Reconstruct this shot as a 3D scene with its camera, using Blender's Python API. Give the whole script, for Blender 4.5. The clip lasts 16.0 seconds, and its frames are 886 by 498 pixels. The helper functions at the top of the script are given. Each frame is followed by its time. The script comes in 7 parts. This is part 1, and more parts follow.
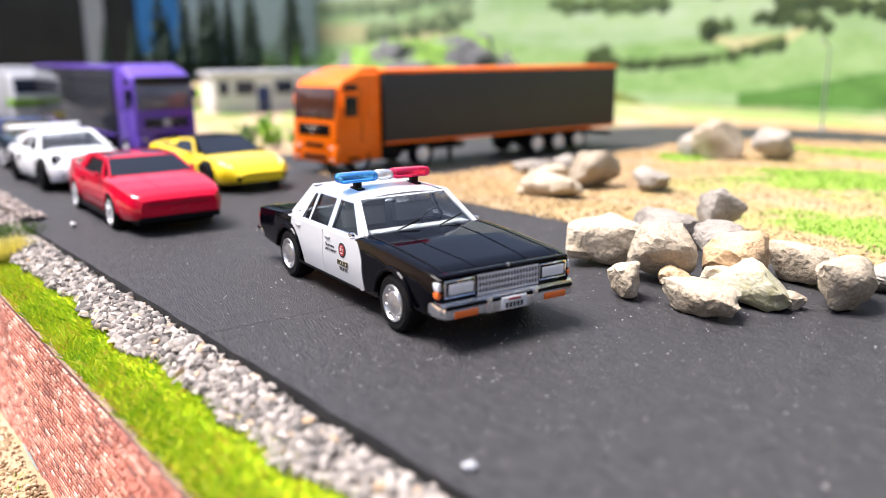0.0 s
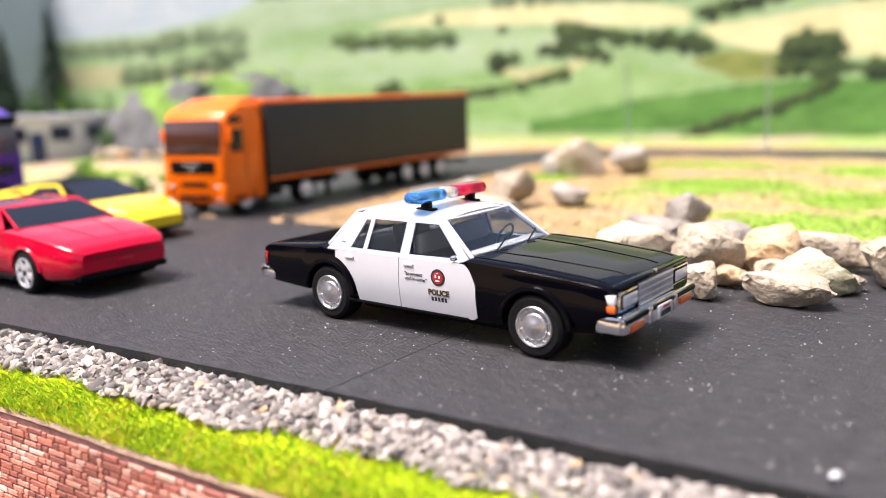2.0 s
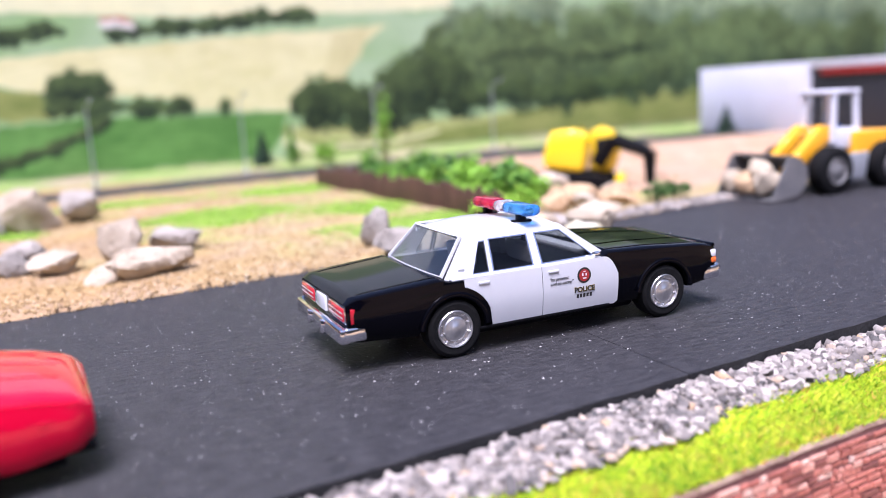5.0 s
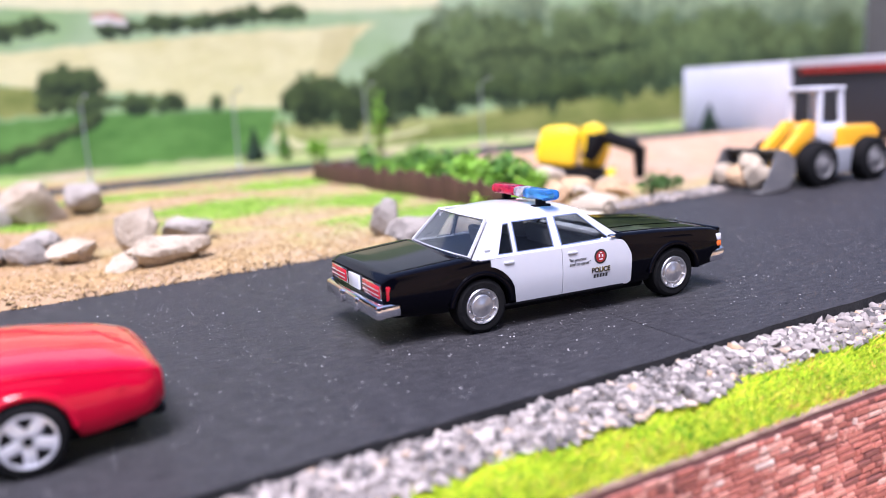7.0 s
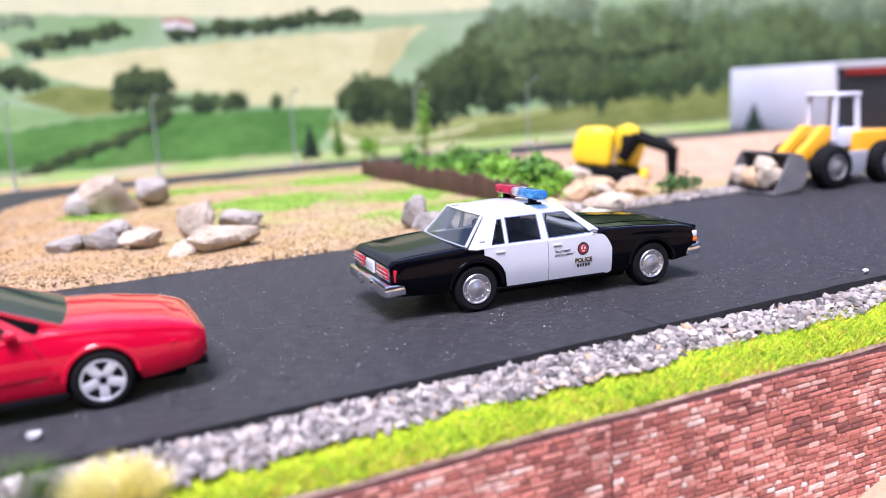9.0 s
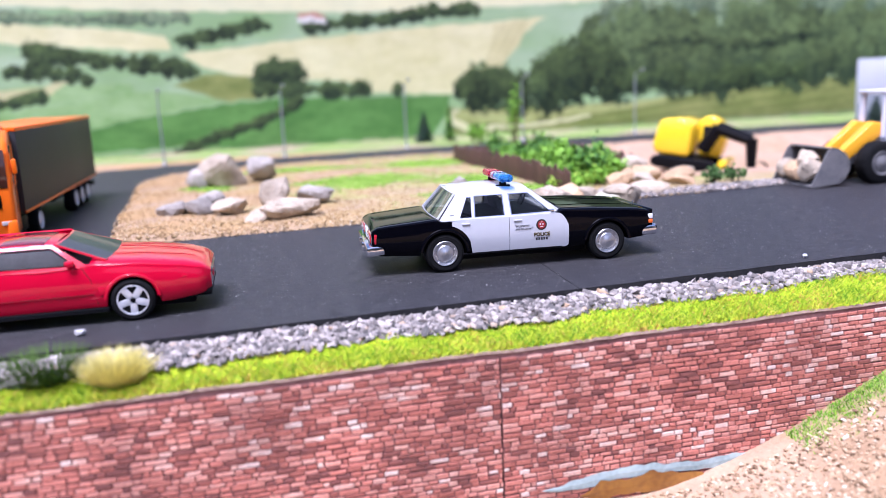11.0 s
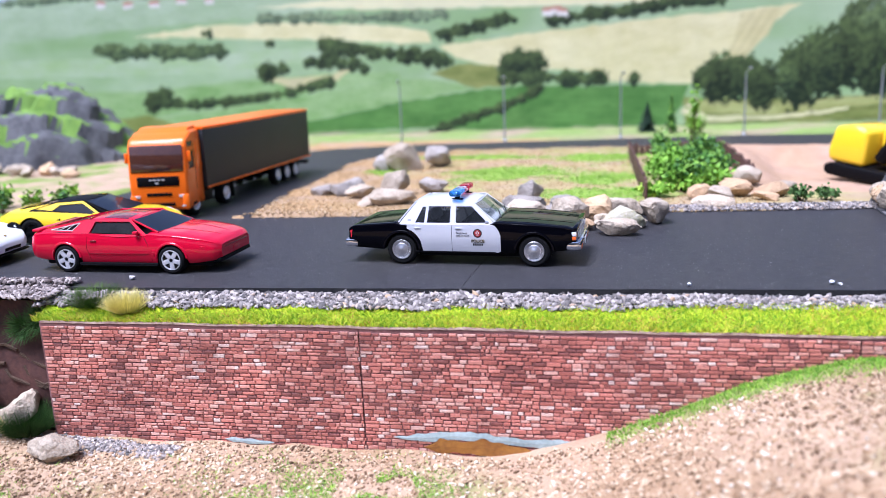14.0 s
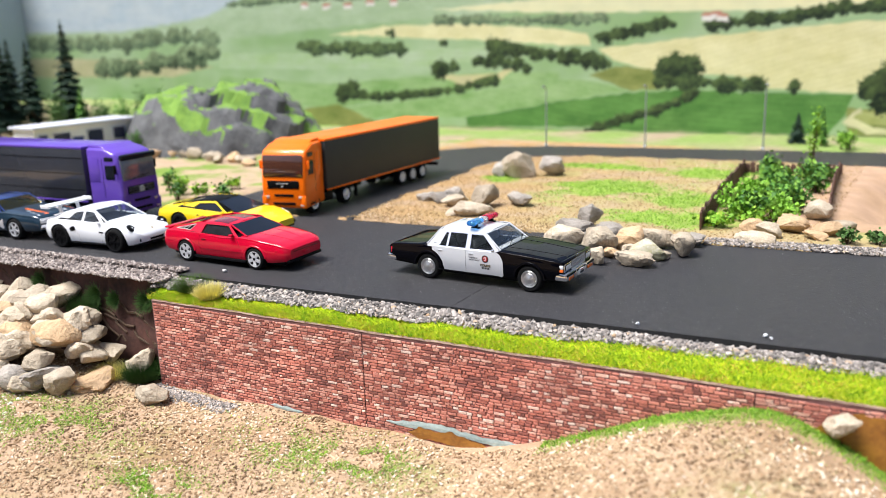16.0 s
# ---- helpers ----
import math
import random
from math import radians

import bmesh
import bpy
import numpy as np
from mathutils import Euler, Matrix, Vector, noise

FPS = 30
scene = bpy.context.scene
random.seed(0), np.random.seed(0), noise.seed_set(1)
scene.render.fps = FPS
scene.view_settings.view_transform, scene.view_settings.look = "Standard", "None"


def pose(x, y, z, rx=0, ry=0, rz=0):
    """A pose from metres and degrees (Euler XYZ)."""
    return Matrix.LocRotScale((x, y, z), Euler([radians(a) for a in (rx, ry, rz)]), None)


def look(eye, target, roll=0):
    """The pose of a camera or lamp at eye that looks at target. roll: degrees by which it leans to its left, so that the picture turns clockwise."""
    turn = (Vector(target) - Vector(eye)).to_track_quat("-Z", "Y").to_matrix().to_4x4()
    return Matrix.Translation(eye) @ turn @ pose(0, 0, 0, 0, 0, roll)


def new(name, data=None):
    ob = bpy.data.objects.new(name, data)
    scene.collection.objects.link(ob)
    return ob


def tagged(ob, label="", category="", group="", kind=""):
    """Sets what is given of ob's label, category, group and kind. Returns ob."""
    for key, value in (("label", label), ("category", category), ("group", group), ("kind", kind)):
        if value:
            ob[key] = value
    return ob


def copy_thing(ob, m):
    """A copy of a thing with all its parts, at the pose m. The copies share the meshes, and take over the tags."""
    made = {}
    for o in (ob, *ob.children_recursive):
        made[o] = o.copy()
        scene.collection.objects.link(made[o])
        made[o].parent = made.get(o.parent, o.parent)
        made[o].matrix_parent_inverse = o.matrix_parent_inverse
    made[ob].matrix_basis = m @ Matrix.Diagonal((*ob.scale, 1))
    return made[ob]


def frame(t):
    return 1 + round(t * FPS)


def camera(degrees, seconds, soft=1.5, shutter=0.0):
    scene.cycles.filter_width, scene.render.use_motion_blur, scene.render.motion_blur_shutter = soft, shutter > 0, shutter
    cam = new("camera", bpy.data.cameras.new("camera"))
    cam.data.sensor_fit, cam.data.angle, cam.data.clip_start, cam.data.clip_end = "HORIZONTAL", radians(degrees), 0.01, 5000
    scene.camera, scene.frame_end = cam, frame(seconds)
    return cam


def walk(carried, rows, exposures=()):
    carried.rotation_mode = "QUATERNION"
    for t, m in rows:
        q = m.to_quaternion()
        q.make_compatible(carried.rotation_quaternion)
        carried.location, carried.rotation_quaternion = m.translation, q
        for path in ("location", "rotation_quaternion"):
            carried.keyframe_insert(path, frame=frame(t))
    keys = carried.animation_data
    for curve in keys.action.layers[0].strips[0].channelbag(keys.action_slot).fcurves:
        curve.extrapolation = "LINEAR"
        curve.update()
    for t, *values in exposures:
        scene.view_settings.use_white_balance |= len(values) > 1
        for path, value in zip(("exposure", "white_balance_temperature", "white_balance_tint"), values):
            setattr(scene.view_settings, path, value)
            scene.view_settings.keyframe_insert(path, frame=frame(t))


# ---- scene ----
cam = camera(56.5, 16.0, 0.6)
METRES = 0.58385  # length of the walk; z = 0 is the top of the near road
START = pose(0.14535, -0.07020, 0.04899, -13.4937, 0.4019, 56.3798)
ROWS = [
    (0.0, 0.0, 0.0, 0.0, 0.0, 0.0, -0.0),
    (0.5, -0.0235, 0.0071, -0.0001, -2.43, 0.47, 0.74),
    (1.0, -0.0464, 0.0148, 0.0012, -6.09, 1.03, 1.97),
    (1.5, -0.0726, 0.0256, -0.0012, -11.18, 1.66, 3.68),
    (2.0, -0.1074, 0.0439, -0.0008, -17.98, 2.04, 5.81),
    (2.5, -0.1443, 0.0706, 0.0024, -26.99, 1.84, 8.33),
    (3.0, -0.1844, 0.1128, 0.0106, -38.66, 0.77, 11.26),
    (3.5, -0.2256, 0.1665, 0.0205, -52.17, -1.48, 13.92),
    (4.0, -0.2633, 0.2137, 0.0338, -65.44, -4.38, 15.66),
    (4.5, -0.2909, 0.2464, 0.0488, -75.69, -6.93, 16.34),
    (5.0, -0.2971, 0.2628, 0.0565, -80.53, -8.15, 16.45),
    (7.5, -0.3225, 0.2744, 0.0569, -82.12, -8.63, 16.3),
    (8.0, -0.3371, 0.2665, 0.0585, -81.02, -8.42, 16.25),
    (8.5, -0.3478, 0.2563, 0.0596, -79.5, -8.13, 16.13),
    (9.0, -0.3582, 0.2466, 0.0567, -77.59, -7.73, 15.97),
    (9.5, -0.3718, 0.2291, 0.0547, -75.26, -7.28, 15.74),
    (10.0, -0.386, 0.203, 0.0482, -72.51, -6.74, 15.47),
    (12.5, -0.3918, 0.0634, 0.0304, -53.9, -3.69, 13.14),
    (13.0, -0.3815, 0.0211, 0.0295, -49.47, -3.17, 12.48),
    (13.5, -0.3674, -0.0256, 0.0214, -44.89, -2.68, 11.75),
    (14.0, -0.3534, -0.0742, 0.0128, -40.29, -2.26, 10.93),
    (14.5, -0.3393, -0.117, 0.0055, -35.83, -1.98, 10.02),
    (15.0, -0.3251, -0.1515, 0.0062, -31.62, -1.81, 9.02),
    (15.5, -0.3087, -0.1857, 0.0142, -27.77, -1.75, 8.04),
    (16.0, -0.2875, -0.2225, 0.0271, -24.4, -1.78, 7.12),
]
walk(cam, [(t, START @ pose(METRES * x, METRES * y, METRES * z, 90 + pitch, roll, yaw)) for t, x, y, z, yaw, pitch, roll in ROWS],
     [(0.0, 1.16, 6500, 15), (2.5, 1.05, 6750, 22), (3.3, 0.95, 5800, 28), (9.0, 0.84, 5650, 27), (12.5, 0.74, 5250, 31), (14.5, 0.68, 5400, 19), (16.0, 0.67, 6300, 10)])

# ---- world, sun, exposure ----
world = bpy.data.worlds.new("world")
scene.world = world
world.use_nodes = True
wn = world.node_tree
sky = wn.nodes.new("ShaderNodeTexSky")
sky.sky_type, sky.sun_disc = "NISHITA", False
sky.sun_elevation, sky.sun_rotation = radians(66.5), radians(218)
sky.air_density, sky.dust_density, sky.ozone_density = 1.0, 4.0, 1.0
wn.links.new(sky.outputs[0], wn.nodes["Background"].inputs[0])
wn.nodes["Background"].inputs[1].default_value = 0.095
sun = new("sun", bpy.data.lights.new("sun", "SUN"))
sun.data.energy, sun.data.angle, sun.data.color = 4.2, radians(30), (1.0, 0.985, 0.97)
sun.matrix_basis = look((0, 0, 0), (0.25, 0.33, -0.95))


# ---- material helpers ----
def colour(c):
    return (*c, 1.0)


def mat(name, c, c2=None, rough=0.5, metal=0.0, coat=0.0, scale=200.0, fine=1500.0, amount=0.5, bump=0.0, bump_scale=1500.0, vary=0.0, spec=0.5, island=False, attr="", ramp=(), stretch=None, drift=0.0):
    """A procedural surface: two colours mixed by noise at two scales, relief, and a shift of brightness from piece to piece."""
    m = bpy.data.materials.new(name)
    m.use_nodes = True
    t = m.node_tree
    b = t.nodes["Principled BSDF"]
    b.inputs["Roughness"].default_value, b.inputs["Metallic"].default_value = rough, metal
    b.inputs["Coat Weight"].default_value, b.inputs["Coat Roughness"].default_value = coat, 0.04
    b.inputs["Specular IOR Level"].default_value = spec
    tc = t.nodes.new("ShaderNodeTexCoord")
    n1, n2 = t.nodes.new("ShaderNodeTexNoise"), t.nodes.new("ShaderNodeTexNoise")
    n1.inputs["Scale"].default_value, n2.inputs["Scale"].default_value = scale, fine
    n1.inputs["Detail"].default_value = 4
    where = t.nodes.new("ShaderNodeNewGeometry").outputs["Position"] if drift else tc.outputs["Object"]
    if stretch:
        mp = t.nodes.new("ShaderNodeMapping")
        mp.inputs["Scale"].default_value = stretch
        t.links.new(where, mp.inputs["Vector"])
        where = mp.outputs["Vector"]
    for n in (n1, n2):
        t.links.new(where, n.inputs["Vector"])
    add = t.nodes.new("ShaderNodeMath")
    add.operation = "MULTIPLY_ADD"
    t.links.new(n2.outputs["Fac"], add.inputs[0])
    add.inputs[1].default_value = 0.6
    t.links.new(n1.outputs["Fac"], add.inputs[2])
    rng = t.nodes.new("ShaderNodeMapRange")
    rng.inputs["From Min"].default_value, rng.inputs["From Max"].default_value = 0.8 - 0.3, 0.8 + 0.3
    rng.inputs["To Max"].default_value = 1.0
    t.links.new(add.outputs[0], rng.inputs["Value"])
    mix = t.nodes.new("ShaderNodeMix")
    mix.data_type = "RGBA"
    c2 = c2 or tuple(v * (1 - 0.3 * amount) for v in c)
    mix.inputs["A"].default_value, mix.inputs["B"].default_value = colour(c), colour(c2)
    t.links.new(rng.outputs["Result"], mix.inputs["Factor"])
    out = mix.outputs["Result"]
    if ramp:
        src = t.nodes.new("ShaderNodeNewGeometry").outputs["Random Per Island"] if island else t.nodes.new("ShaderNodeObjectInfo").outputs["Random"]
        cr = t.nodes.new("ShaderNodeValToRGB")
        while len(cr.color_ramp.elements) < len(ramp):
            cr.color_ramp.elements.new(0.5)
        for el, (pos, rc) in zip(cr.color_ramp.elements, ramp):
            el.position, el.color = pos, colour(rc)
        if drift:
            wide = t.nodes.new("ShaderNodeTexNoise")
            wide.inputs["Scale"].default_value, wide.inputs["Detail"].default_value = scale * 1.3, 3
            t.links.new(where, wide.inputs["Vector"])
            mid, mul2 = t.nodes.new("ShaderNodeMath"), t.nodes.new("ShaderNodeMath")
            mid.operation, mul2.operation = "SUBTRACT", "MULTIPLY_ADD"
            mid.inputs[1].default_value, mul2.inputs[1].default_value = 0.5, drift
            t.links.new(wide.outputs["Fac"], mid.inputs[0])
            t.links.new(mid.outputs[0], mul2.inputs[0])
            t.links.new(src, mul2.inputs[2])
            mul2.use_clamp = True
            src = mul2.outputs[0]
        t.links.new(src, cr.inputs["Fac"])
        rm = t.nodes.new("ShaderNodeMix")
        rm.data_type, rm.blend_type = "RGBA", "MULTIPLY"
        rm.inputs["Factor"].default_value = 1.0
        t.links.new(cr.outputs["Color"], rm.inputs["A"])
        t.links.new(out, rm.inputs["B"])
        out = rm.outputs["Result"]
    if attr:
        at = t.nodes.new("ShaderNodeAttribute")
        at.attribute_name = attr
        mul = t.nodes.new("ShaderNodeMix")
        mul.data_type, mul.blend_type = "RGBA", "MULTIPLY"
        mul.inputs["Factor"].default_value = 1.0
        t.links.new(out, mul.inputs["A"])
        t.links.new(at.outputs["Color"], mul.inputs["B"])
        out = mul.outputs["Result"]
    if vary:
        if island:
            info = t.nodes.new("ShaderNodeNewGeometry").outputs["Random Per Island"]
        else:
            info = t.nodes.new("ShaderNodeObjectInfo").outputs["Random"]
        hsv = t.nodes.new("ShaderNodeHueSaturation")
        mr = t.nodes.new("ShaderNodeMapRange")
        mr.inputs["To Min"].default_value, mr.inputs["To Max"].default_value = 1 - vary, 1 + vary
        t.links.new(info, mr.inputs["Value"])
        t.links.new(mr.outputs["Result"], hsv.inputs["Value"])
        t.links.new(out, hsv.inputs["Color"])
        out = hsv.outputs["Color"]
    t.links.new(out, b.inputs["Base Color"])
    if bump:
        nb = t.nodes.new("ShaderNodeTexNoise")
        nb.inputs["Scale"].default_value, nb.inputs["Detail"].default_value = bump_scale, 5
        t.links.new(where, nb.inputs["Vector"])
        bp = t.nodes.new("ShaderNodeBump")
        bp.inputs["Strength"].default_value, bp.inputs["Distance"].default_value = bump, 0.001
        t.links.new(nb.outputs["Fac"], bp.inputs["Height"])
        t.links.new(bp.outputs["Normal"], b.inputs["Normal"])
    return m


def glass(name, tint, rough=0.03, ior=1.35, clear=1.0):
    m = bpy.data.materials.new(name)
    m.use_nodes = True
    b = m.node_tree.nodes["Principled BSDF"]
    b.inputs["Base Color"].default_value = colour(tint)
    b.inputs["Roughness"].default_value = rough
    b.inputs["Transmission Weight"].default_value = clear
    b.inputs["IOR"].default_value = ior
    return m


def paint(name, c, rough=0.28, amount=0.15, coat=1.0, spec=0.15, coat_ior=1.45):
    m = mat(name, c, rough=rough, coat=coat, scale=60, fine=900, amount=amount, spec=spec)
    m.node_tree.nodes["Principled BSDF"].inputs["Coat IOR"].default_value = coat_ior
    return m


BLACK_PAINT = paint("gloss_black_paint", (0.0015, 0.0015, 0.003), 0.3, coat=0.85, spec=0.0, coat_ior=1.24)
WHITE_PAINT = paint("white_paint", (0.52, 0.53, 0.55), 0.3, coat=0.6)
RACE_WHITE = paint("bright_white_paint", (0.78, 0.79, 0.81), 0.3, coat=0.6)
RED_PAINT = paint("red_paint", (0.54, 0.002, 0.026), 0.3, spec=0.05)
YELLOW_PAINT = paint("yellow_paint", (0.86, 0.62, 0.01), 0.3)
ORANGE_PAINT = paint("orange_plastic", (0.95, 0.165, 0.003), 0.35, coat=0.4)
PURPLE_PAINT = paint("purple_plastic", (0.13, 0.065, 0.42), 0.38, coat=0.6)
BLUE_PAINT = paint("blue_metallic", (0.018, 0.04, 0.15), 0.3)
PLASTIC_BLACK = mat("black_plastic", (0.004, 0.004, 0.005), rough=0.5, scale=150, amount=0.6, spec=0.1)
CURTAIN = mat("black_trailer_side", (0.017, 0.019, 0.02), (0.024, 0.027, 0.028), rough=0.55, scale=40, bump=0.05, bump_scale=300)
SATIN = mat("satin_chrome", (0.80, 0.79, 0.78), (0.55, 0.54, 0.54), rough=0.3, metal=0.9, scale=420)
DARK_RED = paint("dark_red_roof_panel", (0.16, 0.004, 0.012), 0.25)
TINTED = glass("tinted_side_window", (0.42, 0.45, 0.46), 0.02, 1.3)
RUBBER = mat("tyre_rubber", (0.005, 0.005, 0.0055), (0.011, 0.011, 0.011), rough=0.8, spec=0.12, scale=500, bump=0.15, bump_scale=2500)
CHROME = mat("chrome", (0.94, 0.94, 0.96), (0.82, 0.82, 0.85), rough=0.1, metal=1.0, scale=300)
SILVER = mat("silver_plastic", (0.84, 0.84, 0.86), (0.70, 0.70, 0.72), rough=0.25, metal=0.45, scale=400)
SEAT = mat("grey_seat_plastic", (0.26, 0.26, 0.26), (0.18, 0.18, 0.18), rough=0.6, scale=150)
GREY_PLASTIC = mat("grey_plastic", (0.30, 0.31, 0.33), rough=0.45, scale=200, spec=0.3)
LAMP_WHITE = mat("lamp_white", (0.75, 0.76, 0.78), rough=0.2, coat=0.6)
LAMP_ORANGE = mat("lamp_orange", (0.85, 0.16, 0.02), rough=0.25, coat=0.5)
LAMP_RED = mat("lamp_red", (0.55, 0.015, 0.03), (0.35, 0.01, 0.02), rough=0.2, coat=0.6, scale=900)
GLASS = glass("window_glass", (0.80, 0.84, 0.86), 0.02, 1.5)
SIDE_GLASS = mat("dim_side_window", (0.005, 0.0055, 0.0065), (0.018, 0.018, 0.02), rough=0.2, coat=0.05, scale=220, fine=1200, spec=0.08)
DARK_GLASS = paint("dark_window", (0.008, 0.011, 0.018), 0.3, coat=0.8, spec=0.03, coat_ior=1.3)
BAR_BLUE = glass("blue_lens", (0.10, 0.45, 1.0), 0.1, 1.3, 0.85)
BAR_RED = glass("red_lens", (0.95, 0.04, 0.14), 0.1, 1.3, 0.85)
BAR_CLEAR = glass("clear_lens", (0.9, 0.93, 0.97), 0.1, 1.3, 0.85)
INK = mat("black_print", (0.02, 0.02, 0.02), rough=0.5)
BADGE_RED = mat("red_print", (0.34, 0.02, 0.02), rough=0.4)
GOLD = mat("gold_print", (0.30, 0.21, 0.03), rough=0.4)
ROAD = mat("dark_road_card", (0.009, 0.009, 0.0105), (0.056, 0.054, 0.057), rough=0.5, spec=0.28, scale=1100, fine=4200, bump=0.6, bump_scale=3000, stretch=(0.24, 1.0, 1.0))
ROAD_EDGE = mat("cut_black_edge", (0.006, 0.006, 0.006), (0.016, 0.016, 0.016), rough=0.8, scale=500, bump=0.3)
STONE = mat("pale_limestone", (0.55, 0.465, 0.35), (0.26, 0.20, 0.13), rough=0.85, scale=130, fine=1700, bump=1.0, bump_scale=650, vary=0.22)
STONE_TAN = mat("tan_stone", (0.62, 0.43, 0.25), (0.36, 0.23, 0.12), rough=0.85, scale=130, fine=1700, bump=1.0, bump_scale=650, vary=0.2)
STONE_GREY = mat("grey_stone", (0.40, 0.36, 0.31), (0.17, 0.145, 0.12), rough=0.85, scale=130, fine=1700, bump=1.0, bump_scale=650, vary=0.2)
GRAVEL = mat("grey_gravel", (1.0, 1.0, 1.0), (0.55, 0.54, 0.54), rough=0.9, scale=500, fine=2500, island=True, ramp=((0.0, (0.09, 0.085, 0.08)), (0.3, (0.235, 0.208, 0.185)), (0.65, (0.40, 0.355, 0.315)), (0.93, (0.59, 0.53, 0.475)), (1.0, (0.50, 0.33, 0.18))))
GRAVEL_WARM = mat("pale_gravel", (1.0, 1.0, 1.0), (0.6, 0.57, 0.55), rough=0.9, scale=500, fine=2500, island=True, ramp=((0.0, (0.11, 0.09, 0.085)), (0.5, (0.33, 0.275, 0.245)), (1.0, (0.54, 0.48, 0.43))))
GRANULE = mat("sand_granule", (1.0, 1.0, 1.0), (0.75, 0.72, 0.66), rough=0.9, drift=0.8, scale=22, fine=2500, island=True, ramp=((0.0, (0.21, 0.13, 0.055)), (0.5, (0.43, 0.29, 0.13)), (0.85, (0.53, 0.385, 0.195)), (1.0, (0.62, 0.52, 0.37))))
GRANULE_PINK = mat("beige_granule", (1.0, 1.0, 1.0), (0.68, 0.63, 0.57), rough=0.9, drift=0.9, scale=22, fine=2500, island=True, ramp=((0.0, (0.15, 0.09, 0.045)), (0.3, (0.42, 0.285, 0.16)), (0.75, (0.62, 0.465, 0.295)), (0.95, (0.72, 0.60, 0.43)), (1.0, (0.82, 0.76, 0.64))))
FLOCK = mat("lime_flock", (1.0, 1.0, 1.0), (0.7, 0.78, 0.5), rough=0.9, drift=0.7, scale=70, fine=900, island=True, spec=0.1, ramp=((0.0, (0.10, 0.34, 0.03)), (0.32, (0.44, 0.62, 0.03)), (0.8, (0.80, 0.80, 0.05)), (0.93, (0.80, 0.66, 0.14)), (1.0, (0.72, 0.36, 0.12))))
FLOCK_BASE = mat("lime_turf", (0.44, 0.52, 0.012), (0.26, 0.37, 0.01), rough=0.95, scale=70, fine=900, spec=0.1)
FLOCK_GREEN = mat("green_flock", (1.0, 1.0, 1.0), (0.7, 0.8, 0.6), rough=0.9, scale=70, fine=900, island=True, spec=0.1, ramp=((0.0, (0.12, 0.28, 0.03)), (0.6, (0.28, 0.50, 0.06)), (1.0, (0.48, 0.62, 0.10))))
FLOCK_DARK = mat("dark_green_flock", (0.085, 0.18, 0.035), (0.04, 0.095, 0.02), rough=0.9, scale=70, vary=0.35, island=True)
FLOCK_OLIVE = mat("olive_green_flock", (0.16, 0.27, 0.05), (0.08, 0.15, 0.03), rough=0.9, scale=70, vary=0.35, island=True)
STRAW = mat("straw_tuft", (0.92, 0.84, 0.36), (0.74, 0.68, 0.22), rough=0.9, scale=70, vary=0.25, island=True)
LEAF = mat("bush_leaf", (1.0, 1.0, 1.0), (0.7, 0.75, 0.6), rough=0.7, scale=70, island=True, ramp=((0.0, (0.03, 0.10, 0.015)), (0.6, (0.10, 0.27, 0.03)), (1.0, (0.26, 0.46, 0.05))))
LEAF_LIME = mat("lime_leaf", (0.24, 0.46, 0.03), (0.12, 0.28, 0.02), rough=0.7, scale=70, vary=0.3, island=True)
NEEDLE = mat("conifer_needle", (0.018, 0.05, 0.022), (0.01, 0.03, 0.014), rough=0.8, scale=70, vary=0.35, island=True)
BARK = mat("bark", (0.10, 0.06, 0.035), (0.06, 0.035, 0.02), rough=0.9, scale=300, bump=0.5)
CRUMB = mat("grey_dust_crumb", (0.60, 0.59, 0.57), (0.34, 0.33, 0.32), rough=0.8, scale=300)
RUST = mat("brown_panel", (0.10, 0.038, 0.026), (0.022, 0.010, 0.008), rough=0.75, scale=60, fine=600, bump=0.5, bump_scale=300)
FENCE = mat("brown_fence", (0.10, 0.045, 0.03), (0.065, 0.03, 0.02), rough=0.7, scale=200, vary=0.25)
BRICK = mat("printed_brick", (1.45, 1.38, 1.28), (0.58, 0.54, 0.52), rough=0.6, scale=60, fine=1500, drift=0.7, ramp=((0.0, (0.20, 0.075, 0.065)), (0.22, (0.38, 0.13, 0.10)), (0.55, (0.52, 0.20, 0.155)), (0.84, (0.60, 0.30, 0.24)), (0.97, (0.66, 0.44, 0.37)), (1.0, (0.72, 0.58, 0.52))))
BRICK_LOOSE = mat("printed_brick_run", (1.45, 1.38, 1.28), (0.58, 0.54, 0.52), rough=0.6, scale=60, fine=1500, drift=0.7, island=True, ramp=((0.0, (0.20, 0.075, 0.065)), (0.22, (0.38, 0.13, 0.10)), (0.55, (0.52, 0.20, 0.155)), (0.84, (0.60, 0.30, 0.24)), (0.97, (0.66, 0.44, 0.37)), (1.0, (0.72, 0.58, 0.52))))
MORTAR = mat("dark_mortar", (0.09, 0.036, 0.034), (0.26, 0.13, 0.12), rough=0.8, scale=60, fine=900)
PAPER = mat("torn_paper", (0.50, 0.61, 0.59), (0.26, 0.34, 0.33), rough=0.8, scale=120, fine=900)
PAPER_EDGE = mat("cut_paper_edge", (0.34, 0.24, 0.17), (0.12, 0.06, 0.04), rough=0.8, scale=150, fine=900)
STAIN = mat("rust_stain", (0.44, 0.20, 0.03), (0.19, 0.07, 0.015), rough=0.4, coat=0.3, scale=90, fine=700)
GROUND = mat("scatter_ground", (1.0, 0.98, 0.95), (0.72, 0.68, 0.62), rough=0.95, scale=90, fine=900, bump=0.7, bump_scale=700, attr="tint")
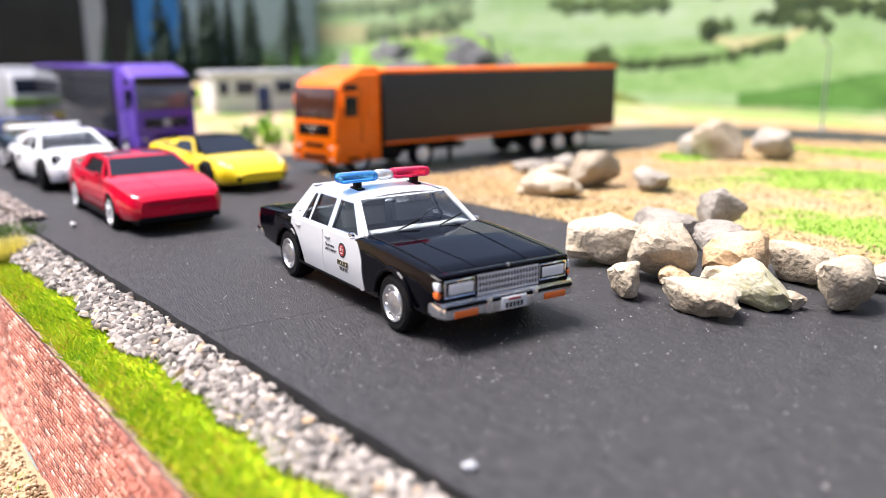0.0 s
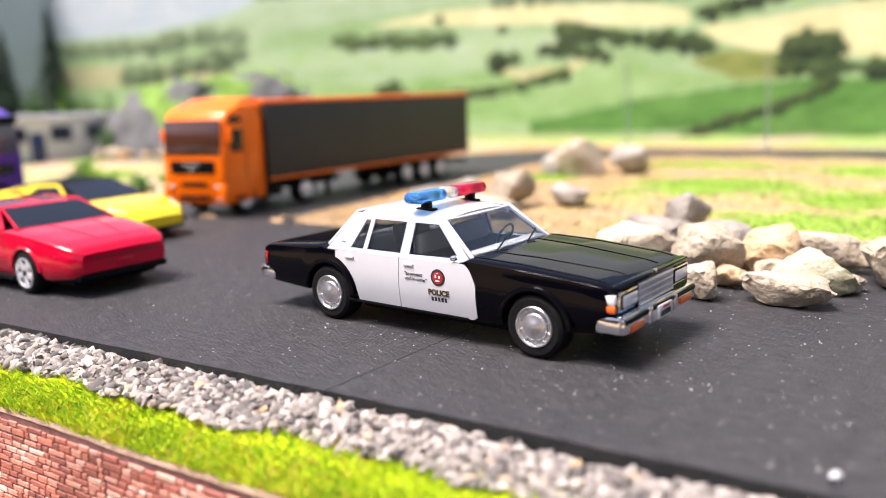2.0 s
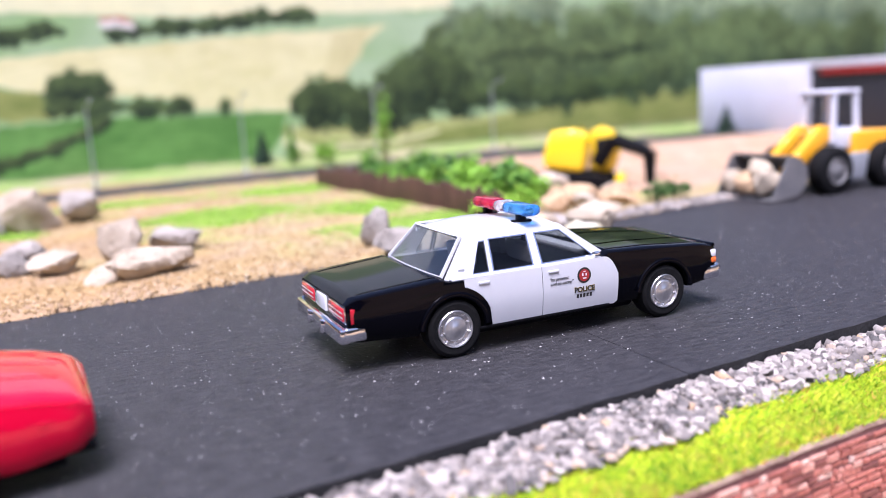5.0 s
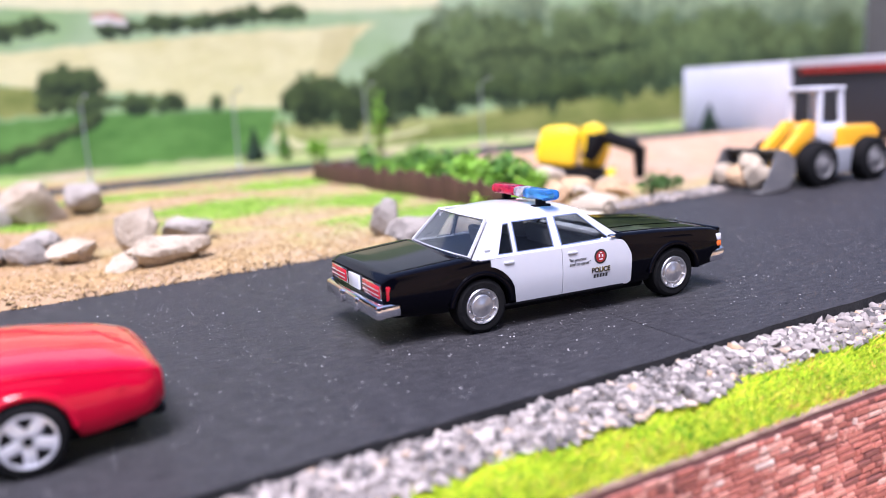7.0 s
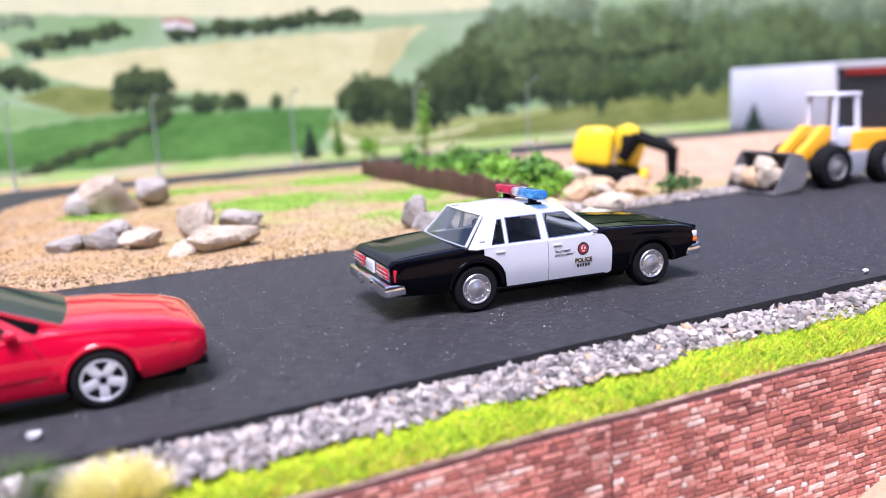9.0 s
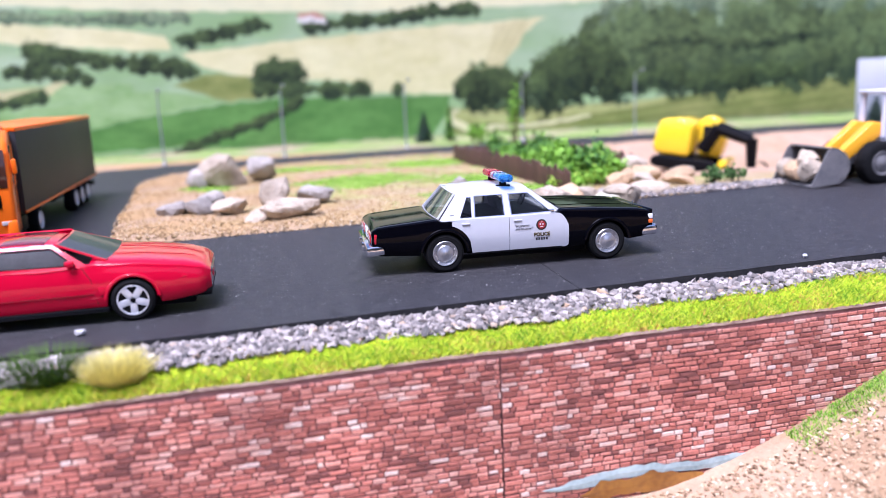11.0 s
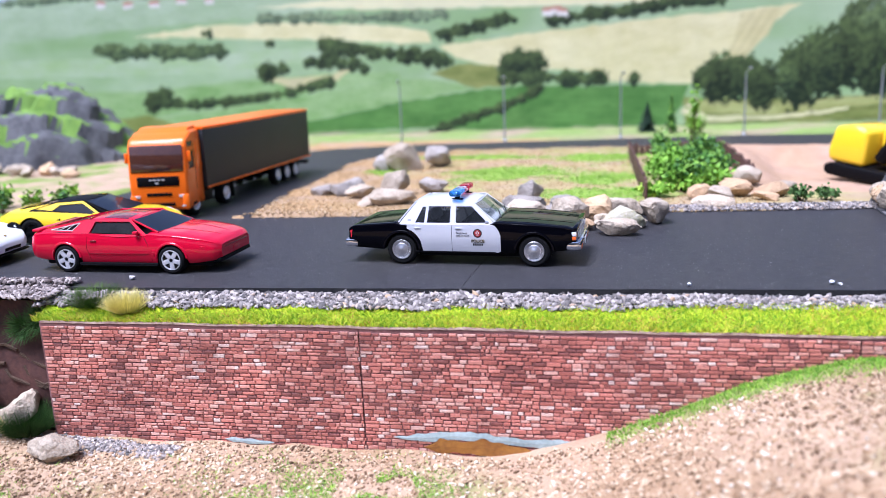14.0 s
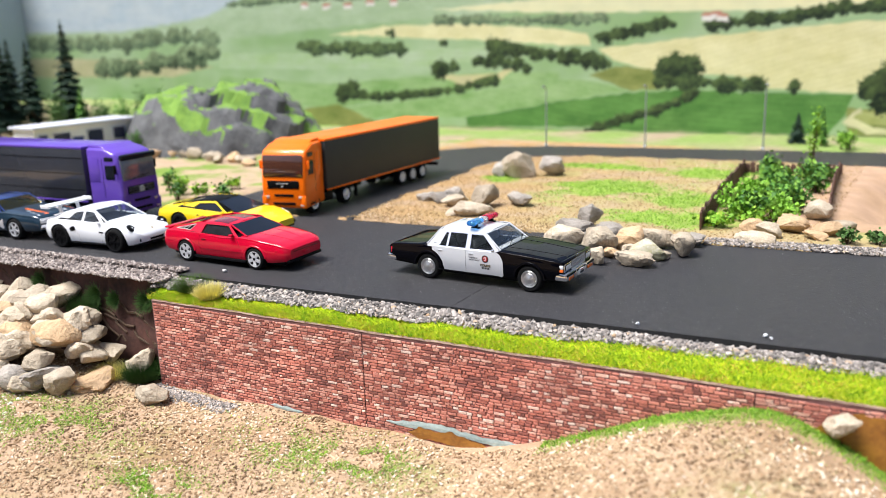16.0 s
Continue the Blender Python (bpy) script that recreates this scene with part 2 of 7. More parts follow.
WHITE_WALL = mat("white_shed_wall", (0.60, 0.61, 0.66), (0.52, 0.53, 0.59), rough=0.6, scale=40)
STEEL = mat("grey_steel", (0.42, 0.44, 0.46), rough=0.4, metal=0.6)
DIGGER = paint("digger_yellow", (0.88, 0.60, 0.008), 0.4)
LOADER_YELLOW = paint("loader_amber", (0.85, 0.40, 0.015), 0.4)
SCALE = 0.001


# ---- mesh helpers (millimetres in, metres out) ----
def part(name, bm, material, parent, label="", smooth=40.0):
    me = bpy.data.meshes.new(name)
    bm.to_mesh(me)
    bm.free()
    me.transform(Matrix.Scale(SCALE, 4))
    for m in material if isinstance(material, (list, tuple)) else (material,):
        me.materials.append(m)
    if smooth:
        me.shade_smooth()
        me.set_sharp_from_angle(angle=radians(smooth))
    ob = new(name, me)
    ob.parent = parent
    if label:
        ob["label"] = label
    return ob


def thing(name, x, y, z, rz=0.0, label="", category="", group="", kind=""):
    e = new(name)
    e.empty_display_size = 0.005
    e.matrix_basis = pose(x * SCALE, y * SCALE, z * SCALE, 0, 0, rz)
    return tagged(e, label, category, group, kind)


def solo(name, bm, material, x, y, z, rz=0.0, smooth=40.0, label="", category="", group="", kind=""):
    ob = part(name, bm, material, None, "", smooth)
    ob.matrix_basis = pose(x * SCALE, y * SCALE, z * SCALE, 0, 0, rz)
    return tagged(ob, label, category, group, kind)


def box(bm, cx, cy, cz, sx, sy, sz, bevel=0.0, turn=None, segments=2, mi=0):
    r = bmesh.ops.create_cube(bm, size=1.0)
    vs = r["verts"]
    fs = {f for v in vs for f in v.link_faces}
    for f in fs:
        f.material_index = mi
    bmesh.ops.scale(bm, vec=(sx, sy, sz), verts=vs)
    if bevel:
        es = {e for v in vs for e in v.link_edges}
        rr = bmesh.ops.bevel(bm, geom=list(es), offset=bevel, segments=segments, affect="EDGES", profile=0.5)
        vs = list(set(rr["verts"]) | {v for v in vs if v.is_valid})
    if turn is not None:
        bmesh.ops.rotate(bm, cent=(0, 0, 0), matrix=Euler([radians(a) for a in turn]).to_matrix(), verts=vs)
    bmesh.ops.translate(bm, vec=(cx, cy, cz), verts=vs)
    return bm


def boxed(*args, **kw):
    return box(bmesh.new(), *args, **kw)


def lathe(bm, profile, n=28, axis="y", centre=(0, 0, 0), mi=0):
    """Turns (radius, along) round an axis."""
    rings = []
    for r, a in profile:
        ring = []
        for i in range(n):
            c, s = math.cos(2 * math.pi * i / n) * r, math.sin(2 * math.pi * i / n) * r
            p = {"y": (c, a, s), "z": (c, s, a), "x": (a, c, s)}[axis]
            ring.append(bm.verts.new(Vector(p) + Vector(centre)))
        rings.append(ring)
    for a, b in zip(rings, rings[1:]):
        for i in range(n):
            f = bm.faces.new((a[i], a[(i + 1) % n], b[(i + 1) % n], b[i]))
            f.material_index = mi
    for ring in (rings[0], rings[-1]):
        if profile[0][0] > 1e-6:
            bm.faces.new(ring).material_index = mi
    bmesh.ops.recalc_face_normals(bm, faces=bm.faces)
    return bm


def plate(outer, holes, place, thick):
    """A flat panel in (u, v) with holes, laid out by place(u, v) and given a thickness along its normal."""
    bm = bmesh.new()
    edges = []
    for loop in [outer, *holes]:
        vs = [bm.verts.new((u, v, 0)) for u, v in loop]
        edges += [bm.edges.new((vs[i], vs[(i + 1) % len(vs)])) for i in range(len(vs))]
    bmesh.ops.triangle_fill(bm, use_beauty=True, use_dissolve=False, edges=edges, normal=(0, 0, 1))
    for v in bm.verts:
        v.co = Vector(place(v.co.x, v.co.y))
    bmesh.ops.recalc_face_normals(bm, faces=bm.faces)
    bmesh.ops.solidify(bm, geom=bm.faces[:], thickness=thick)
    bmesh.ops.recalc_face_normals(bm, faces=bm.faces)
    return bm


def sheet(grid, mi=0, bm=None):
    bm = bm or bmesh.new()
    vs = [[bm.verts.new(p) for p in row] for row in grid]
    for a, b in zip(vs, vs[1:]):
        for i in range(len(a) - 1):
            bm.faces.new((a[i], a[i + 1], b[i + 1], b[i])).material_index = mi
    return bm


def rod(bm, a, b, r, n=8, r2=None):
    a, b = Vector(a), Vector(b)
    q = (b - a).to_track_quat("Z", "Y").to_matrix()
    r2 = r if r2 is None else r2
    rings = [[bm.verts.new(p + q @ Vector((math.cos(6.2832 * i / n) * k, math.sin(6.2832 * i / n) * k, 0))) for i in range(n)] for p, k in ((a, r), (b, r2))]
    for i in range(n):
        bm.faces.new((rings[0][i], rings[0][(i + 1) % n], rings[1][(i + 1) % n], rings[1][i]))
    bm.faces.new(rings[0][::-1])
    bm.faces.new(rings[1])
    return bm


def lettering(text, size, bold=0.0, slant=0.0):
    """The built-in font as a mesh in the x-z plane, centred, in millimetres."""
    cu = bpy.data.curves.new("lettering", "FONT")
    cu.body, cu.size, cu.extrude, cu.align_x, cu.resolution_u = text, size, 0.03, "CENTER", 3
    cu.offset, cu.shear = bold, slant
    ob = bpy.data.objects.new("lettering", cu)
    scene.collection.objects.link(ob)
    me = bpy.data.meshes.new_from_object(ob.evaluated_get(bpy.context.evaluated_depsgraph_get()))
    bpy.data.objects.remove(ob)
    bm = bmesh.new()
    bm.from_mesh(me)
    bmesh.ops.rotate(bm, cent=(0, 0, 0), matrix=Euler((radians(90), 0, 0)).to_matrix(), verts=bm.verts)
    return bm


def cloud(name, pieces, material, kind_label, category, parent=None, smooth=False):
    """Many small loose pieces joined into one object: lists of vertices and faces."""
    vs, fs = pieces
    me = bpy.data.meshes.new(name)
    me.from_pydata([(x * SCALE, y * SCALE, z * SCALE) for x, y, z in vs], [], fs)
    me.materials.append(material)
    if smooth:
        me.shade_smooth()
        me.set_sharp_from_angle(angle=radians(58))
    ob = new(name, me)
    ob.parent = parent
    return tagged(ob, kind_label, category, kind="stuff")


# ---- lie of the land (millimetres) ----
def near_edge(x):
    return -29 + 0.1 * x


def far_edge(x):
    return 96 + 0.12 * x


def wall_line(x):
    return -48.4 + 0.077 * x


def smooth01(v):
    v = min(1.0, max(0.0, v))
    return v * v * (3 - 2 * v)


def wob(x, y, s, k=0.0):
    return noise.noise(Vector((x * s, y * s, k)))


def low_ground(x, y):
    """Height of the ground in front of the brick wall."""
    rise = smooth01((x - 12) / 112)
    crest = 33 * rise
    drop = smooth01((x - 118) / 60) * smooth01((y + 95) / 40) * 24
    back = 6 * smooth01((-y - 120) / 200)
    left = 5 * smooth01((-x - 120) / 60)
    return -45 + crest - drop + left - back * (1 - rise) + 1.3 * wob(x, y, 0.05) + 0.5 * wob(x, y, 0.2, 5)


def inside(poly, x, y):
    hit = False
    for i in range(len(poly)):
        (x1, y1), (x2, y2) = poly[i], poly[i - 1]
        if (y1 > y) != (y2 > y) and x < (x2 - x1) * (y - y1) / (y2 - y1) + x1:
            hit = not hit
    return hit


SIDE_ROAD = [(-126, 81), (-134, 130), (-139, 179), (-149, 265), (-148, 300), (-140, 326), (-120, 346), (-90, 357), (20, 368), (125, 366), (300, 372), (620, 380), (620, 455), (117, 450), (6, 436), (-137, 416), (-205, 392), (-240, 350), (-252, 250), (-245, 150), (-236, 68)]


def upper_ground(x, y):
    """Height of the ground round the roads."""
    if y < near_edge(x) + 2:
        k = smooth01((y - wall_line(x)) / 20)
        return -6.6 + 3.2 * k + 0.3 * wob(x, y, 0.3)
    if y < far_edge(x) - 1 or inside(SIDE_ROAD, x, y):
        return -3.4
    h = 0.9 + 0.9 * wob(x, y, 0.03) + 0.5 * wob(x, y, 0.12, 3)
    if x < -250:
        h += 30 * smooth01((-x - 560) / 260) * smooth01((y - 150) / 120)
    h -= 11 * smooth01((x - 112) / 26) * smooth01((y - 168) / 40) * smooth01((352 - y) / 26) * smooth01((470 - x) / 60)
    return h


# ---- ground, roads ----
LAWNS = ((-28, 222, 42, 34), (-66, 304, 55, 15), (-106, 232, 16, 24), (34, 146, 44, 20), (22, 300, 34, 26), (30, 200, 26, 30))


def tint_at(x, y, low):
    sand, green, dirt = Vector((0.41, 0.265, 0.12)), Vector((0.23, 0.36, 0.045)), Vector((0.46, 0.31, 0.215))
    pale, turf = Vector((0.66, 0.47, 0.31)), Vector((0.26, 0.36, 0.015))
    g = wob(x, y, 0.028, 7) + 0.45 * wob(x, y, 0.11, 2)
    if low:
        c = (pale.lerp(Vector((0.50, 0.33, 0.18)), smooth01(0.4 + wob(x, y, 0.02, 4)))) * 0.72
        near = 1 - smooth01((wall_line(x) - y - 2 - 5 * wob(x, y, 0.06, 3)) / 9)
        band = smooth01((x - 52) / 34) * near
        return c.lerp(green * 0.75, 0.9 * max(band, smooth01((g - 0.16 + 0.3 * wob(x, y, 0.3, 6)) / 0.5) * 0.6))
    if y < near_edge(x) + 2:
        return turf
    if x > 78 and 150 < y < 372:
        return dirt.lerp(sand, 0.3 * smooth01(0.5 + g))
    if y > 432 - 0.0 * x or (y > 376 and x < -252):
        return Vector((0.22, 0.32, 0.08)).lerp(Vector((0.36, 0.29, 0.20)), smooth01(0.3 + 1.2 * wob(x, y, 0.02, 9)))
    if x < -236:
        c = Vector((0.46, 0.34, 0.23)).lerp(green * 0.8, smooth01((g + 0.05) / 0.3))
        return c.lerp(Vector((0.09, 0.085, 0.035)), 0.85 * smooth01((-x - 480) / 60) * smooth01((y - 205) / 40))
    c = sand.lerp(Vector((0.39, 0.34, 0.16)), smooth01((x + 100) / 120) * 0.7)
    c = c.lerp(Vector((0.40, 0.30, 0.21)), 0.6 * smooth01(0.35 + 1.5 * wob(x, y, 0.05, 21)))
    fuzz = 0.35 * wob(x, y, 0.06, 6) + 0.35 * wob(x, y, 0.3, 6)
    lawn = max(1.0 - math.hypot((x - cx) / rx, (y - cy) / ry) for cx, cy, rx, ry in LAWNS)
    c = c.lerp(Vector((0.32, 0.36, 0.10)), 0.6 * smooth01((x + 110) / 60) * smooth01(0.3 + 2 * g) * smooth01((y - far_edge(x) - 10) / 30))
    return c.lerp(green, 0.92 * smooth01((lawn + fuzz) / 0.35))


def terrain(name, x0, x1, y0, y1, step, height, low, label, keep):
    xs, ys = np.arange(x0, x1 + 1, step), np.arange(y0, y1 + 1, step)
    vs, cols, index, fs = [], [], {}, []
    for i, x in enumerate(xs):
        for j, y in enumerate(ys):
            if keep(x, y):
                index[i, j] = len(vs)
                vs.append((x * SCALE, y * SCALE, height(x, y) * SCALE))
                cols.append((*tint_at(x, y, low), 1.0))
    for i in range(len(xs) - 1):
        for j in range(len(ys) - 1):
            q = [index.get(k) for k in ((i, j), (i + 1, j), (i + 1, j + 1), (i, j + 1))]
            if None not in q:
                fs.append(q)
    me = bpy.data.meshes.new(name)
    me.from_pydata(vs, [], fs)
    a = me.color_attributes.new("tint", "FLOAT_COLOR", "POINT")
    a.data.foreach_set("color", np.array(cols, dtype=np.float32).ravel())
    me.materials.append(GROUND)
    me.shade_smooth()
    return tagged(new(name, me), label, "ground", kind="structure")


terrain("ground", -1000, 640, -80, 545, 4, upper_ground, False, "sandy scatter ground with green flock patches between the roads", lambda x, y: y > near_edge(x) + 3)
terrain("ground_front", -700, 560, -620, -28, 4, low_ground, True, "beige scatter slope with green patches below the brick wall", lambda x, y: y < wall_line(x) + 4)


def slab(name, outline, top, thick, label):
    bm = bmesh.new()
    vs = [bm.verts.new((x, y, top)) for x, y in outline]
    f = bm.faces.new(vs)
    f.normal_update()
    if f.normal.z < 0:
        f.normal_flip()
    r = bmesh.ops.extrude_face_region(bm, geom=[f])
    bmesh.ops.translate(bm, vec=(0, 0, -thick), verts=[g for g in r["geom"] if isinstance(g, bmesh.types.BMVert)])
    bmesh.ops.recalc_face_normals(bm, faces=bm.faces)
    for g in bm.faces:
        g.normal_update()
        g.material_index = 0 if abs(g.normal.z) > 0.7 else 1
    bmesh.ops.triangulate(bm, faces=[g for g in bm.faces if len(g.verts) > 4])
    ob = part(name, bm, [ROAD, ROAD_EDGE], None, "", 0)
    return tagged(ob, label, "road", kind="structure")


xs = list(range(-900, 5, 6)) + list(range(5, 621, 6))
near = [(x, near_edge(x) + 0.5 * wob(x, 0, 0.09) + 0.35 * wob(x, 0, 0.5)) for x in xs]
far = [(x, far_edge(x) + 1.0 * wob(x, 9, 0.05) + 0.5 * wob(x, 9, 0.3)) for x in xs]
left = [p for p in near if p[0] <= 4.5] + [(4.5, near_edge(4.5)), (3.2, far_edge(3))] + [p for p in reversed(far) if p[0] <= 3]
right = [(4.68, near_edge(4.68))] + [p for p in near if p[0] > 5] + [p for p in reversed(far) if p[0] > 5] + [(3.38, far_edge(3.38))]
road = tagged(new("road"), "dark charcoal card road with dusty brush marks", "road", kind="structure")
for k, outline in enumerate((left, right)):
    bmr = bmesh.new()
    vs = [bmr.verts.new((x, y, 0.0)) for x, y in outline]
    f = bmr.faces.new(vs)
    f.normal_update()
    if f.normal.z < 0:
        f.normal_flip()
    r = bmesh.ops.extrude_face_region(bmr, geom=[f])
    bmesh.ops.translate(bmr, vec=(0, 0, -3.2), verts=[g for g in r["geom"] if isinstance(g, bmesh.types.BMVert)])
    bmesh.ops.recalc_face_normals(bmr, faces=bmr.faces)
    for g in bmr.faces:
        g.normal_update()
        g.material_index = 0 if abs(g.normal.z) > 0.7 else 1
    bmesh.ops.triangulate(bmr, faces=[g for g in bmr.faces if len(g.verts) > 4])
    part("road_board", bmr, [ROAD, ROAD_EDGE], road, "", 0)
slab("road_side", SIDE_ROAD, -0.35, 3.0, "dark charcoal card side road bending behind the island")

# ---- backdrop: a printed landscape on a flat board ----
BACK_N = math.degrees(math.atan(0.0645))
backdrop = thing("backdrop", 0, 531, 0, BACK_N, "printed landscape poster of fields, hedges and trees", "backdrop", kind="structure")


PRINT = mat("printed_landscape", (1.0, 1.0, 1.0), (0.88, 0.88, 0.88), rough=0.5, spec=0.3, scale=60, fine=700, attr="ink")
P_SKY = mat("print_sky", (0.33, 0.42, 0.49), (0.44, 0.50, 0.54), rough=0.5, spec=0.3, scale=8, fine=500)
P_DARK = mat("dark_end_wall", (0.012, 0.012, 0.014), (0.03, 0.03, 0.032), rough=0.5, spec=0.3, scale=20, fine=500)

# the print is laid down as ink on a fine grid: u along the board, v up it
PU, PV = np.meshgrid(np.arange(-1145.0, 846.0, 1.4), np.concatenate([np.arange(-12.0, 172.0, 1.25), np.arange(173.0, 251.0, 6.0)]), indexing="ij")
LATTICE = np.random.RandomState(11).rand(128, 128)


def grain(u, v, s, shift=0):
    """Smooth value noise from 0 to 1."""
    u, v = u * s + shift * 17.3, v * s + shift * 5.7
    a, b = np.floor(u).astype(int), np.floor(v).astype(int)
    f, g = u - a, v - b
    f, g = f * f * (3 - 2 * f), g * g * (3 - 2 * g)
    at = lambda i, k: LATTICE[(a + i) % 128, (b + k) % 128]
    return (at(0, 0) * (1 - f) + at(1, 0) * f) * (1 - g) + (at(0, 1) * (1 - f) + at(1, 1) * f) * g


def fbm(u, v, s, shift=0):
    return 0.5 * grain(u, v, s, shift) + 0.3 * grain(u, v, s * 2.3, shift + 1) + 0.2 * grain(u, v, s * 5.1, shift + 2)


def ramp01(v):
    v = np.clip(v, 0.0, 1.0)
    return v * v * (3 - 2 * v)


WHEAT, WHEAT_DEEP = (0.76, 0.71, 0.42), (0.62, 0.57, 0.28)
GREEN, GREEN_DEEP = (0.135, 0.29, 0.07), (0.06, 0.165, 0.032)
LIGHT, LIGHT_DEEP = (0.35, 0.49, 0.23), (0.20, 0.35, 0.11)
OLIVE, OLIVE_DEEP = (0.30, 0.32, 0.10), (0.15, 0.19, 0.045)
TRACK, TRACK_DEEP = (0.50, 0.46, 0.28), (0.36, 0.36, 0.19)
HAZY, HAZY_DEEP = (0.44, 0.54, 0.36), (0.31, 0.42, 0.23)
INK_MAP = np.zeros(PU.shape + (3,))
mix0 = fbm(PU, PV * 2.2, 0.012, 3)[..., None]
INK_MAP[:] = np.array(LIGHT_DEEP) * (1 - mix0) + np.array(HAZY) * mix0


def lay(c1, c2, pts, soft=1.6, rows=None, cover=1.0, shift=0):
    """A field: a polygon with a soft wavering border, drifting tone and, if asked, drilled rows (angle, spacing, depth)."""
    pts = [Vector(p) for p in pts]
    box_u, box_v = [p.x for p in pts], [p.y for p in pts]
    sel = (PU > min(box_u) - 4) & (PU < max(box_u) + 4) & (PV > min(box_v) - 4) & (PV < max(box_v) + 4)
    u, v = PU[sel], PV[sel]
    wu, wv = u + 2.4 * (grain(u, v, 0.11, 4) - 0.5), v + 2.0 * (grain(u, v, 0.13, 8) - 0.5)
    near, odd = np.full(u.shape, 1e9), np.zeros(u.shape, bool)
    for p, q in zip(pts, pts[1:] + pts[:1]):
        d = q - p
        k = np.clip(((wu - p.x) * d.x + (wv - p.y) * d.y) / max(1e-6, d.length_squared), 0, 1)
        near = np.minimum(near, np.hypot(wu - p.x - k * d.x, wv - p.y - k * d.y))
        if abs(d.y) > 1e-9:
            odd ^= ((p.y > wv) != (q.y > wv)) & (wu < d.x * (wv - p.y) / d.y + p.x)
    alpha = (ramp01(0.5 + np.where(odd, near, -near) / soft) * cover)[:, None]
    tone = fbm(u, v * 2.5, 0.03, 20 + shift)
    tone = np.clip(0.5 + 1.5 * (tone - 0.5) + 0.25 * (grain(u, v, 0.5, 9) - 0.5), 0, 1)[:, None]
    ink = np.array(c1) * (1 - tone) + np.array(c2) * tone
    if rows:
        a = radians(rows[0])
        w = np.sin(6.2832 * (u * math.sin(a) + v * math.cos(a) + 1.5 * grain(u, v, 0.05, 6)) / rows[1])
        ink = ink * (1 - rows[2] * (0.5 + 0.5 * w))[:, None]
    INK_MAP[sel] = INK_MAP[sel] * (1 - alpha) + ink * alpha


TREE, TREE_LIT = (0.012, 0.024, 0.013), (0.095, 0.14, 0.045)
MID, MID_LIT = (0.026, 0.048, 0.026), (0.14, 0.195, 0.07)
FAR, FAR_LIT = (0.09, 0.135, 0.08), (0.26, 0.33, 0.18)


def grow(dark, lit, line, tall, seed, dense=1.0):
    """A printed row of trees: overlapping crowns, each of small clumps that catch the light on top."""
    rnd = random.Random(seed)
    crowns = []
    for (x, z), (x2, z2) in zip(line, line[1:]):
        n = max(2, int(math.hypot(x2 - x, z2 - z) / min(6.0, max(1.6, tall * 0.2)) * dense))
        for k in range(n):
            u, v = x + (x2 - x) * (k + rnd.random()) / n, z + (z2 - z) * (k + rnd.random()) / n
            crowns.append((u, v + rnd.uniform(-0.14, 0.12) * tall, tall * rnd.choice((0.22, 0.28, 0.34, 0.42, 0.55, 0.66)), rnd.uniform(0.7, 1.3)))
    for u, v, h, tone in [(u, v - h * 0.45, h * 0.5, 0.45) for u, v, h, tone in crowns] + sorted(crowns, key=lambda c: -c[1]):
        w = h * rnd.uniform(0.7, 1.15) if tall < 30 else h * 0.7
        i0, i1 = np.searchsorted(PU[:, 0], (u - w - 3, u + w + 3))
        k0, k1 = np.searchsorted(PV[0], (v - h - 3, v + h + 3))
        a, b = PU[i0:i1, k0:k1], PV[i0:i1, k0:k1]
        if a.size == 0:
            continue
        rough = fbm(a, b, 0.28, seed) - 0.5
        r = np.hypot((a - u) / w, (b - v) / h) + 0.9 * rough
        alpha = ramp01((1.0 - r) * min(w, h) / 2.2 + 0.3)[..., None]
        lift = np.clip(0.36 + 0.42 * (b - v) / h - 0.16 * (a - u) / w + 1.5 * (fbm(a, b, 0.33, seed + 5) - 0.5), 0, 1)[..., None]
        ink = (np.array(dark) * (1 - lift) + np.array(lit) * lift) * tone
        INK_MAP[i0:i1, k0:k1] = INK_MAP[i0:i1, k0:k1] * (1 - alpha) + ink * alpha


lay((0.44, 0.52, 0.58), (0.56, 0.61, 0.64), [(-1145, 150), (-900, 146), (-700, 150), (-560, 158), (-380, 164), (0, 168), (400, 150), (845, 140), (845, 252), (-1145, 252)], 8)
lay(HAZY, HAZY_DEEP, [(-1100, 140), (-700, 140), (-420, 148), (-200, 140), (-190, 124), (-420, 116), (-640, 104), (-1100, 108)], 5)
lay((0.40, 0.48, 0.55), (0.52, 0.57, 0.60), [(-1145, 126), (-800, 120), (-660, 132), (-600, 150), (-560, 170), (-1145, 170)], 6)
lay(TRACK, TRACK_DEEP, [(-1100, 92), (-720, 80), (-650, 72), (-720, 60), (-1100, 62)], 3)
lay(LIGHT, HAZY, [(-640, 88), (-400, 84), (-200, 90), (-180, 78), (-400, 66), (-640, 70)], 3, (4, 5, 0.06))
lay(LIGHT, LIGHT_DEEP, [(-640, 60), (-480, 50), (-330, 58), (-265, 62), (-190, 60), (-189, 54), (-321, 37), (-470, 22), (-660, 30)], 3, (8, 6, 0.05))
lay(WHEAT, (0.70, 0.68, 0.42), [(-330, 128), (-180, 118), (60, 112), (240, 118), (240, 132), (-120, 136)], 3)
lay(WHEAT, WHEAT_DEEP, [(-468, 106), (-394, 113), (-298, 112), (-186, 103), (-160, 98), (-155, 86), (-187, 87), (-240, 92), (-340, 98)], 2)
lay(WHEAT, WHEAT_DEEP, [(-149, 83), (-45, 92), (59, 99), (144, 103), (178, 105), (133, 78), (98, 57), (86, 39), (14, 43), (-7, 54), (-50, 58), (-92, 60), (-132, 71)], 1.6, (-16, 4.4, 0.05))
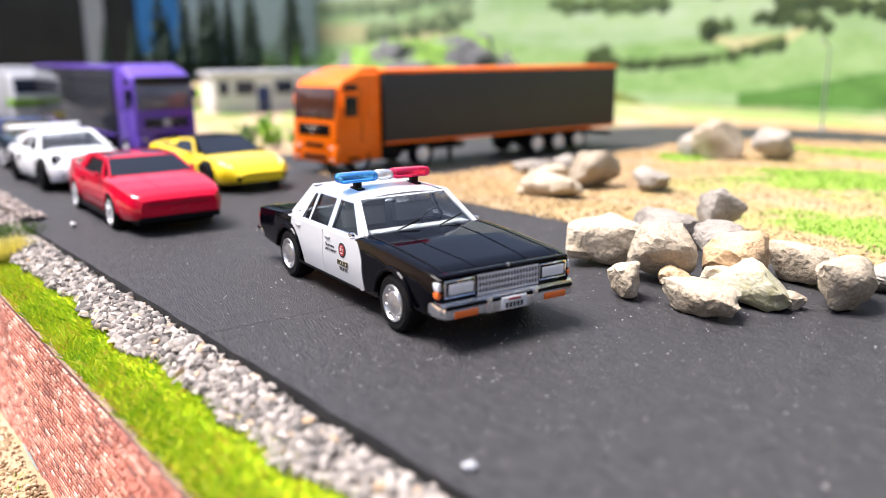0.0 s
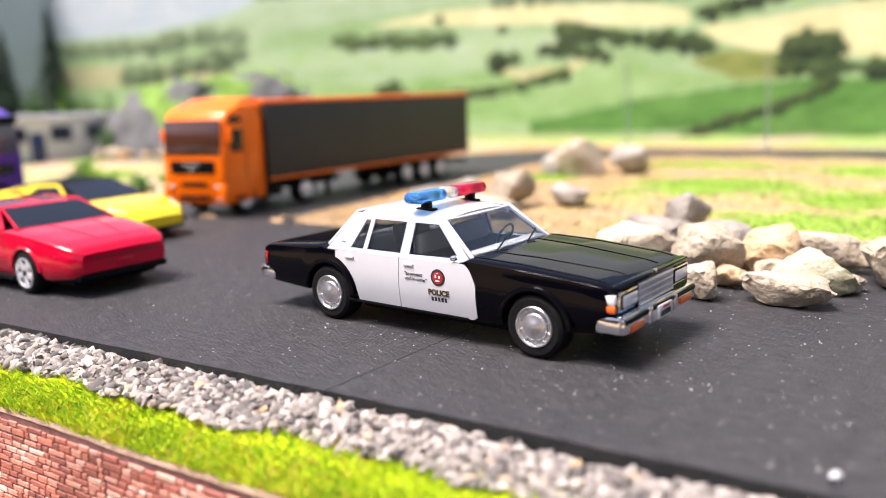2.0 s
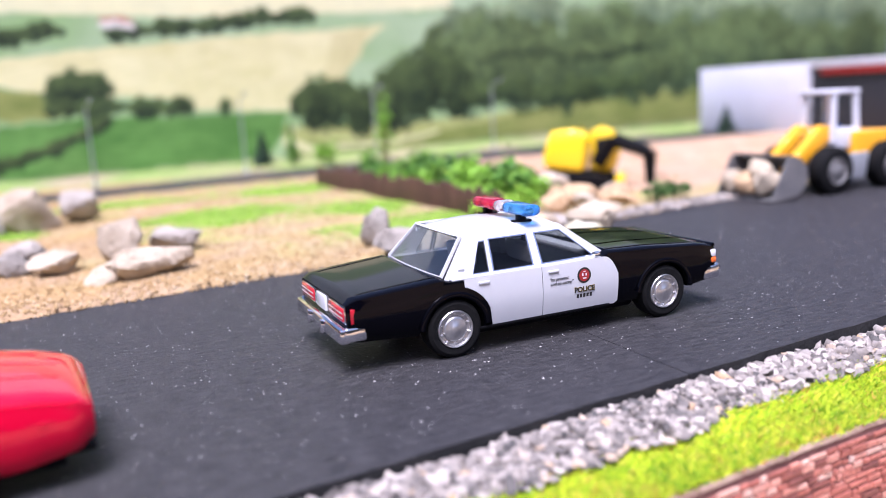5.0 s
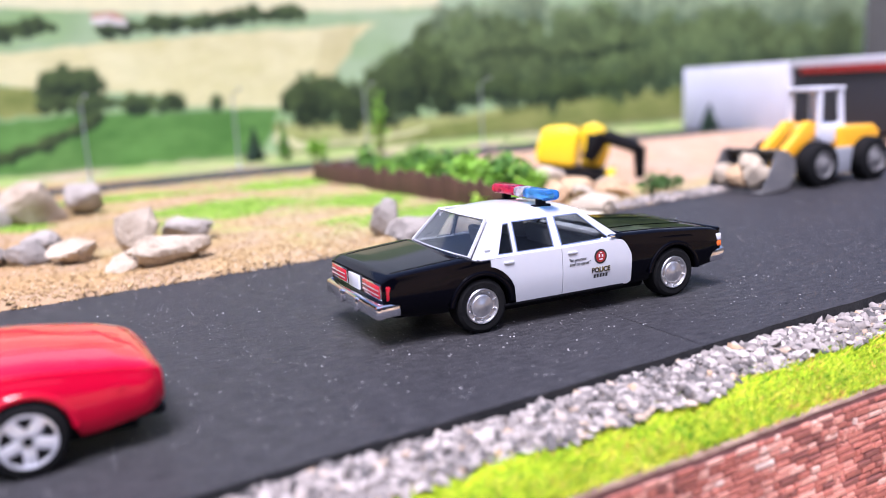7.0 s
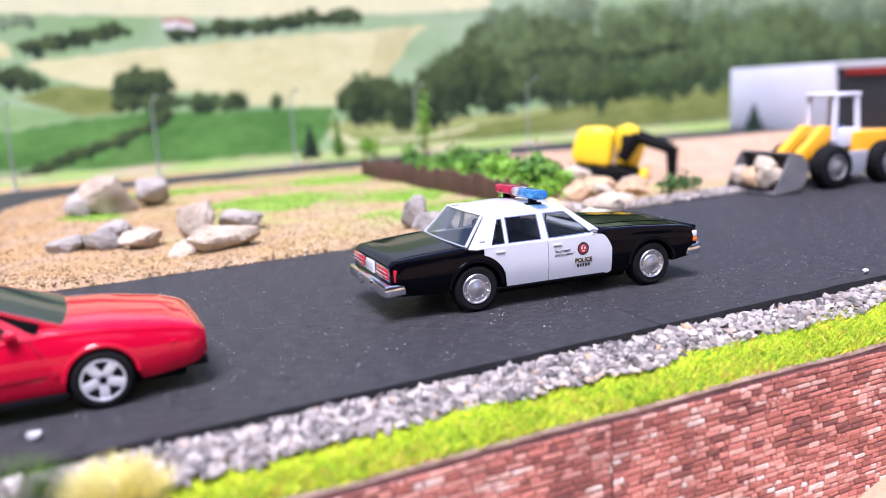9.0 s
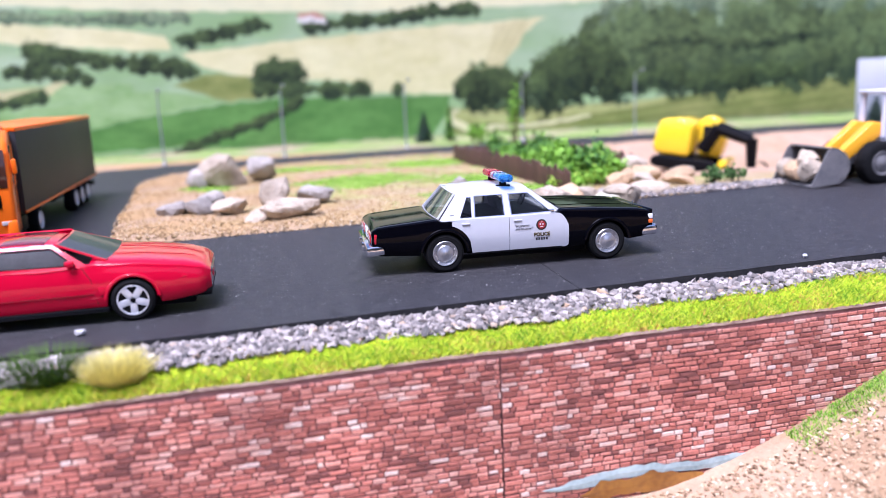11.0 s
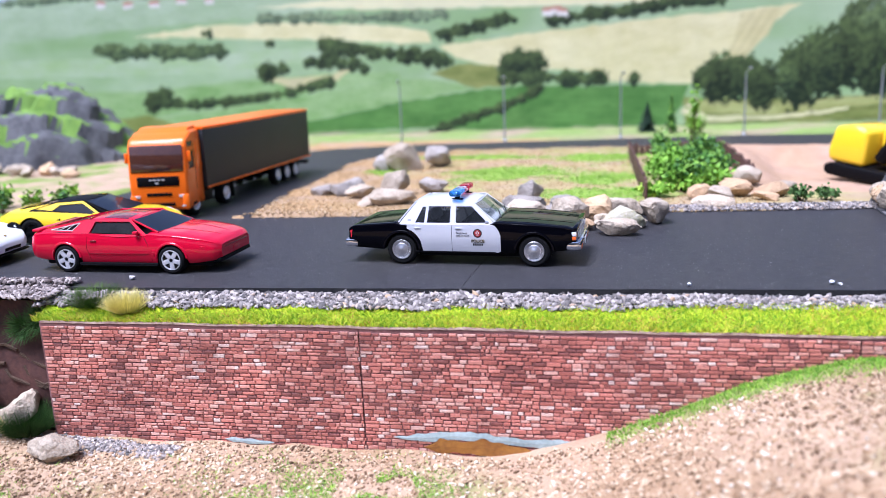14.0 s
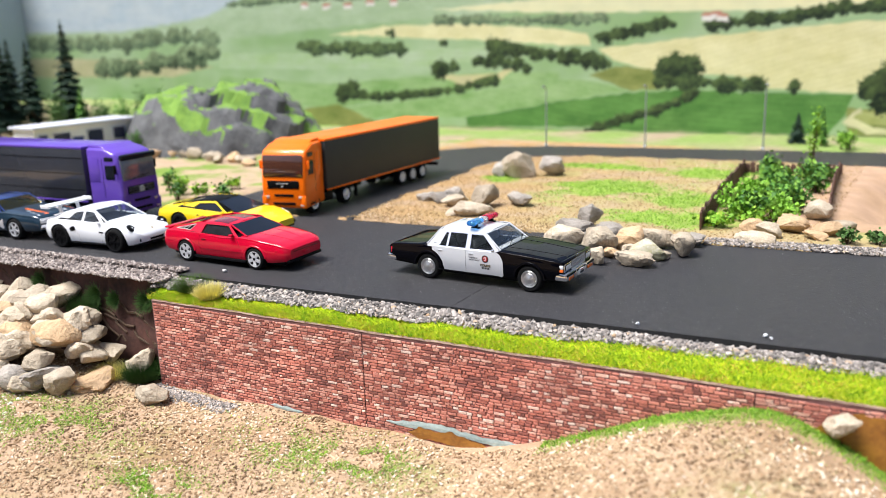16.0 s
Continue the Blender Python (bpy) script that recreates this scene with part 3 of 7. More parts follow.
lay((0.66, 0.60, 0.32), (0.56, 0.51, 0.25), [(126, 100), (160, 103), (150, 80), (128, 56), (112, 44), (108, 56), (122, 76)], 2.5, (-60, 7, 0.10))
lay(OLIVE, OLIVE_DEEP, [(77, 27), (160, 24), (254, 23), (519, 40), (640, 46), (640, -12), (84, -12)], 2, (-5, 9, 0.20))
lay((0.46, 0.46, 0.20), OLIVE, [(84, 24), (170, 20), (300, 26), (300, 20), (160, 10), (84, 12)], 3)
lay(LIGHT, LIGHT_DEEP, [(-470, 20), (-321, 36), (-189, 54), (-150, 51), (-118, 42), (-189, 31), (-296, 13), (-420, 10)], 2, (14, 5, 0.06))
lay(OLIVE, OLIVE_DEEP, [(-156, 57), (-129, 66), (-95, 62), (-80, 44), (-115, 42)], 1.6)
lay(GREEN, GREEN_DEEP, [(-131, -1), (-98, 16), (-50, 30), (-29, 40), (84, 38), (77, 19), (62, -2)], 1.6, (2, 5, 0.10))
lay(GREEN, GREEN_DEEP, [(-296, 13), (-240, 22), (-189, 31), (-115, 40), (-70, 42), (-113, 23), (-150, 6), (-294, 2)], 2, (10, 5, 0.10))
lay(GREEN, GREEN_DEEP, [(-156, -2), (-113, 25), (-72, 43), (-27, 41), (-48, 28), (-96, 14), (-128, -2)], 1.6)
lay(OLIVE, OLIVE_DEEP, [(-520, 20), (-462, 26), (-420, 10), (-360, -6), (-520, -6)], 2)
lay(WHEAT_DEEP, TRACK, [(-330, 58), (-262, 60), (-235, 66), (-250, 54), (-300, 48)], 1.6)
lay((0.40, 0.36, 0.24), LIGHT_DEEP, [(-360, 4), (-120, 3), (90, 2), (640, 2), (640, -12), (-360, -12)], 3)
lay(TRACK, WHEAT, [(89, 28), (92, 24), (84, 18), (100, 9), (160, 9), (220, 14), (220, 11), (160, 5), (96, 4), (76, 14)], 1.4)
far_haze = (ramp01((PV - 80) / 110) * 0.16)[..., None]
INK_MAP[:] = INK_MAP * (1 - far_haze) + np.array((0.66, 0.71, 0.64)) * far_haze
grow(FAR, FAR_LIT, [(-620, 146), (-480, 148), (-300, 143)], 7, 35)
grow(FAR, FAR_LIT, [(-1100, 112), (-800, 104), (-700, 112), (-640, 106)], 18, 20)
grow(FAR, FAR_LIT, [(-330, 118), (-200, 112), (-140, 112)], 9, 16)
grow(FAR, FAR_LIT, [(240, 104), (330, 116), (400, 104), (500, 118), (640, 108)], 26, 19, 1.6)
grow(FAR, FAR_LIT, [(600, 108), (720, 118), (845, 110)], 34, 34, 1.6)
grow(MID, FAR_LIT, [(-860, 70), (-760, 76), (-640, 92)], 22, 21)
grow(MID, FAR_LIT, [(-690, 92), (-640, 86)], 12, 22)
grow(MID, MID_LIT, [(226, 80), (290, 94), (350, 82), (420, 96), (520, 86), (640, 94)], 40, 31, 2)
grow(MID, MID_LIT, [(560, 66), (640, 74), (740, 68), (845, 76)], 56, 33, 2)
grow(MID, MID_LIT, [(236, 50), (290, 66), (350, 54), (400, 66), (480, 58), (560, 70)], 48, 28, 2)
grow(TREE, TREE_LIT, [(-46, 101), (-8, 105), (23, 106), (50, 110), (110, 114)], 11, 15)
grow(TREE, TREE_LIT, [(-150, 94), (-122, 96), (-100, 103), (-72, 104)], 12, 14)
grow(TREE, TREE_LIT, [(-392, 105), (-384, 105)], 12, 12, 0.6)
grow(TREE, TREE_LIT, [(-323, 92), (-316, 92)], 13, 13, 0.6)
grow(MID, MID_LIT, [(-512, 93), (-466, 90), (-438, 90), (-400, 88), (-365, 88)], 14, 11)
grow(TREE, TREE_LIT, [(-268, 88), (-222, 82), (-187, 77), (-135, 68)], 13, 6)
grow(TREE, TREE_LIT, [(-285, 71), (-253, 73), (-220, 66)], 18, 10)
grow(TREE, TREE_LIT, [(-328, 66), (-305, 68)], 17, 9)
grow(TREE, TREE_LIT, [(-455, 41), (-438, 42)], 18, 8)
grow(TREE, TREE_LIT, [(-455, 38), (-405, 36), (-354, 38), (-304, 44), (-258, 54)], 9, 7)
grow(TREE, TREE_LIT, [(-82, 62), (-70, 66), (-58, 60)], 26, 3)
grow(TREE, TREE_LIT, [(-94, 50), (-45, 50), (-18, 47), (4, 48)], 13, 2)
grow(TREE, TREE_LIT, [(1, 52), (6, 52)], 16, 4, 0.6)
grow(TREE, TREE_LIT, [(33, 45), (38, 45)], 11, 5, 0.6)
grow(TREE, TREE_LIT, [(-160, 1), (-124, 13), (-98, 20), (-73, 29), (-50, 40)], 9, 1)
grow(TREE, TREE_LIT, [(168, 42), (196, 58), (224, 62), (246, 50)], 46, 18, 2)
grow(TREE, TREE_LIT, [(92, 38), (115, 48), (150, 40)], 34, 17, 1.6)
grow(TREE, MID_LIT, [(262, 74), (310, 82), (380, 76), (470, 84)], 14, 32)
grow(TREE, TREE_LIT, [(250, 40), (300, 44), (360, 40), (450, 46)], 20, 29)
for hx, hz in ((-44, 109), (-36, 110), (-30, 108), (-500, 139), (-470, 137), (-440, 137), (-410, 138), (-380, 137), (300, 134), (380, 136), (450, 133)):
    lay((0.74, 0.70, 0.66), (0.66, 0.60, 0.56), [(hx - 6, hz - 3), (hx + 5, hz - 3), (hx + 5, hz + 1), (hx - 6, hz + 1)], 1.2)
    lay((0.52, 0.22, 0.15), (0.42, 0.20, 0.15), [(hx - 7, hz + 1), (hx + 6, hz + 1), (hx + 4, hz + 4), (hx - 5, hz + 4)], 1.2)

part("board", boxed(-150, 2.6, 85, 2000, 4, 330), P_SKY, backdrop, "pale mounting board", 0)
nu, nv = PU.shape
idx = np.arange(nu * nv).reshape(nu, nv)
quads = np.stack([idx[:-1, :-1], idx[1:, :-1], idx[1:, 1:], idx[:-1, 1:]], -1).reshape(-1, 4)
me = bpy.data.meshes.new("print")
me.from_pydata((np.stack([PU, np.zeros(PU.shape), PV], -1).reshape(-1, 3) * SCALE).tolist(), [], quads.tolist())
me.color_attributes.new("ink", "FLOAT_COLOR", "POINT").data.foreach_set("color", np.concatenate([INK_MAP.reshape(-1, 3), np.ones((nu * nv, 1))], 1).astype(np.float32).ravel())
me.materials.append(PRINT)
landscape = new("print", me)
landscape.parent = backdrop
landscape["label"] = "printed fields, hedges and woods"

bm = boxed(-1000, 120, 85, 4, 800, 330)
# unseen room walls and floor, added round the layout and dark to limit bounce
P_ROOM = mat("unseen_room_surface", (0.11, 0.105, 0.10), (0.15, 0.145, 0.14), rough=0.9, scale=3, fine=40, spec=0.1)
for nm, dims in (("wall_front", (-150, -1000, 80, 2000, 30, 330)), ("wall_right", (860, -200, 80, 30, 1570, 330)), ("wall_side", (-1160, -200, 80, 30, 1570, 330)), ("floor", (-150, -200, -95, 2050, 1630, 20))):
    tagged(part(nm, boxed(*dims), P_ROOM, None, "", 0), "unseen dark surface added round the layout to limit bounce light", "room", kind="structure")
end_wall = tagged(part("wall_left", bm, P_DARK, None, "", 0), "dark end wall beyond the layout with blue banner", "wall", kind="structure")
part("wrapped_print", boxed(-996.4, 368, 85, 3, 196, 326), P_SKY, end_wall, "pale sky end of the poster wrapped round the corner", 0)
part("banner", boxed(-995, 240, 148, 4, 55, 200, 1), mat("blue_banner", (0.03, 0.22, 0.62), rough=0.6, scale=30), end_wall, "bright blue banner", 0)
part("post", boxed(-995, 160, 120, 6, 24, 260, 1), mat("grey_post", (0.38, 0.40, 0.46), rough=0.6, scale=30), end_wall, "pale grey post", 0)

# ---- brick wall ----
def wall_at(x, z, d=0.0):
    return (x, wall_line(x) - d, z)


wall = tagged(new("wall_brick"), "printed red brick card retaining wall with a torn pale lower edge", "wall", kind="structure")
WALL_X0, WALL_X1, WALL_TOP, WALL_FOOT = -125.0, 330.0, -6.6, -47.0


def wall_top(x):
    return WALL_TOP + 0.35 * wob(x, 3, 0.04) + 0.2 * wob(x, 3, 0.25)


for a, b in ((-125, -21.2), (-20.9, 114.6), (114.9, 330)):
    n = int((b - a) / 4)
    top = [Vector(wall_at(a + (b - a) * i / n, wall_top(a + (b - a) * i / n))) for i in range(n + 1)]
    foot = [Vector((*p.xy, WALL_FOOT)) for p in top]
    bm = sheet([foot, top, [p + Vector((0, 1.6, 0)) for p in top], [p + Vector((0, 1.6, 0)) for p in foot]])
    bmesh.ops.holes_fill(bm, edges=bm.edges[:], sides=4)
    bmesh.ops.recalc_face_normals(bm, faces=bm.faces)
    part("card", bm, MORTAR, wall, "dark mortar card", 0)
# return of the wall at its free end
bm = boxed(-124.5, wall_line(-125) + 11, -26.5, 1.4, 22, 40)
part("card_return", bm, MORTAR, wall, "", 0)

top = [[(x, wall_line(x) - 0.25, wall_top(x) - 0.15 + 0.1 * wob(x, 8, 0.6)), (x, wall_line(x) + 0.5, wall_top(x) + 0.35 + 0.2 * wob(x, 8, 0.4))] for x in range(-125, 331, 2)]
part("paper_edge", sheet(top), PAPER_EDGE, wall, "pale cut paper edge", 0)


def blot(name, material, x0, x1, low, high, d, label, seed, ragged=1.0):
    rows = []
    n = int((x1 - x0) / 1.2)
    for i in range(n + 1):
        x = x0 + (x1 - x0) * i / n
        fade = min(1.0, 6 * min(i, n - i) / n + 0.08)
        mid = (low + high) / 2 + 1.2 * wob(x, seed, 0.05)
        lo = mid - (high - low) / 2 * fade * (1 + 0.5 * ragged * wob(x, seed + 3, 0.25))
        hi = mid + (high - low) / 2 * fade * (1 + 0.7 * ragged * wob(x, seed + 7, 0.3))
        rows.append([wall_at(x, lo, d), wall_at(x, (lo + hi) / 2, d + 0.1), wall_at(x, hi, d)])
    part(name, sheet(rows), material, wall, label, 0)


blot("torn_paper", PAPER, -12, 42, -41.2, -38.6, 0.5, "torn pale blue paper at the wall foot", 2)
blot("torn_paper", PAPER, -66, -50, -44.6, -43.0, 0.5, "torn pale blue paper at the wall foot", 5)
blot("stain", STAIN, -3, 30, -45.0, -40.6, 0.75, "orange rust stain at the wall foot", 9)
blot("stain", STAIN, 122, 230, -44, -9.5, 0.55, "orange brown stain over the bricks", 12, 0.12)

# ---- brown panel left of the brick wall ----
panel = []
for i in range(61):
    x = -126 - i * 6
    panel.append([(x, near_edge(x) - 3 - 5 * smooth01(k / 8) + 1.6 * wob(x, k, 0.12) + 0.8 * wob(x, k * 9, 0.3), -3.6 - 44 * k / 12) for k in range(13)])
bm = sheet(panel)
bmesh.ops.recalc_face_normals(bm, faces=bm.faces)
bmesh.ops.solidify(bm, geom=bm.faces[:], thickness=1.5)
brown = solo("wall_brown", bm, RUST, 0, 0, 0, 0, 30, "dark brown cracked bark panel under the road edge", "wall", kind="structure")
pick = random.Random(12)
for _ in range(42):
    x, z = pick.uniform(-320, -128), pick.uniform(-36, -6)
    bm = bmesh.new()
    for _ in range(4):
        x2, z2 = x + pick.uniform(1, 7), z - pick.uniform(-2, 5)
        rod(bm, *((u, near_edge(u) - 3.2 - 5 * smooth01((-3.6 - w) * 12 / 44 / 8), w) for u, w in ((x, z), (x2, z2))), 0.55, 5)
        x, z = x2, z2
    part("root", bm, BARK, brown, "", 0)

# ---- cars ----
class Shape:
    """Half width, belt height, top height and underside of a car along its length."""

    def __init__(self, x0, x1, width, belt, top, foot, axles, wheel_r, arch, power=3.0, shoulder=0.95, tuck=0.93):
        self.x0, self.x1, self.width, self.belt, self.top, self.foot = x0, x1, width, belt, top, foot
        self.axles, self.wheel_r, self.arch, self.power, self.shoulder, self.tuck = axles, wheel_r, arch, power, shoulder, tuck

    def at(self, table, x):
        s = 0.0
        for d in (-0.6, -0.3, 0, 0.3, 0.6):
            s += float(np.interp(x + d, [p[0] for p in table], [p[1] for p in table]))
        return s / 5

    def low(self, x, grow=0.0):
        z = self.at(self.foot, x)
        for ax in self.axles:
            d = abs(x - ax)
            r = self.arch + grow
            if d < r:
                z = max(z, self.wheel_r + math.sqrt(r * r - d * d))
        return z

    def side(self, x, z):
        zb, zs, w = self.at(self.foot, x), self.at(self.belt, x), self.at(self.width, x)
        f = min(1.0, max(0.0, (z - zb) / max(0.1, zs - zb)))
        return w * (self.tuck + (1 - self.tuck) * math.sin(min(1.0, f / 0.55) * math.pi / 2) - (1 - self.shoulder) * max(0.0, (f - 0.55) / 0.45) ** 2)


def top_z(s, x, y):
    """Height of a car's upper skin at (x, y)."""
    zs, zt = s.at(s.belt, x), s.at(s.top, x)
    c = min(1.0, abs(y) / s.side(x, zs))
    return zs + (zt - zs) * max(0.0, 1 - c ** s.power) ** (1 / s.power)


def crease(parent, name, s, pts, r, material, sink=0.1):
    """A thin raised or dark line that follows the upper skin of a car through the points (x, y)."""
    bm = bmesh.new()
    rows = []
    for (x1, y1), (x2, y2) in zip(pts, pts[1:]):
        n = max(2, int(math.hypot(x2 - x1, y2 - y1) / 1.5))
        rows += [(x1 + (x2 - x1) * k / n, y1 + (y2 - y1) * k / n) for k in range(n)]
    rows.append(pts[-1])
    ring = [(0, -1), (0.87, 0.3), (-0.87, 0.3)]
    prev = None
    for i, (x, y) in enumerate(rows):
        a, b = rows[max(0, i - 1)], rows[min(len(rows) - 1, i + 1)]
        d = Vector((b[0] - a[0], b[1] - a[1], 0)).normalized()
        side = Vector((-d.y, d.x, 0))
        p = Vector((x, y, top_z(s, x, y) - sink + r * 0.3))
        cur = [bm.verts.new(p + side * u * r + Vector((0, 0, v * r))) for u, v in ring]
        if prev:
            for k in range(3):
                bm.faces.new((prev[k], prev[(k + 1) % 3], cur[(k + 1) % 3], cur[k]))
        prev = cur
    bmesh.ops.recalc_face_normals(bm, faces=bm.faces)
    return part(name, bm, material, parent, "", 60)


def loft(s, step=0.8, inside=None):
    bm = bmesh.new()
    rows = []
    n = int((s.x1 - s.x0) / step)
    for i in range(n + 1):
        x = s.x0 + (s.x1 - s.x0) * i / n
        lo, zs, zt = s.low(x), s.at(s.belt, x), s.at(s.top, x)
        lo = min(lo, zs - 0.3)
        half = [(0.0, lo), (s.side(x, lo) * 0.8, lo)]
        for f in (0, 0.08, 0.3, 0.5, 0.7, 0.9, 1.0):
            z = lo + (zs - lo) * f
            half.append((s.side(x, z) - (0.25 if f == 0 else 0), z))
        wy = s.side(x, zs)
        for a in (8, 20, 40, 62, 90):
            c, q = math.cos(radians(a)), math.sin(radians(a))
            half.append((wy * max(0.0, c) ** (2 / s.power), zs + (zt - zs) * q ** (2 / s.power)))
        row = half + [(-y, z) for y, z in reversed(half[1:-1])]
        rows.append([bm.verts.new((x, y, z)) for y, z in row])
    k = len(rows[0])
    for a, b in zip(rows, rows[1:]):
        for i in range(k):
            f = bm.faces.new((a[i], a[(i + 1) % k], b[(i + 1) % k], b[i]))
            mid = (a[0].co.x + b[0].co.x) / 2
            if i in (0, 1, k - 1, k - 2) or (inside and inside[0] < mid < inside[1] and 10 <= i <= k - 11):
                f.material_index = 1
    bm.faces.new(rows[0])
    bm.faces.new(rows[-1])
    bmesh.ops.recalc_face_normals(bm, faces=bm.faces)
    return bm


def side_panel(s, xa, xb, low, high, out=0.12, sign=-1, n=26, m=8):
    """A skin that lies on the side of a car, between two heights given as functions of x."""
    rows = []
    for i in range(n + 1):
        x = xa + (xb - xa) * i / n
        lo, hi = low(x), high(x)
        rows.append([(x, sign * (s.side(x, lo + (hi - lo) * j / m) + out), lo + (hi - lo) * j / m) for j in range(m + 1)])
    bm = sheet(rows)
    bmesh.ops.recalc_face_normals(bm, faces=bm.faces)
    bmesh.ops.solidify(bm, geom=bm.faces[:], thickness=0.2)
    bmesh.ops.recalc_face_normals(bm, faces=bm.faces)
    return bm


def wheel(parent, x, y, r, width, rim_r, rim_mat, sign, spokes=0, tread=0.12, hub=None, broad=0.30):
    """A wheel: tyre with rounded shoulders, and a rim with a dish, a hub and spokes or bolts."""
    w = width / 2
    hub_e = new("wheel")
    hub_e.parent = parent
    hub_e.empty_display_size = 0.003
    hub_e.location = Vector((x, y, r)) * SCALE
    bm = lathe(bmesh.new(), [(rim_r * 0.98, -w * 0.8), (rim_r * 1.05, -w), (r * 0.86, -w * 1.02), (r * 0.97, -w * 0.85), (r, -w * 0.5), (r, w * 0.5), (r * 0.97, w * 0.85), (r * 0.86, w * 1.02), (rim_r * 1.05, w), (rim_r * 0.98, w * 0.8)], 44)
    for v in bm.verts:
        if math.hypot(v.co.x, v.co.z) > r * 0.99:
            a = math.atan2(v.co.z, v.co.x)
            k = 1 + (tread / r) * (1 if int(a / (2 * math.pi) * 44 + 44.5) % 2 else -0.2)
            v.co.x, v.co.z = v.co.x * k, v.co.z * k
    part("tyre", bm, RUBBER, hub_e, "black rubber tyre", 35)
    o = sign * w
    bm = lathe(bmesh.new(), [(0.01, o * 0.8), (rim_r * 0.70, o * 0.8), (rim_r * 0.86, o * 0.86), (rim_r * 0.92, o * 1.05), (rim_r * 0.97, o * 1.07), (rim_r, o * 1.02), (rim_r * 1.0, o * 0.1), (0.01, o * 0.1)], 32)
    if spokes:
        bm.free()
        bm = lathe(bmesh.new(), [(0.01, o * 0.3), (rim_r * 0.8, o * 0.3), (rim_r * 0.88, o * 0.5), (rim_r * 0.92, o * 1.04), (rim_r, o * 1.02), (rim_r * 1.0, o * 0.1), (0.01, o * 0.1)], 32)
        for f in bm.faces:
            c = f.calc_center_median()
            f.material_index = 1 if math.hypot(c.x, c.z) < rim_r * 0.86 else 0
    rim = part("rim", bm, [rim_mat, PLASTIC_BLACK], hub_e, "", 30)
    if spokes:
        for k in range(spokes):
            bm = boxed(rim_r * 0.5, o * 0.72, 0, rim_r * 0.86, abs(o) * 0.5, rim_r * broad, 0.12)
            bmesh.ops.rotate(bm, cent=(0, 0, 0), matrix=Euler((0, 2 * math.pi * k / spokes + 0.3, 0)).to_matrix(), verts=bm.verts)
            part("spoke", bm, rim_mat, hub_e, "", 30)
        part("hub_cap", lathe(bmesh.new(), [(0.01, o * 1.05), (rim_r * 0.16, o * 1.03), (rim_r * 0.22, o * 0.85), (rim_r * 0.24, o * 0.5)], 16), hub or rim_mat, hub_e)
    else:
        part("hub_cap", lathe(bmesh.new(), [(0.01, o * 1.08), (rim_r * 0.22, o * 1.08), (rim_r * 0.27, o * 1.02), (rim_r * 0.56, o * 1.0), (rim_r * 0.62, o * 0.97), (rim_r * 0.68, o * 0.86), (rim_r * 0.70, o * 0.6)], 28), hub or rim_mat, hub_e)
        for k in range(10):
            a = 2 * math.pi * (k + 0.5) / 10
            part("bolt", lathe(bmesh.new(), [(0.01, o * 1.0), (rim_r * 0.06, o * 0.97), (rim_r * 0.09, o * 0.6)], 8, centre=(math.cos(a) * rim_r * 0.80, 0, math.sin(a) * rim_r * 0.80)), rim_mat, hub_e)
    return hub_e


def four_wheels(parent, s, width, rim_r, rim_mat, track, spokes=0, hub=None, broad=0.30):
    for ax in s.axles:
        for sg in (-1, 1):
            wheel(parent, ax, sg * (track - width / 2), s.wheel_r, width, rim_r, rim_mat, sg, spokes, hub=hub, broad=broad)


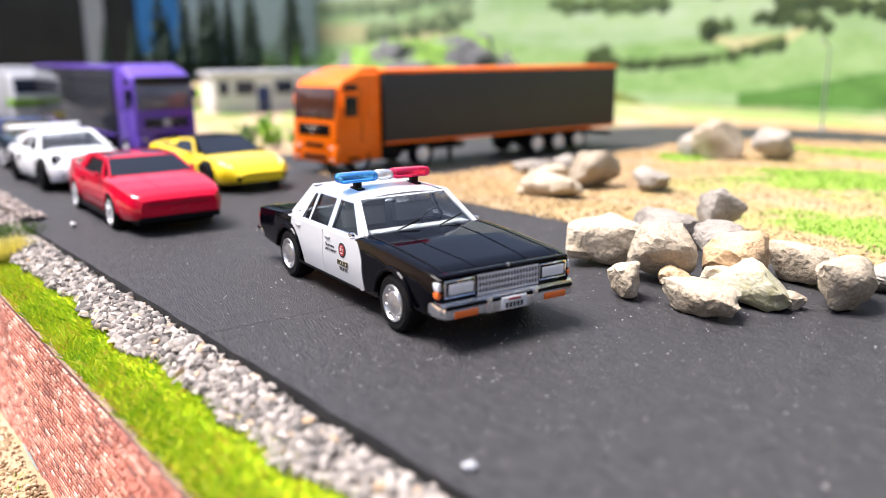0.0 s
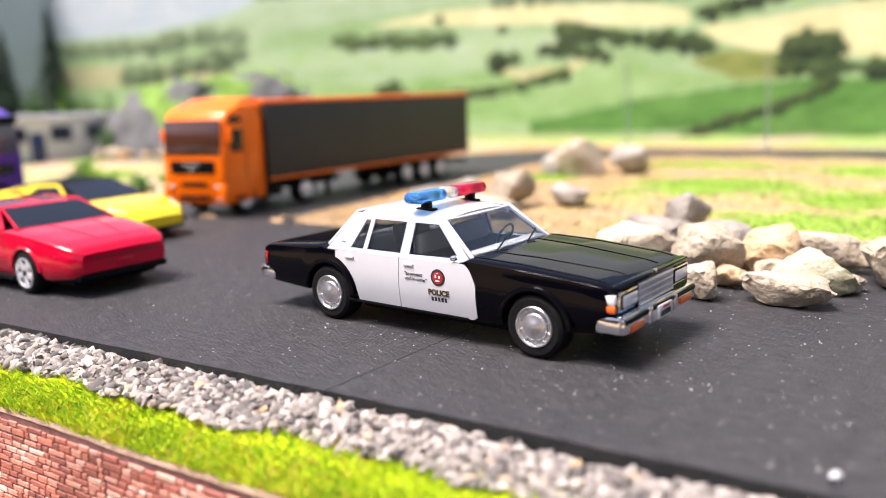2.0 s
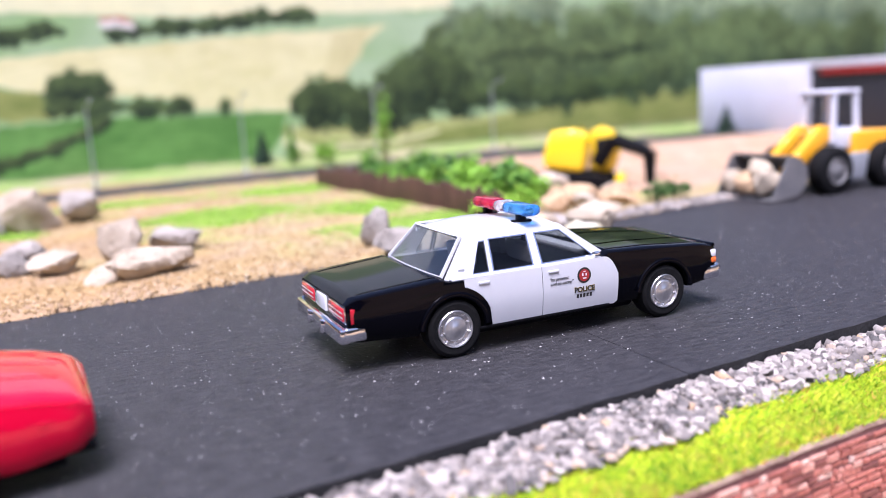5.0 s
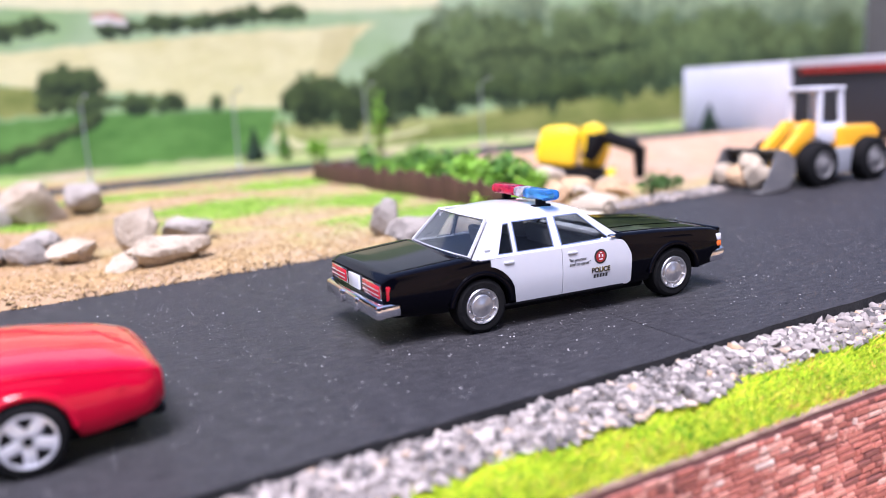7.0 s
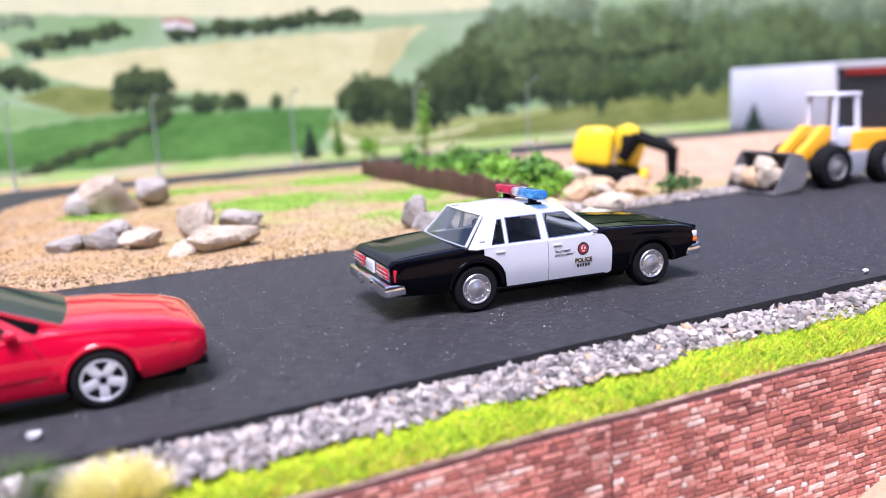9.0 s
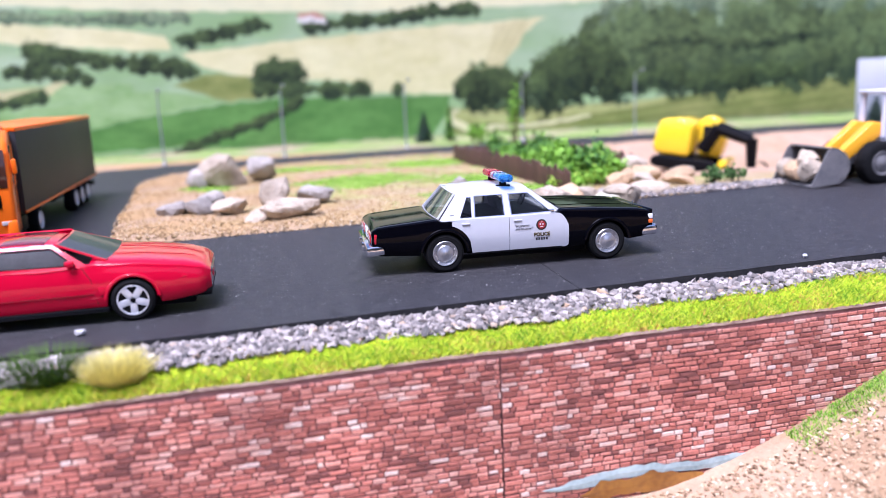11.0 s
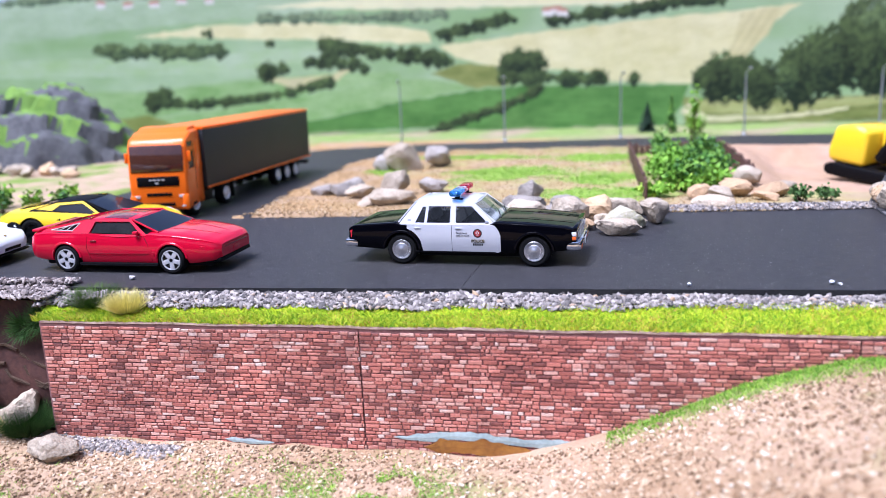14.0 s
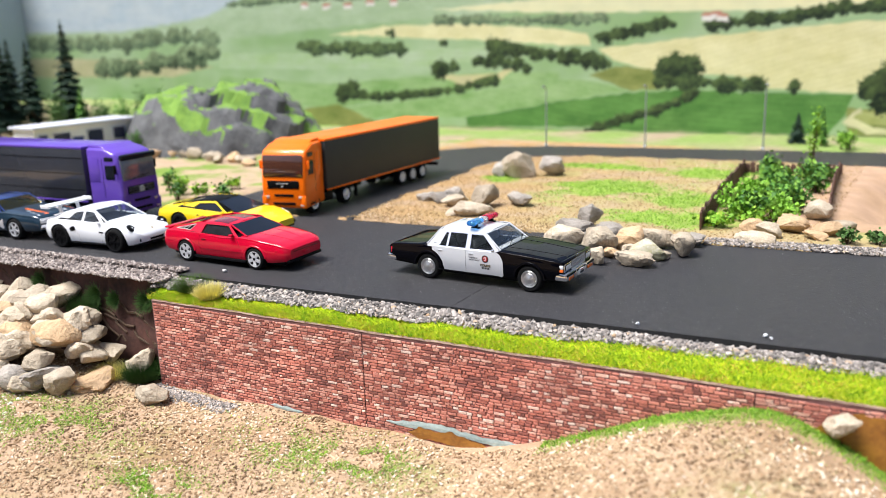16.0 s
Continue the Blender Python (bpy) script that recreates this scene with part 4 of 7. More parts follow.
def cabin(car, s, side, holes, roof_mat, wb, wr, zb, zr, screen, rear, roof_x, trim=None, glass_mat=None, crown=0.8, side_mat=None, side_glass=None, seats=((-8, 0),), wheel_x=None, pane_names=None, inset=0.9):
    """Roof, pillars, panes and the inside of a car. side and holes are outlines in (x, z); screen and rear are (x base, z base, x top, z top)."""
    glass_mat = glass_mat or GLASS

    def on(sign, d):
        return lambda x, z: (x, sign * (wb + (wr - wb) * (z - zb) / (zr - zb) - d), z)

    for sg in (-1, 1):
        part("side_frame", plate(side, holes, on(sg, 0.0), 0.5), side_mat or roof_mat, car, "", 30)
        for hole in holes:
            cx, cz = sum(p[0] for p in hole) / len(hole), sum(p[1] for p in hole) / len(hole)
            big = [(cx + (x - cx) * 1.03, cz + (z - cz) * 1.03) for x, z in hole]
            pane = part("side_window", plate(big, [], on(sg, 0.35), 0.12), side_glass or glass_mat, car, "", 0)
            pane.visible_shadow = False
            if trim:
                inner = [(cx + (x - cx) * 0.93, cz + (z - cz) * 0.93) for x, z in hole]
                part("window_trim", plate(hole, [inner], on(sg, -0.05), 0.22), trim, car, "chrome window trim", 0)
    for name, (xb, z1, xt, z2) in (("windscreen", screen), ("rear_window", rear)):
        w1, w2 = wb + (wr - wb) * (z1 - zb) / (zr - zb) - 0.2, wr - 0.1

        def place(u, v, xb=xb, z1=z1, xt=xt, z2=z2, w1=w1, w2=w2):
            half = w1 + (w2 - w1) * v
            bow = (1 - u * u) * (0.9 if name == "windscreen" else -0.7)
            return (xb + (xt - xb) * v + bow * (1 - 0.5 * v), u * half, z1 + (z2 - z1) * v)

        us = [-1, -0.6, -0.2, 0.2, 0.6, 1]
        outer = [(u, 0) for u in us] + [(u, 1) for u in reversed(us)]
        e, f = 0.955, 0.05
        inner = [(u * e, 0.015) for u in us] + [(u * e, 1 - f) for u in reversed(us)]
        part(name + "_frame", plate(outer, [inner], place, 0.45), roof_mat, car, "", 30)
        bmg = sheet([[place(u * 0.95, v) for u in us] for v in (0.012, 0.5, 0.96)])
        bmesh.ops.recalc_face_normals(bmg, faces=bmg.faces)
        bmesh.ops.solidify(bmg, geom=bmg.faces[:], thickness=0.15)
        g = part(name, bmg, glass_mat, car, "", 30)
        g.visible_shadow = False
    rows = []
    xa, xb = roof_x
    for i in range(13):
        x = xa + (xb - xa) * i / 12
        drop = crown * (2 * i / 12 - 1) ** 2
        e = 1.0 - 0.03 * (abs(2 * i / 12 - 1) > 0.9)
        rows.append([(x, wr * e * math.sin(radians(a)), zr - 0.9 + (crown + 0.9) * (math.cos(radians(a)) ** 0.55 if abs(a) < 90 else 0) - drop) for a in (-90, -82, -70, -50, -25, 0, 25, 50, 70, 82, 90)])
    bm = sheet(rows)
    bmesh.ops.recalc_face_normals(bm, faces=bm.faces)
    bmesh.ops.solidify(bm, geom=bm.faces[:], thickness=0.5)
    bmesh.ops.recalc_face_normals(bm, faces=bm.faces)
    part("roof", bm, roof_mat, car, "", 50)
    for sx, sy in seats:
        bm = boxed(sx, sy, zb + 1.2, 2.0, wb * 0.72, 5.2, 0.8, (0, -12, 0))
        part("seat", bm, SEAT, car)
    if wheel_x is not None:
        bm = bmesh.new()
        for k in range(20):
            a, b = 2 * math.pi * k / 20, 2 * math.pi * (k + 1) / 20
            rod(bm, (0, math.cos(a) * 2.3, math.sin(a) * 2.3), (0, math.cos(b) * 2.3, math.sin(b) * 2.3), 0.22, 6)
        rod(bm, (0, -2.2, 0), (0, 2.2, 0), 0.2, 6)
        bmesh.ops.rotate(bm, cent=(0, 0, 0), matrix=Euler((0, radians(25), 0)).to_matrix(), verts=bm.verts)
        bmesh.ops.translate(bm, vec=(wheel_x, wb * 0.42, zb + 1.6), verts=bm.verts)
        part("steering_wheel", bm, PLASTIC_BLACK, car)


def bars(parent, s, x, z, width, height, material, sign=-1, name="print"):
    """A small printed patch on a car's side."""
    bm = side_panel(s, x - width / 2, x + width / 2, lambda _: z - height / 2, lambda _: z + height / 2, 0.16, sign, 6, 2)
    return part(name, bm, material, parent, "", 0)


# the black and white patrol car
police = thing("police_car", 0, 15, 0, 0, "black and white toy patrol sedan with red and blue light bar", "toy car")
PS = Shape(-42.5, 36.8,
           [(-42.5, 13.9), (-41, 14.5), (-30, 15.0), (20, 15.1), (33, 14.8), (36.0, 14.4), (36.8, 13.9)],
           [(-42.5, 11.8), (-41.2, 12.6), (-24, 13.7), (9, 14.1), (30, 12.9), (35.6, 12.2), (36.8, 11.8)],
           [(-42.5, 12.2), (-41.4, 13.3), (-38, 13.7), (-25, 14.7), (-23.6, 13.8), (8.6, 14.2), (9.8, 15.2), (20, 14.8), (33, 13.7), (35.8, 13.1), (36.8, 12.5)],
           [(-42.5, 6.2), (-40, 5.6), (-16, 4.4), (14, 4.4), (30, 5.2), (36.8, 6.0)],
           (-23, 23), 5.3, 6.1, 7.0, 0.985, 0.955)
part("body", loft(PS, 0.8, (-24.5, 8.5)), [BLACK_PAINT, PLASTIC_BLACK], police, "gloss black body", 32)
part("underbody", boxed(0, 0, 5.2, 36, 23, 5.6, 1.0), PLASTIC_BLACK, police)
part("axle_cover", boxed(-1, 0, 6.4, 68, 18, 3.6, 1.0), PLASTIC_BLACK, police)
part("cowl", boxed(11.0, 0, 14.75, 1.5, 25.4, 0.7, 0.25), PLASTIC_BLACK, police, "black cowl below the windscreen")
for y in (-6.5, 3.5):
    part("wiper", rod(bmesh.new(), (10.6, y, 15.3), (8.4, y + 6.5, 16.5), 0.16, 5), PLASTIC_BLACK, police)


def door_low(x):
    return max(PS.low(x, 1.5) if x < -10 else 4.6, 4.6)


for sg in (-1, 1):
    rear_d = part("rear_door", side_panel(PS, -20.8, -5.07, lambda x: min(door_low(x), 13.0), lambda x: PS.at(PS.belt, x) + 0.1, 0.14, sg), WHITE_PAINT, police, "white door panel")
    front_d = part("front_door", side_panel(PS, -4.93, 11.8, lambda x: 4.6 + 0.5 * smooth01((x - 11.0) / 0.8), lambda x: PS.at(PS.belt, x) + 0.1 - 3.4 * max(0.0, (x - 8.6) / 3.2) ** 2.4, 0.14, sg, 40), WHITE_PAINT, police, "white door panel")
    for d, hx in ((rear_d, -17.0), (front_d, -2.6)):
        part("handle", boxed(hx, sg * (PS.side(hx, 13.0) + 0.22), 12.9, 2.2, 0.5, 0.5, 0.15), WHITE_PAINT, d)
    part("door_ledge", boxed(-7.2, sg * 13.95, 14.02, 31.8, 1.75, 0.42, 0.2), WHITE_PAINT, police)
    part("wheel_arch_trim", boxed(-5, sg * 14.6, 4.6, 30, 0.5, 0.5, 0.15), PLASTIC_BLACK, police)
    for ax in PS.axles:
        bm = bmesh.new()
        pts = [(ax + 6.4 * math.cos(radians(a)), sg * (PS.side(ax, 9) + 0.05), 5.15 + 6.4 * math.sin(radians(a))) for a in range(4, 177, 6)]
        rings = [[bm.verts.new((p[0] + 0.5 * math.cos(w) * (p[0] - ax) / 6.4, p[1] + 0.42 * math.sin(w), p[2] + 0.5 * math.cos(w) * (p[2] - 5.15) / 6.4)) for w in (0, 0.785, 1.57, 2.355, 3.14, 3.925, 4.71, 5.495)] for p in pts]
        for a, b in zip(rings, rings[1:]):
            for q in range(8):
                bm.faces.new((a[q], a[(q + 1) % 8], b[(q + 1) % 8], b[q]))
        bmesh.ops.recalc_face_normals(bm, faces=bm.faces)
        part("arch_lip", bm, BLACK_PAINT, police)
side = [(-24.6, 13.3), (-18.6, 20.7), (1.9, 20.7), (10.0, 13.9), (0, 13.6)]
holes = [[(-18.4, 14.2), (-15.0, 14.2), (-14.6, 19.7), (-15.8, 19.7)], [(-14.3, 14.2), (-5.7, 14.2), (-5.7, 19.9), (-13.9, 19.9)], [(-4.1, 14.2), (7.6, 14.4), (1.4, 19.9), (-4.3, 19.9)]]
cabin(police, PS, side, holes, WHITE_PAINT, 13.5, 10.3, 13.9, 21.1, (10.1, 14.6, 1.9, 20.8), (-24.2, 14.3, -18.7, 20.8), (-19.1, 2.3), CHROME, None, 0.95, None, TINTED, ((-4, -6), (-4, 6), (-14, 0)), 4.2)
part("dashboard", boxed(8.0, 0, 14.6, 3.0, 23, 1.2, 0.4), SEAT, police)
four_wheels(police, PS, 4.6, 3.4, SATIN, 15.0, 0, SATIN)
# lamps, grille, bumpers
nose = new("nose_panel")
nose.parent = police
part("grille_back", boxed(36.7, 0, 10.8, 0.6, 13.4, 3.8, 0.1), PLASTIC_BLACK, nose)
bm = bmesh.new()
for k in range(20):
    box(bm, 37.1, -6.4 + k * 12.8 / 19, 10.6, 0.35, 0.2, 3.3)
for k in range(4):
    box(bm, 37.12, 0, 9.0 + k * 3.2 / 3, 0.4, 13.2, 0.3)
part("grille", bm, SILVER, nose, "chrome egg-crate grille")
part("hood_lip", boxed(36.3, 0, 12.75, 1.7, 27.4, 0.9, 0.4), BLACK_PAINT, nose, "gloss black lip over the lamps")
part("hood_ornament", boxed(36.9, 0, 13.2, 0.5, 0.5, 0.7, 0.15), CHROME, nose)
for sg in (-1, 1):
    part("headlight_frame", boxed(36.6, sg * 10.1, 10.7, 1.0, 6.4, 3.1, 0.25), CHROME, nose)
    part("headlight_gasket", boxed(36.85, sg * 10.0, 10.7, 0.8, 5.7, 2.5, 0.15), PLASTIC_BLACK, nose)
    part("headlight", boxed(37.05, sg * 10.0, 10.7, 0.7, 5.1, 1.9, 0.25), LAMP_WHITE, nose, "white headlight")
    part("side_marker", boxed(35.9, sg * 13.9, 11.2, 1.8, 0.9, 1.5, 0.2), LAMP_WHITE, nose)
    part("turn_signal", boxed(35.9, sg * 13.95, 9.8, 1.8, 0.95, 1.2, 0.2), LAMP_ORANGE, nose, "orange corner lamp")
fb = part("front_bumper", boxed(37.2, 0, 7.1, 2.2, 28.0, 2.7, 0.6), CHROME, police, "chrome front bumper")
for sg in (-1, 1):
    part("bumper_end", boxed(35.6, sg * 13.8, 7.3, 4.2, 1.4, 2.8, 0.5), CHROME, fb)
    part("bumper_lamp", boxed(38.25, sg * 9.7, 6.55, 0.5, 4.9, 1.25, 0.2), LAMP_ORANGE, fb, "orange bumper lamp")
    part("overrider", boxed(38.2, sg * 5.0, 7.1, 0.9, 1.2, 2.8, 0.3), CHROME, fb)
part("bumper_strip", boxed(38.2, 0, 7.85, 0.45, 27.4, 0.75, 0.15), PLASTIC_BLACK, fb)
part("bumper_top", boxed(37.2, 0, 8.5, 2.0, 27.6, 0.4, 0.15), CHROME, fb)
part("plate_recess", boxed(38.15, 0, 6.6, 0.4, 8.6, 1.9, 0.15), SATIN, fb)
pl = part("number_plate", boxed(38.5, 0.2, 6.9, 0.5, 5.4, 2.2, 0.1), LAMP_WHITE, fb, "white number plate with plain bars")
bm = bmesh.new()
for k in range(5):
    box(bm, 38.8, -1.5 + k * 0.8, 6.6, 0.12, 0.5, 0.9)
part("plate_mark", bm, INK, pl)
part("plate_band", boxed(38.8, 0.2, 7.6, 0.12, 2.6, 0.35), BADGE_RED, pl)
rb = part("rear_bumper", boxed(-43.0, 0, 7.1, 2.0, 28.4, 2.8, 0.6), CHROME, police, "chrome rear bumper")
for sg in (-1, 1):
    part("bumper_end", boxed(-41.2, sg * 13.8, 7.3, 4.0, 1.3, 2.6, 0.5), CHROME, rb)
    part("overrider", boxed(-44.1, sg * 4.2, 6.9, 0.9, 1.1, 2.6, 0.3), CHROME, rb)
    tl = part("tail_light", boxed(-42.5, sg * 8.9, 10.5, 0.8, 8.2, 2.3, 0.2), LAMP_RED, police, "red tail lamp")
    for k in (-1, 1):
        part("lamp_line", boxed(-42.92, sg * 8.9, 10.5 + k * 0.42, 0.1, 8.0, 0.14), SILVER, tl)
    part("tail_light_frame", boxed(-42.2, sg * 8.9, 10.5, 0.9, 8.9, 2.9, 0.2), CHROME, police)
    part("side_reflector", boxed(-41.4, sg * 14.05, 10.4, 0.9, 0.5, 2.6, 0.15), LAMP_RED, police)
    part("mirror", boxed(7.2, sg * 14.6, 14.9, 1.3, 1.2, 0.9, 0.3), CHROME, police)
part("number_plate", boxed(-42.6, 0, 10.5, 0.6, 5.6, 2.7, 0.1), LAMP_WHITE, police, "white number plate with plain bars")
for sg in (-1, 1):
    crease(police, "hood_crease", PS, [(10.5, sg * 7.2), (35.0, sg * 5.4)], 0.3, BLACK_PAINT)
    crease(police, "hood_seam", PS, [(10.2, sg * 12.6), (34.8, sg * 12.3)], 0.22, PLASTIC_BLACK, 0.06)
    crease(police, "deck_seam", PS, [(-25.5, sg * 12.2), (-40.0, sg * 11.6)], 0.2, PLASTIC_BLACK, 0.06)
bar = new("light_bar")
bar.parent = police
for nm, mt, y0, y1 in (("blue_lens", BAR_BLUE, -11.5, -2.8), ("clear_lens", BAR_CLEAR, -2.7, 0.9), ("red_lens", BAR_RED, 1.0, 10.0)):
    bm = boxed(-4.5, (y0 + y1) / 2, 24.0, 4.0, y1 - y0 + 0.1, 2.1, 1.0, None, 6)
    part(nm, bm, mt, bar, "", 60)
    bm = boxed(-4.5, (y0 + y1) / 2, 24.0, 1.6, (y1 - y0) * 0.8, 1.0, 0.3)
    part("reflector", bm, CHROME, bar)
for y in (-7.0, 6.6):
    part("bracket", boxed(-4.5, y, 22.4, 1.8, 1.4, 1.5, 0.25), PLASTIC_BLACK, bar)
    part("bracket_foot", boxed(-4.5, y, 21.6, 4.0, 1.6, 0.6, 0.2), PLASTIC_BLACK, bar)
# door markings on both flanks
for sg in (-1, 1):
    bm = lathe(bmesh.new(), [(0.01, sg * 0.07), (1.5, sg * 0.07), (1.5, 0)], 28, centre=(4.0, sg * (PS.side(4, 11.3) + 0.16), 11.3))
    bd = part("badge", bm, INK, police, "round red city seal", 0)
    bm = lathe(bmesh.new(), [(0.01, sg * 0.13), (1.12, sg * 0.13), (1.12, 0)], 28, centre=(4.0, sg * (PS.side(4, 11.3) + 0.16), 11.3))
    part("badge_field", bm, BADGE_RED, bd, "", 0)
    bm = bmesh.new()
    for dx, dz, sx, sz in ((-0.4, 0.2, 0.3, 0.6), (0.38, 0.15, 0.32, 0.5), (0, -0.55, 0.8, 0.22), (0, 0.75, 0.5, 0.16)):
        box(bm, 4.0 + dx, sg * (PS.side(4, 11.3) + 0.3), 11.3 + dz, sx, 0.08, sz)
    part("badge_mark", bm, LAMP_WHITE, bd, "", 0)
    for text, size, x, z, mt in (("POLICE", 1.5, 4.05, 8.2, GOLD), ("POLICE", 1.5, 4.05, 8.2, INK), ("\u201cto protect", 0.9, -1.6, 11.1, INK), ("and to serve\u201d", 0.9, -1.0, 10.25, INK)):
        bm = lettering(text, size, 0.075 if mt is GOLD else 0.03 if text == "POLICE" else 0.0, 0.0 if text == "POLICE" else 0.35)
        if text == "POLICE":
            bmesh.ops.scale(bm, vec=(0.92, 1, 0.9), verts=bm.verts)
        if sg > 0:
            bmesh.ops.rotate(bm, cent=(0, 0, 0), matrix=Euler((0, 0, math.pi)).to_matrix(), verts=bm.verts)
        bmesh.ops.translate(bm, vec=(x, sg * (PS.side(x, z + 0.4) + (0.18 if mt is GOLD else 0.23)), z), verts=bm.verts)
        part("lettering", bm, mt, police, "", 0)
    for k in range(5):
        bars(police, PS, 2.6 + k * 0.72, 7.4, 0.5, 0.75, INK, sg, "unit_mark")
    part("roof_badge", boxed(-20.4, sg * 12.95, 15.2, 1.2, 0.15, 0.45), GREY_PLASTIC, police)

# the red coupe
red = thing("sports_coupe", -119.6, -7.9, 0, 2.5, "red eighties toy sports coupe with black T-top roof", "toy car", "line of toy cars")
RS = Shape(-37.0, 36.6,
           [(-37.0, 12.4), (-35.0, 13.6), (-28, 14.3), (-20, 14.7), (-8, 14.2), (8, 14.2), (19, 14.6), (29, 13.9), (34.0, 12.9), (35.8, 11.8), (36.6, 10.4)],
           [(-37.0, 11.6), (-35.5, 12.6), (-28, 13.5), (-14, 13.5), (9, 13.1), (20, 12.6), (30, 11.4), (35.0, 10.2), (36.6, 9.2)],
           [(-37.0, 12.6), (-36, 14.2), (-31, 15.0), (-14, 14.4), (8, 14.0), (12, 14.7), (22, 14.0), (31, 12.6), (35.0, 11.4), (36.2, 10.6), (36.6, 9.5)],
           [(-37.0, 5.2), (-32, 4.4), (-14, 3.4), (14, 3.4), (28, 3.8), (35, 4.6), (36.6, 5.6)],
           (-22.0, 19.2), 4.95, 5.5, 4.2, 0.955, 0.95)
part("body", loft(RS, 0.7, (-27, 10.5)), [RED_PAINT, PLASTIC_BLACK], red, "gloss red body", 34)
part("underbody", boxed(0, 0, 4.4, 66, 22, 4.6, 1.0), PLASTIC_BLACK, red)


def red_side(x, z, sg, out=0.05):
    return (x, sg * (13.7 - 3.5 * (z - 13.2) / 5.4 + out), z)


for sg in (-1, 1):
    part("sill", boxed(-1.5, sg * 13.8, 3.2, 31, 1.4, 1.1, 0.3), PLASTIC_BLACK, red)
    part("sill_line", boxed(-1.5, sg * 14.5, 2.9, 30, 0.3, 0.3, 0.1), PLASTIC_BLACK, red)
    bm = bmesh.new()
    for a, b in (((-28.0, 15.1), (-17.0, 17.3)), ((-28.0, 15.1), (-19.5, 14.8)), ((-19.5, 14.8), (-17.0, 17.3)), ((-24.6, 15.0), (-21.4, 16.4)), ((-22.0, 14.9), (-19.2, 16.9))):
        rod(bm, red_side(*a, sg), red_side(*b, sg), 0.15, 5)
    part("louver", bm, SILVER, red, "silver quarter window louver")
    bm = bmesh.new()
    for a, b in (((-12.4, 14.1), (7.6, 13.8)), ((7.6, 13.8), (2.4, 17.7)), ((2.4, 17.7), (-11.0, 17.7)), ((-11.0, 17.7), (-12.4, 14.1))):
        rod(bm, red_side(*a, sg), red_side(*b, sg), 0.13, 5)
    part("window_trim", bm, PLASTIC_BLACK, red, "thin black window outline")
    for pts in (((-13.0, 13.0), (-13.4, 9.0), (-12.4, 4.6)), ((9.0, 13.0), (10.6, 10.4), (11.6, 4.6)), ((-12.8, 7.0), (11.0, 7.0))):
        bm = bmesh.new()
        for (xa, za), (xb, zb) in zip(pts, pts[1:]):
            rod(bm, (xa, sg * (RS.side(xa, za) + 0.02), za), (xb, sg * (RS.side(xb, zb) + 0.02), zb), 0.12, 5)
        part("door_seam", bm, DARK_RED, red)
    part("handle", boxed(-10.6, sg * 14.2, 11.4, 2.2, 0.5, 0.7, 0.2), DARK_RED, red)
    part("fender_vent", boxed(12.9, sg * 14.25, 7.6, 1.9, 0.4, 2.3, 0.3), RED_PAINT, red)
    part("front_marker", boxed(31.0, sg * 13.2, 9.2, 1.6, 0.5, 0.9, 0.2, (0, 0, -sg * 18)), RED_PAINT, red)
    part("mirror", boxed(6.6, sg * 14.4, 14.5, 2.0, 1.6, 1.2, 0.4), RED_PAINT, red)
    part("pop_up_lid", boxed(28.2, sg * 8.6, 12.62, 4.4, 5.6, 0.35, 0.15, (0, 11.5, 0)), RED_PAINT, red)
    part("hood_vent", boxed(11.6, sg * 6.6, 14.66, 1.6, 2.8, 0.2, 0.08, (0, 4, 0)), PLASTIC_BLACK, red, "small black hood vent")
    crease(red, "hood_crease", RS, [(12.5, sg * 5.6), (24.0, sg * 4.4), (33.0, sg * 3.0)], 0.28, RED_PAINT)
    for ax in RS.axles:
        bm = bmesh.new()
        rings = []
        for a in range(6, 175, 8):
            ca, sa = math.cos(radians(a)), math.sin(radians(a))
            rings.append([bm.verts.new((ax + (5.85 + 0.45 * math.cos(w)) * ca, sg * (RS.side(ax + 5.8 * ca, 9) - 0.02 + 0.3 * math.sin(w)), 4.95 + (5.85 + 0.45 * math.cos(w)) * sa)) for w in (0, 1.05, 2.09, 3.14, 4.19, 5.24)])
        for a, b in zip(rings, rings[1:]):
            for q in range(6):
                bm.faces.new((a[q], a[(q + 1) % 6], b[(q + 1) % 6], b[q]))
        bmesh.ops.recalc_face_normals(bm, faces=bm.faces)
        part("arch_lip", bm, RED_PAINT, red)
part("front_skirt", boxed(33.0, 0, 4.5, 7.0, 23, 1.5, 0.5), PLASTIC_BLACK, red)
part("front_slot", boxed(36.4, 0, 8.7, 0.8, 17, 0.4, 0.12), DARK_RED, red)
part("number_plate", boxed(36.6, 0, 7.0, 0.4, 4.6, 1.3, 0.1), RED_PAINT, red)
part("rear_spoiler", boxed(-34.8, 0, 14.7, 3.2, 24.6, 1.0, 0.4), RED_PAINT, red)
part("tail_panel", boxed(-37.1, 0, 10.6, 0.6, 21, 2.4, 0.2), DARK_GLASS, red)
cabin(red, RS, [(-31, 14.3), (-30.4, 15.2), (-14.3, 18.4), (2.6, 18.6), (10.6, 13.3), (0, 12.9)],
      [[(-12.2, 14.2), (7.4, 13.9), (2.3, 17.6), (-10.9, 17.6)], [(-27.2, 15.2), (-19.8, 14.95), (-17.4, 17.0)]],
      RED_PAINT, 13.7, 10.2, 13.2, 18.6, (14.2, 14.5, 3.2, 18.55), (-30.5, 15.2, -14, 18.3), (-14.6, 3.0), None, DARK_GLASS, 0.7, None, SIDE_GLASS, ((-6, -5.6), (-6, 5.6)), 4.0)
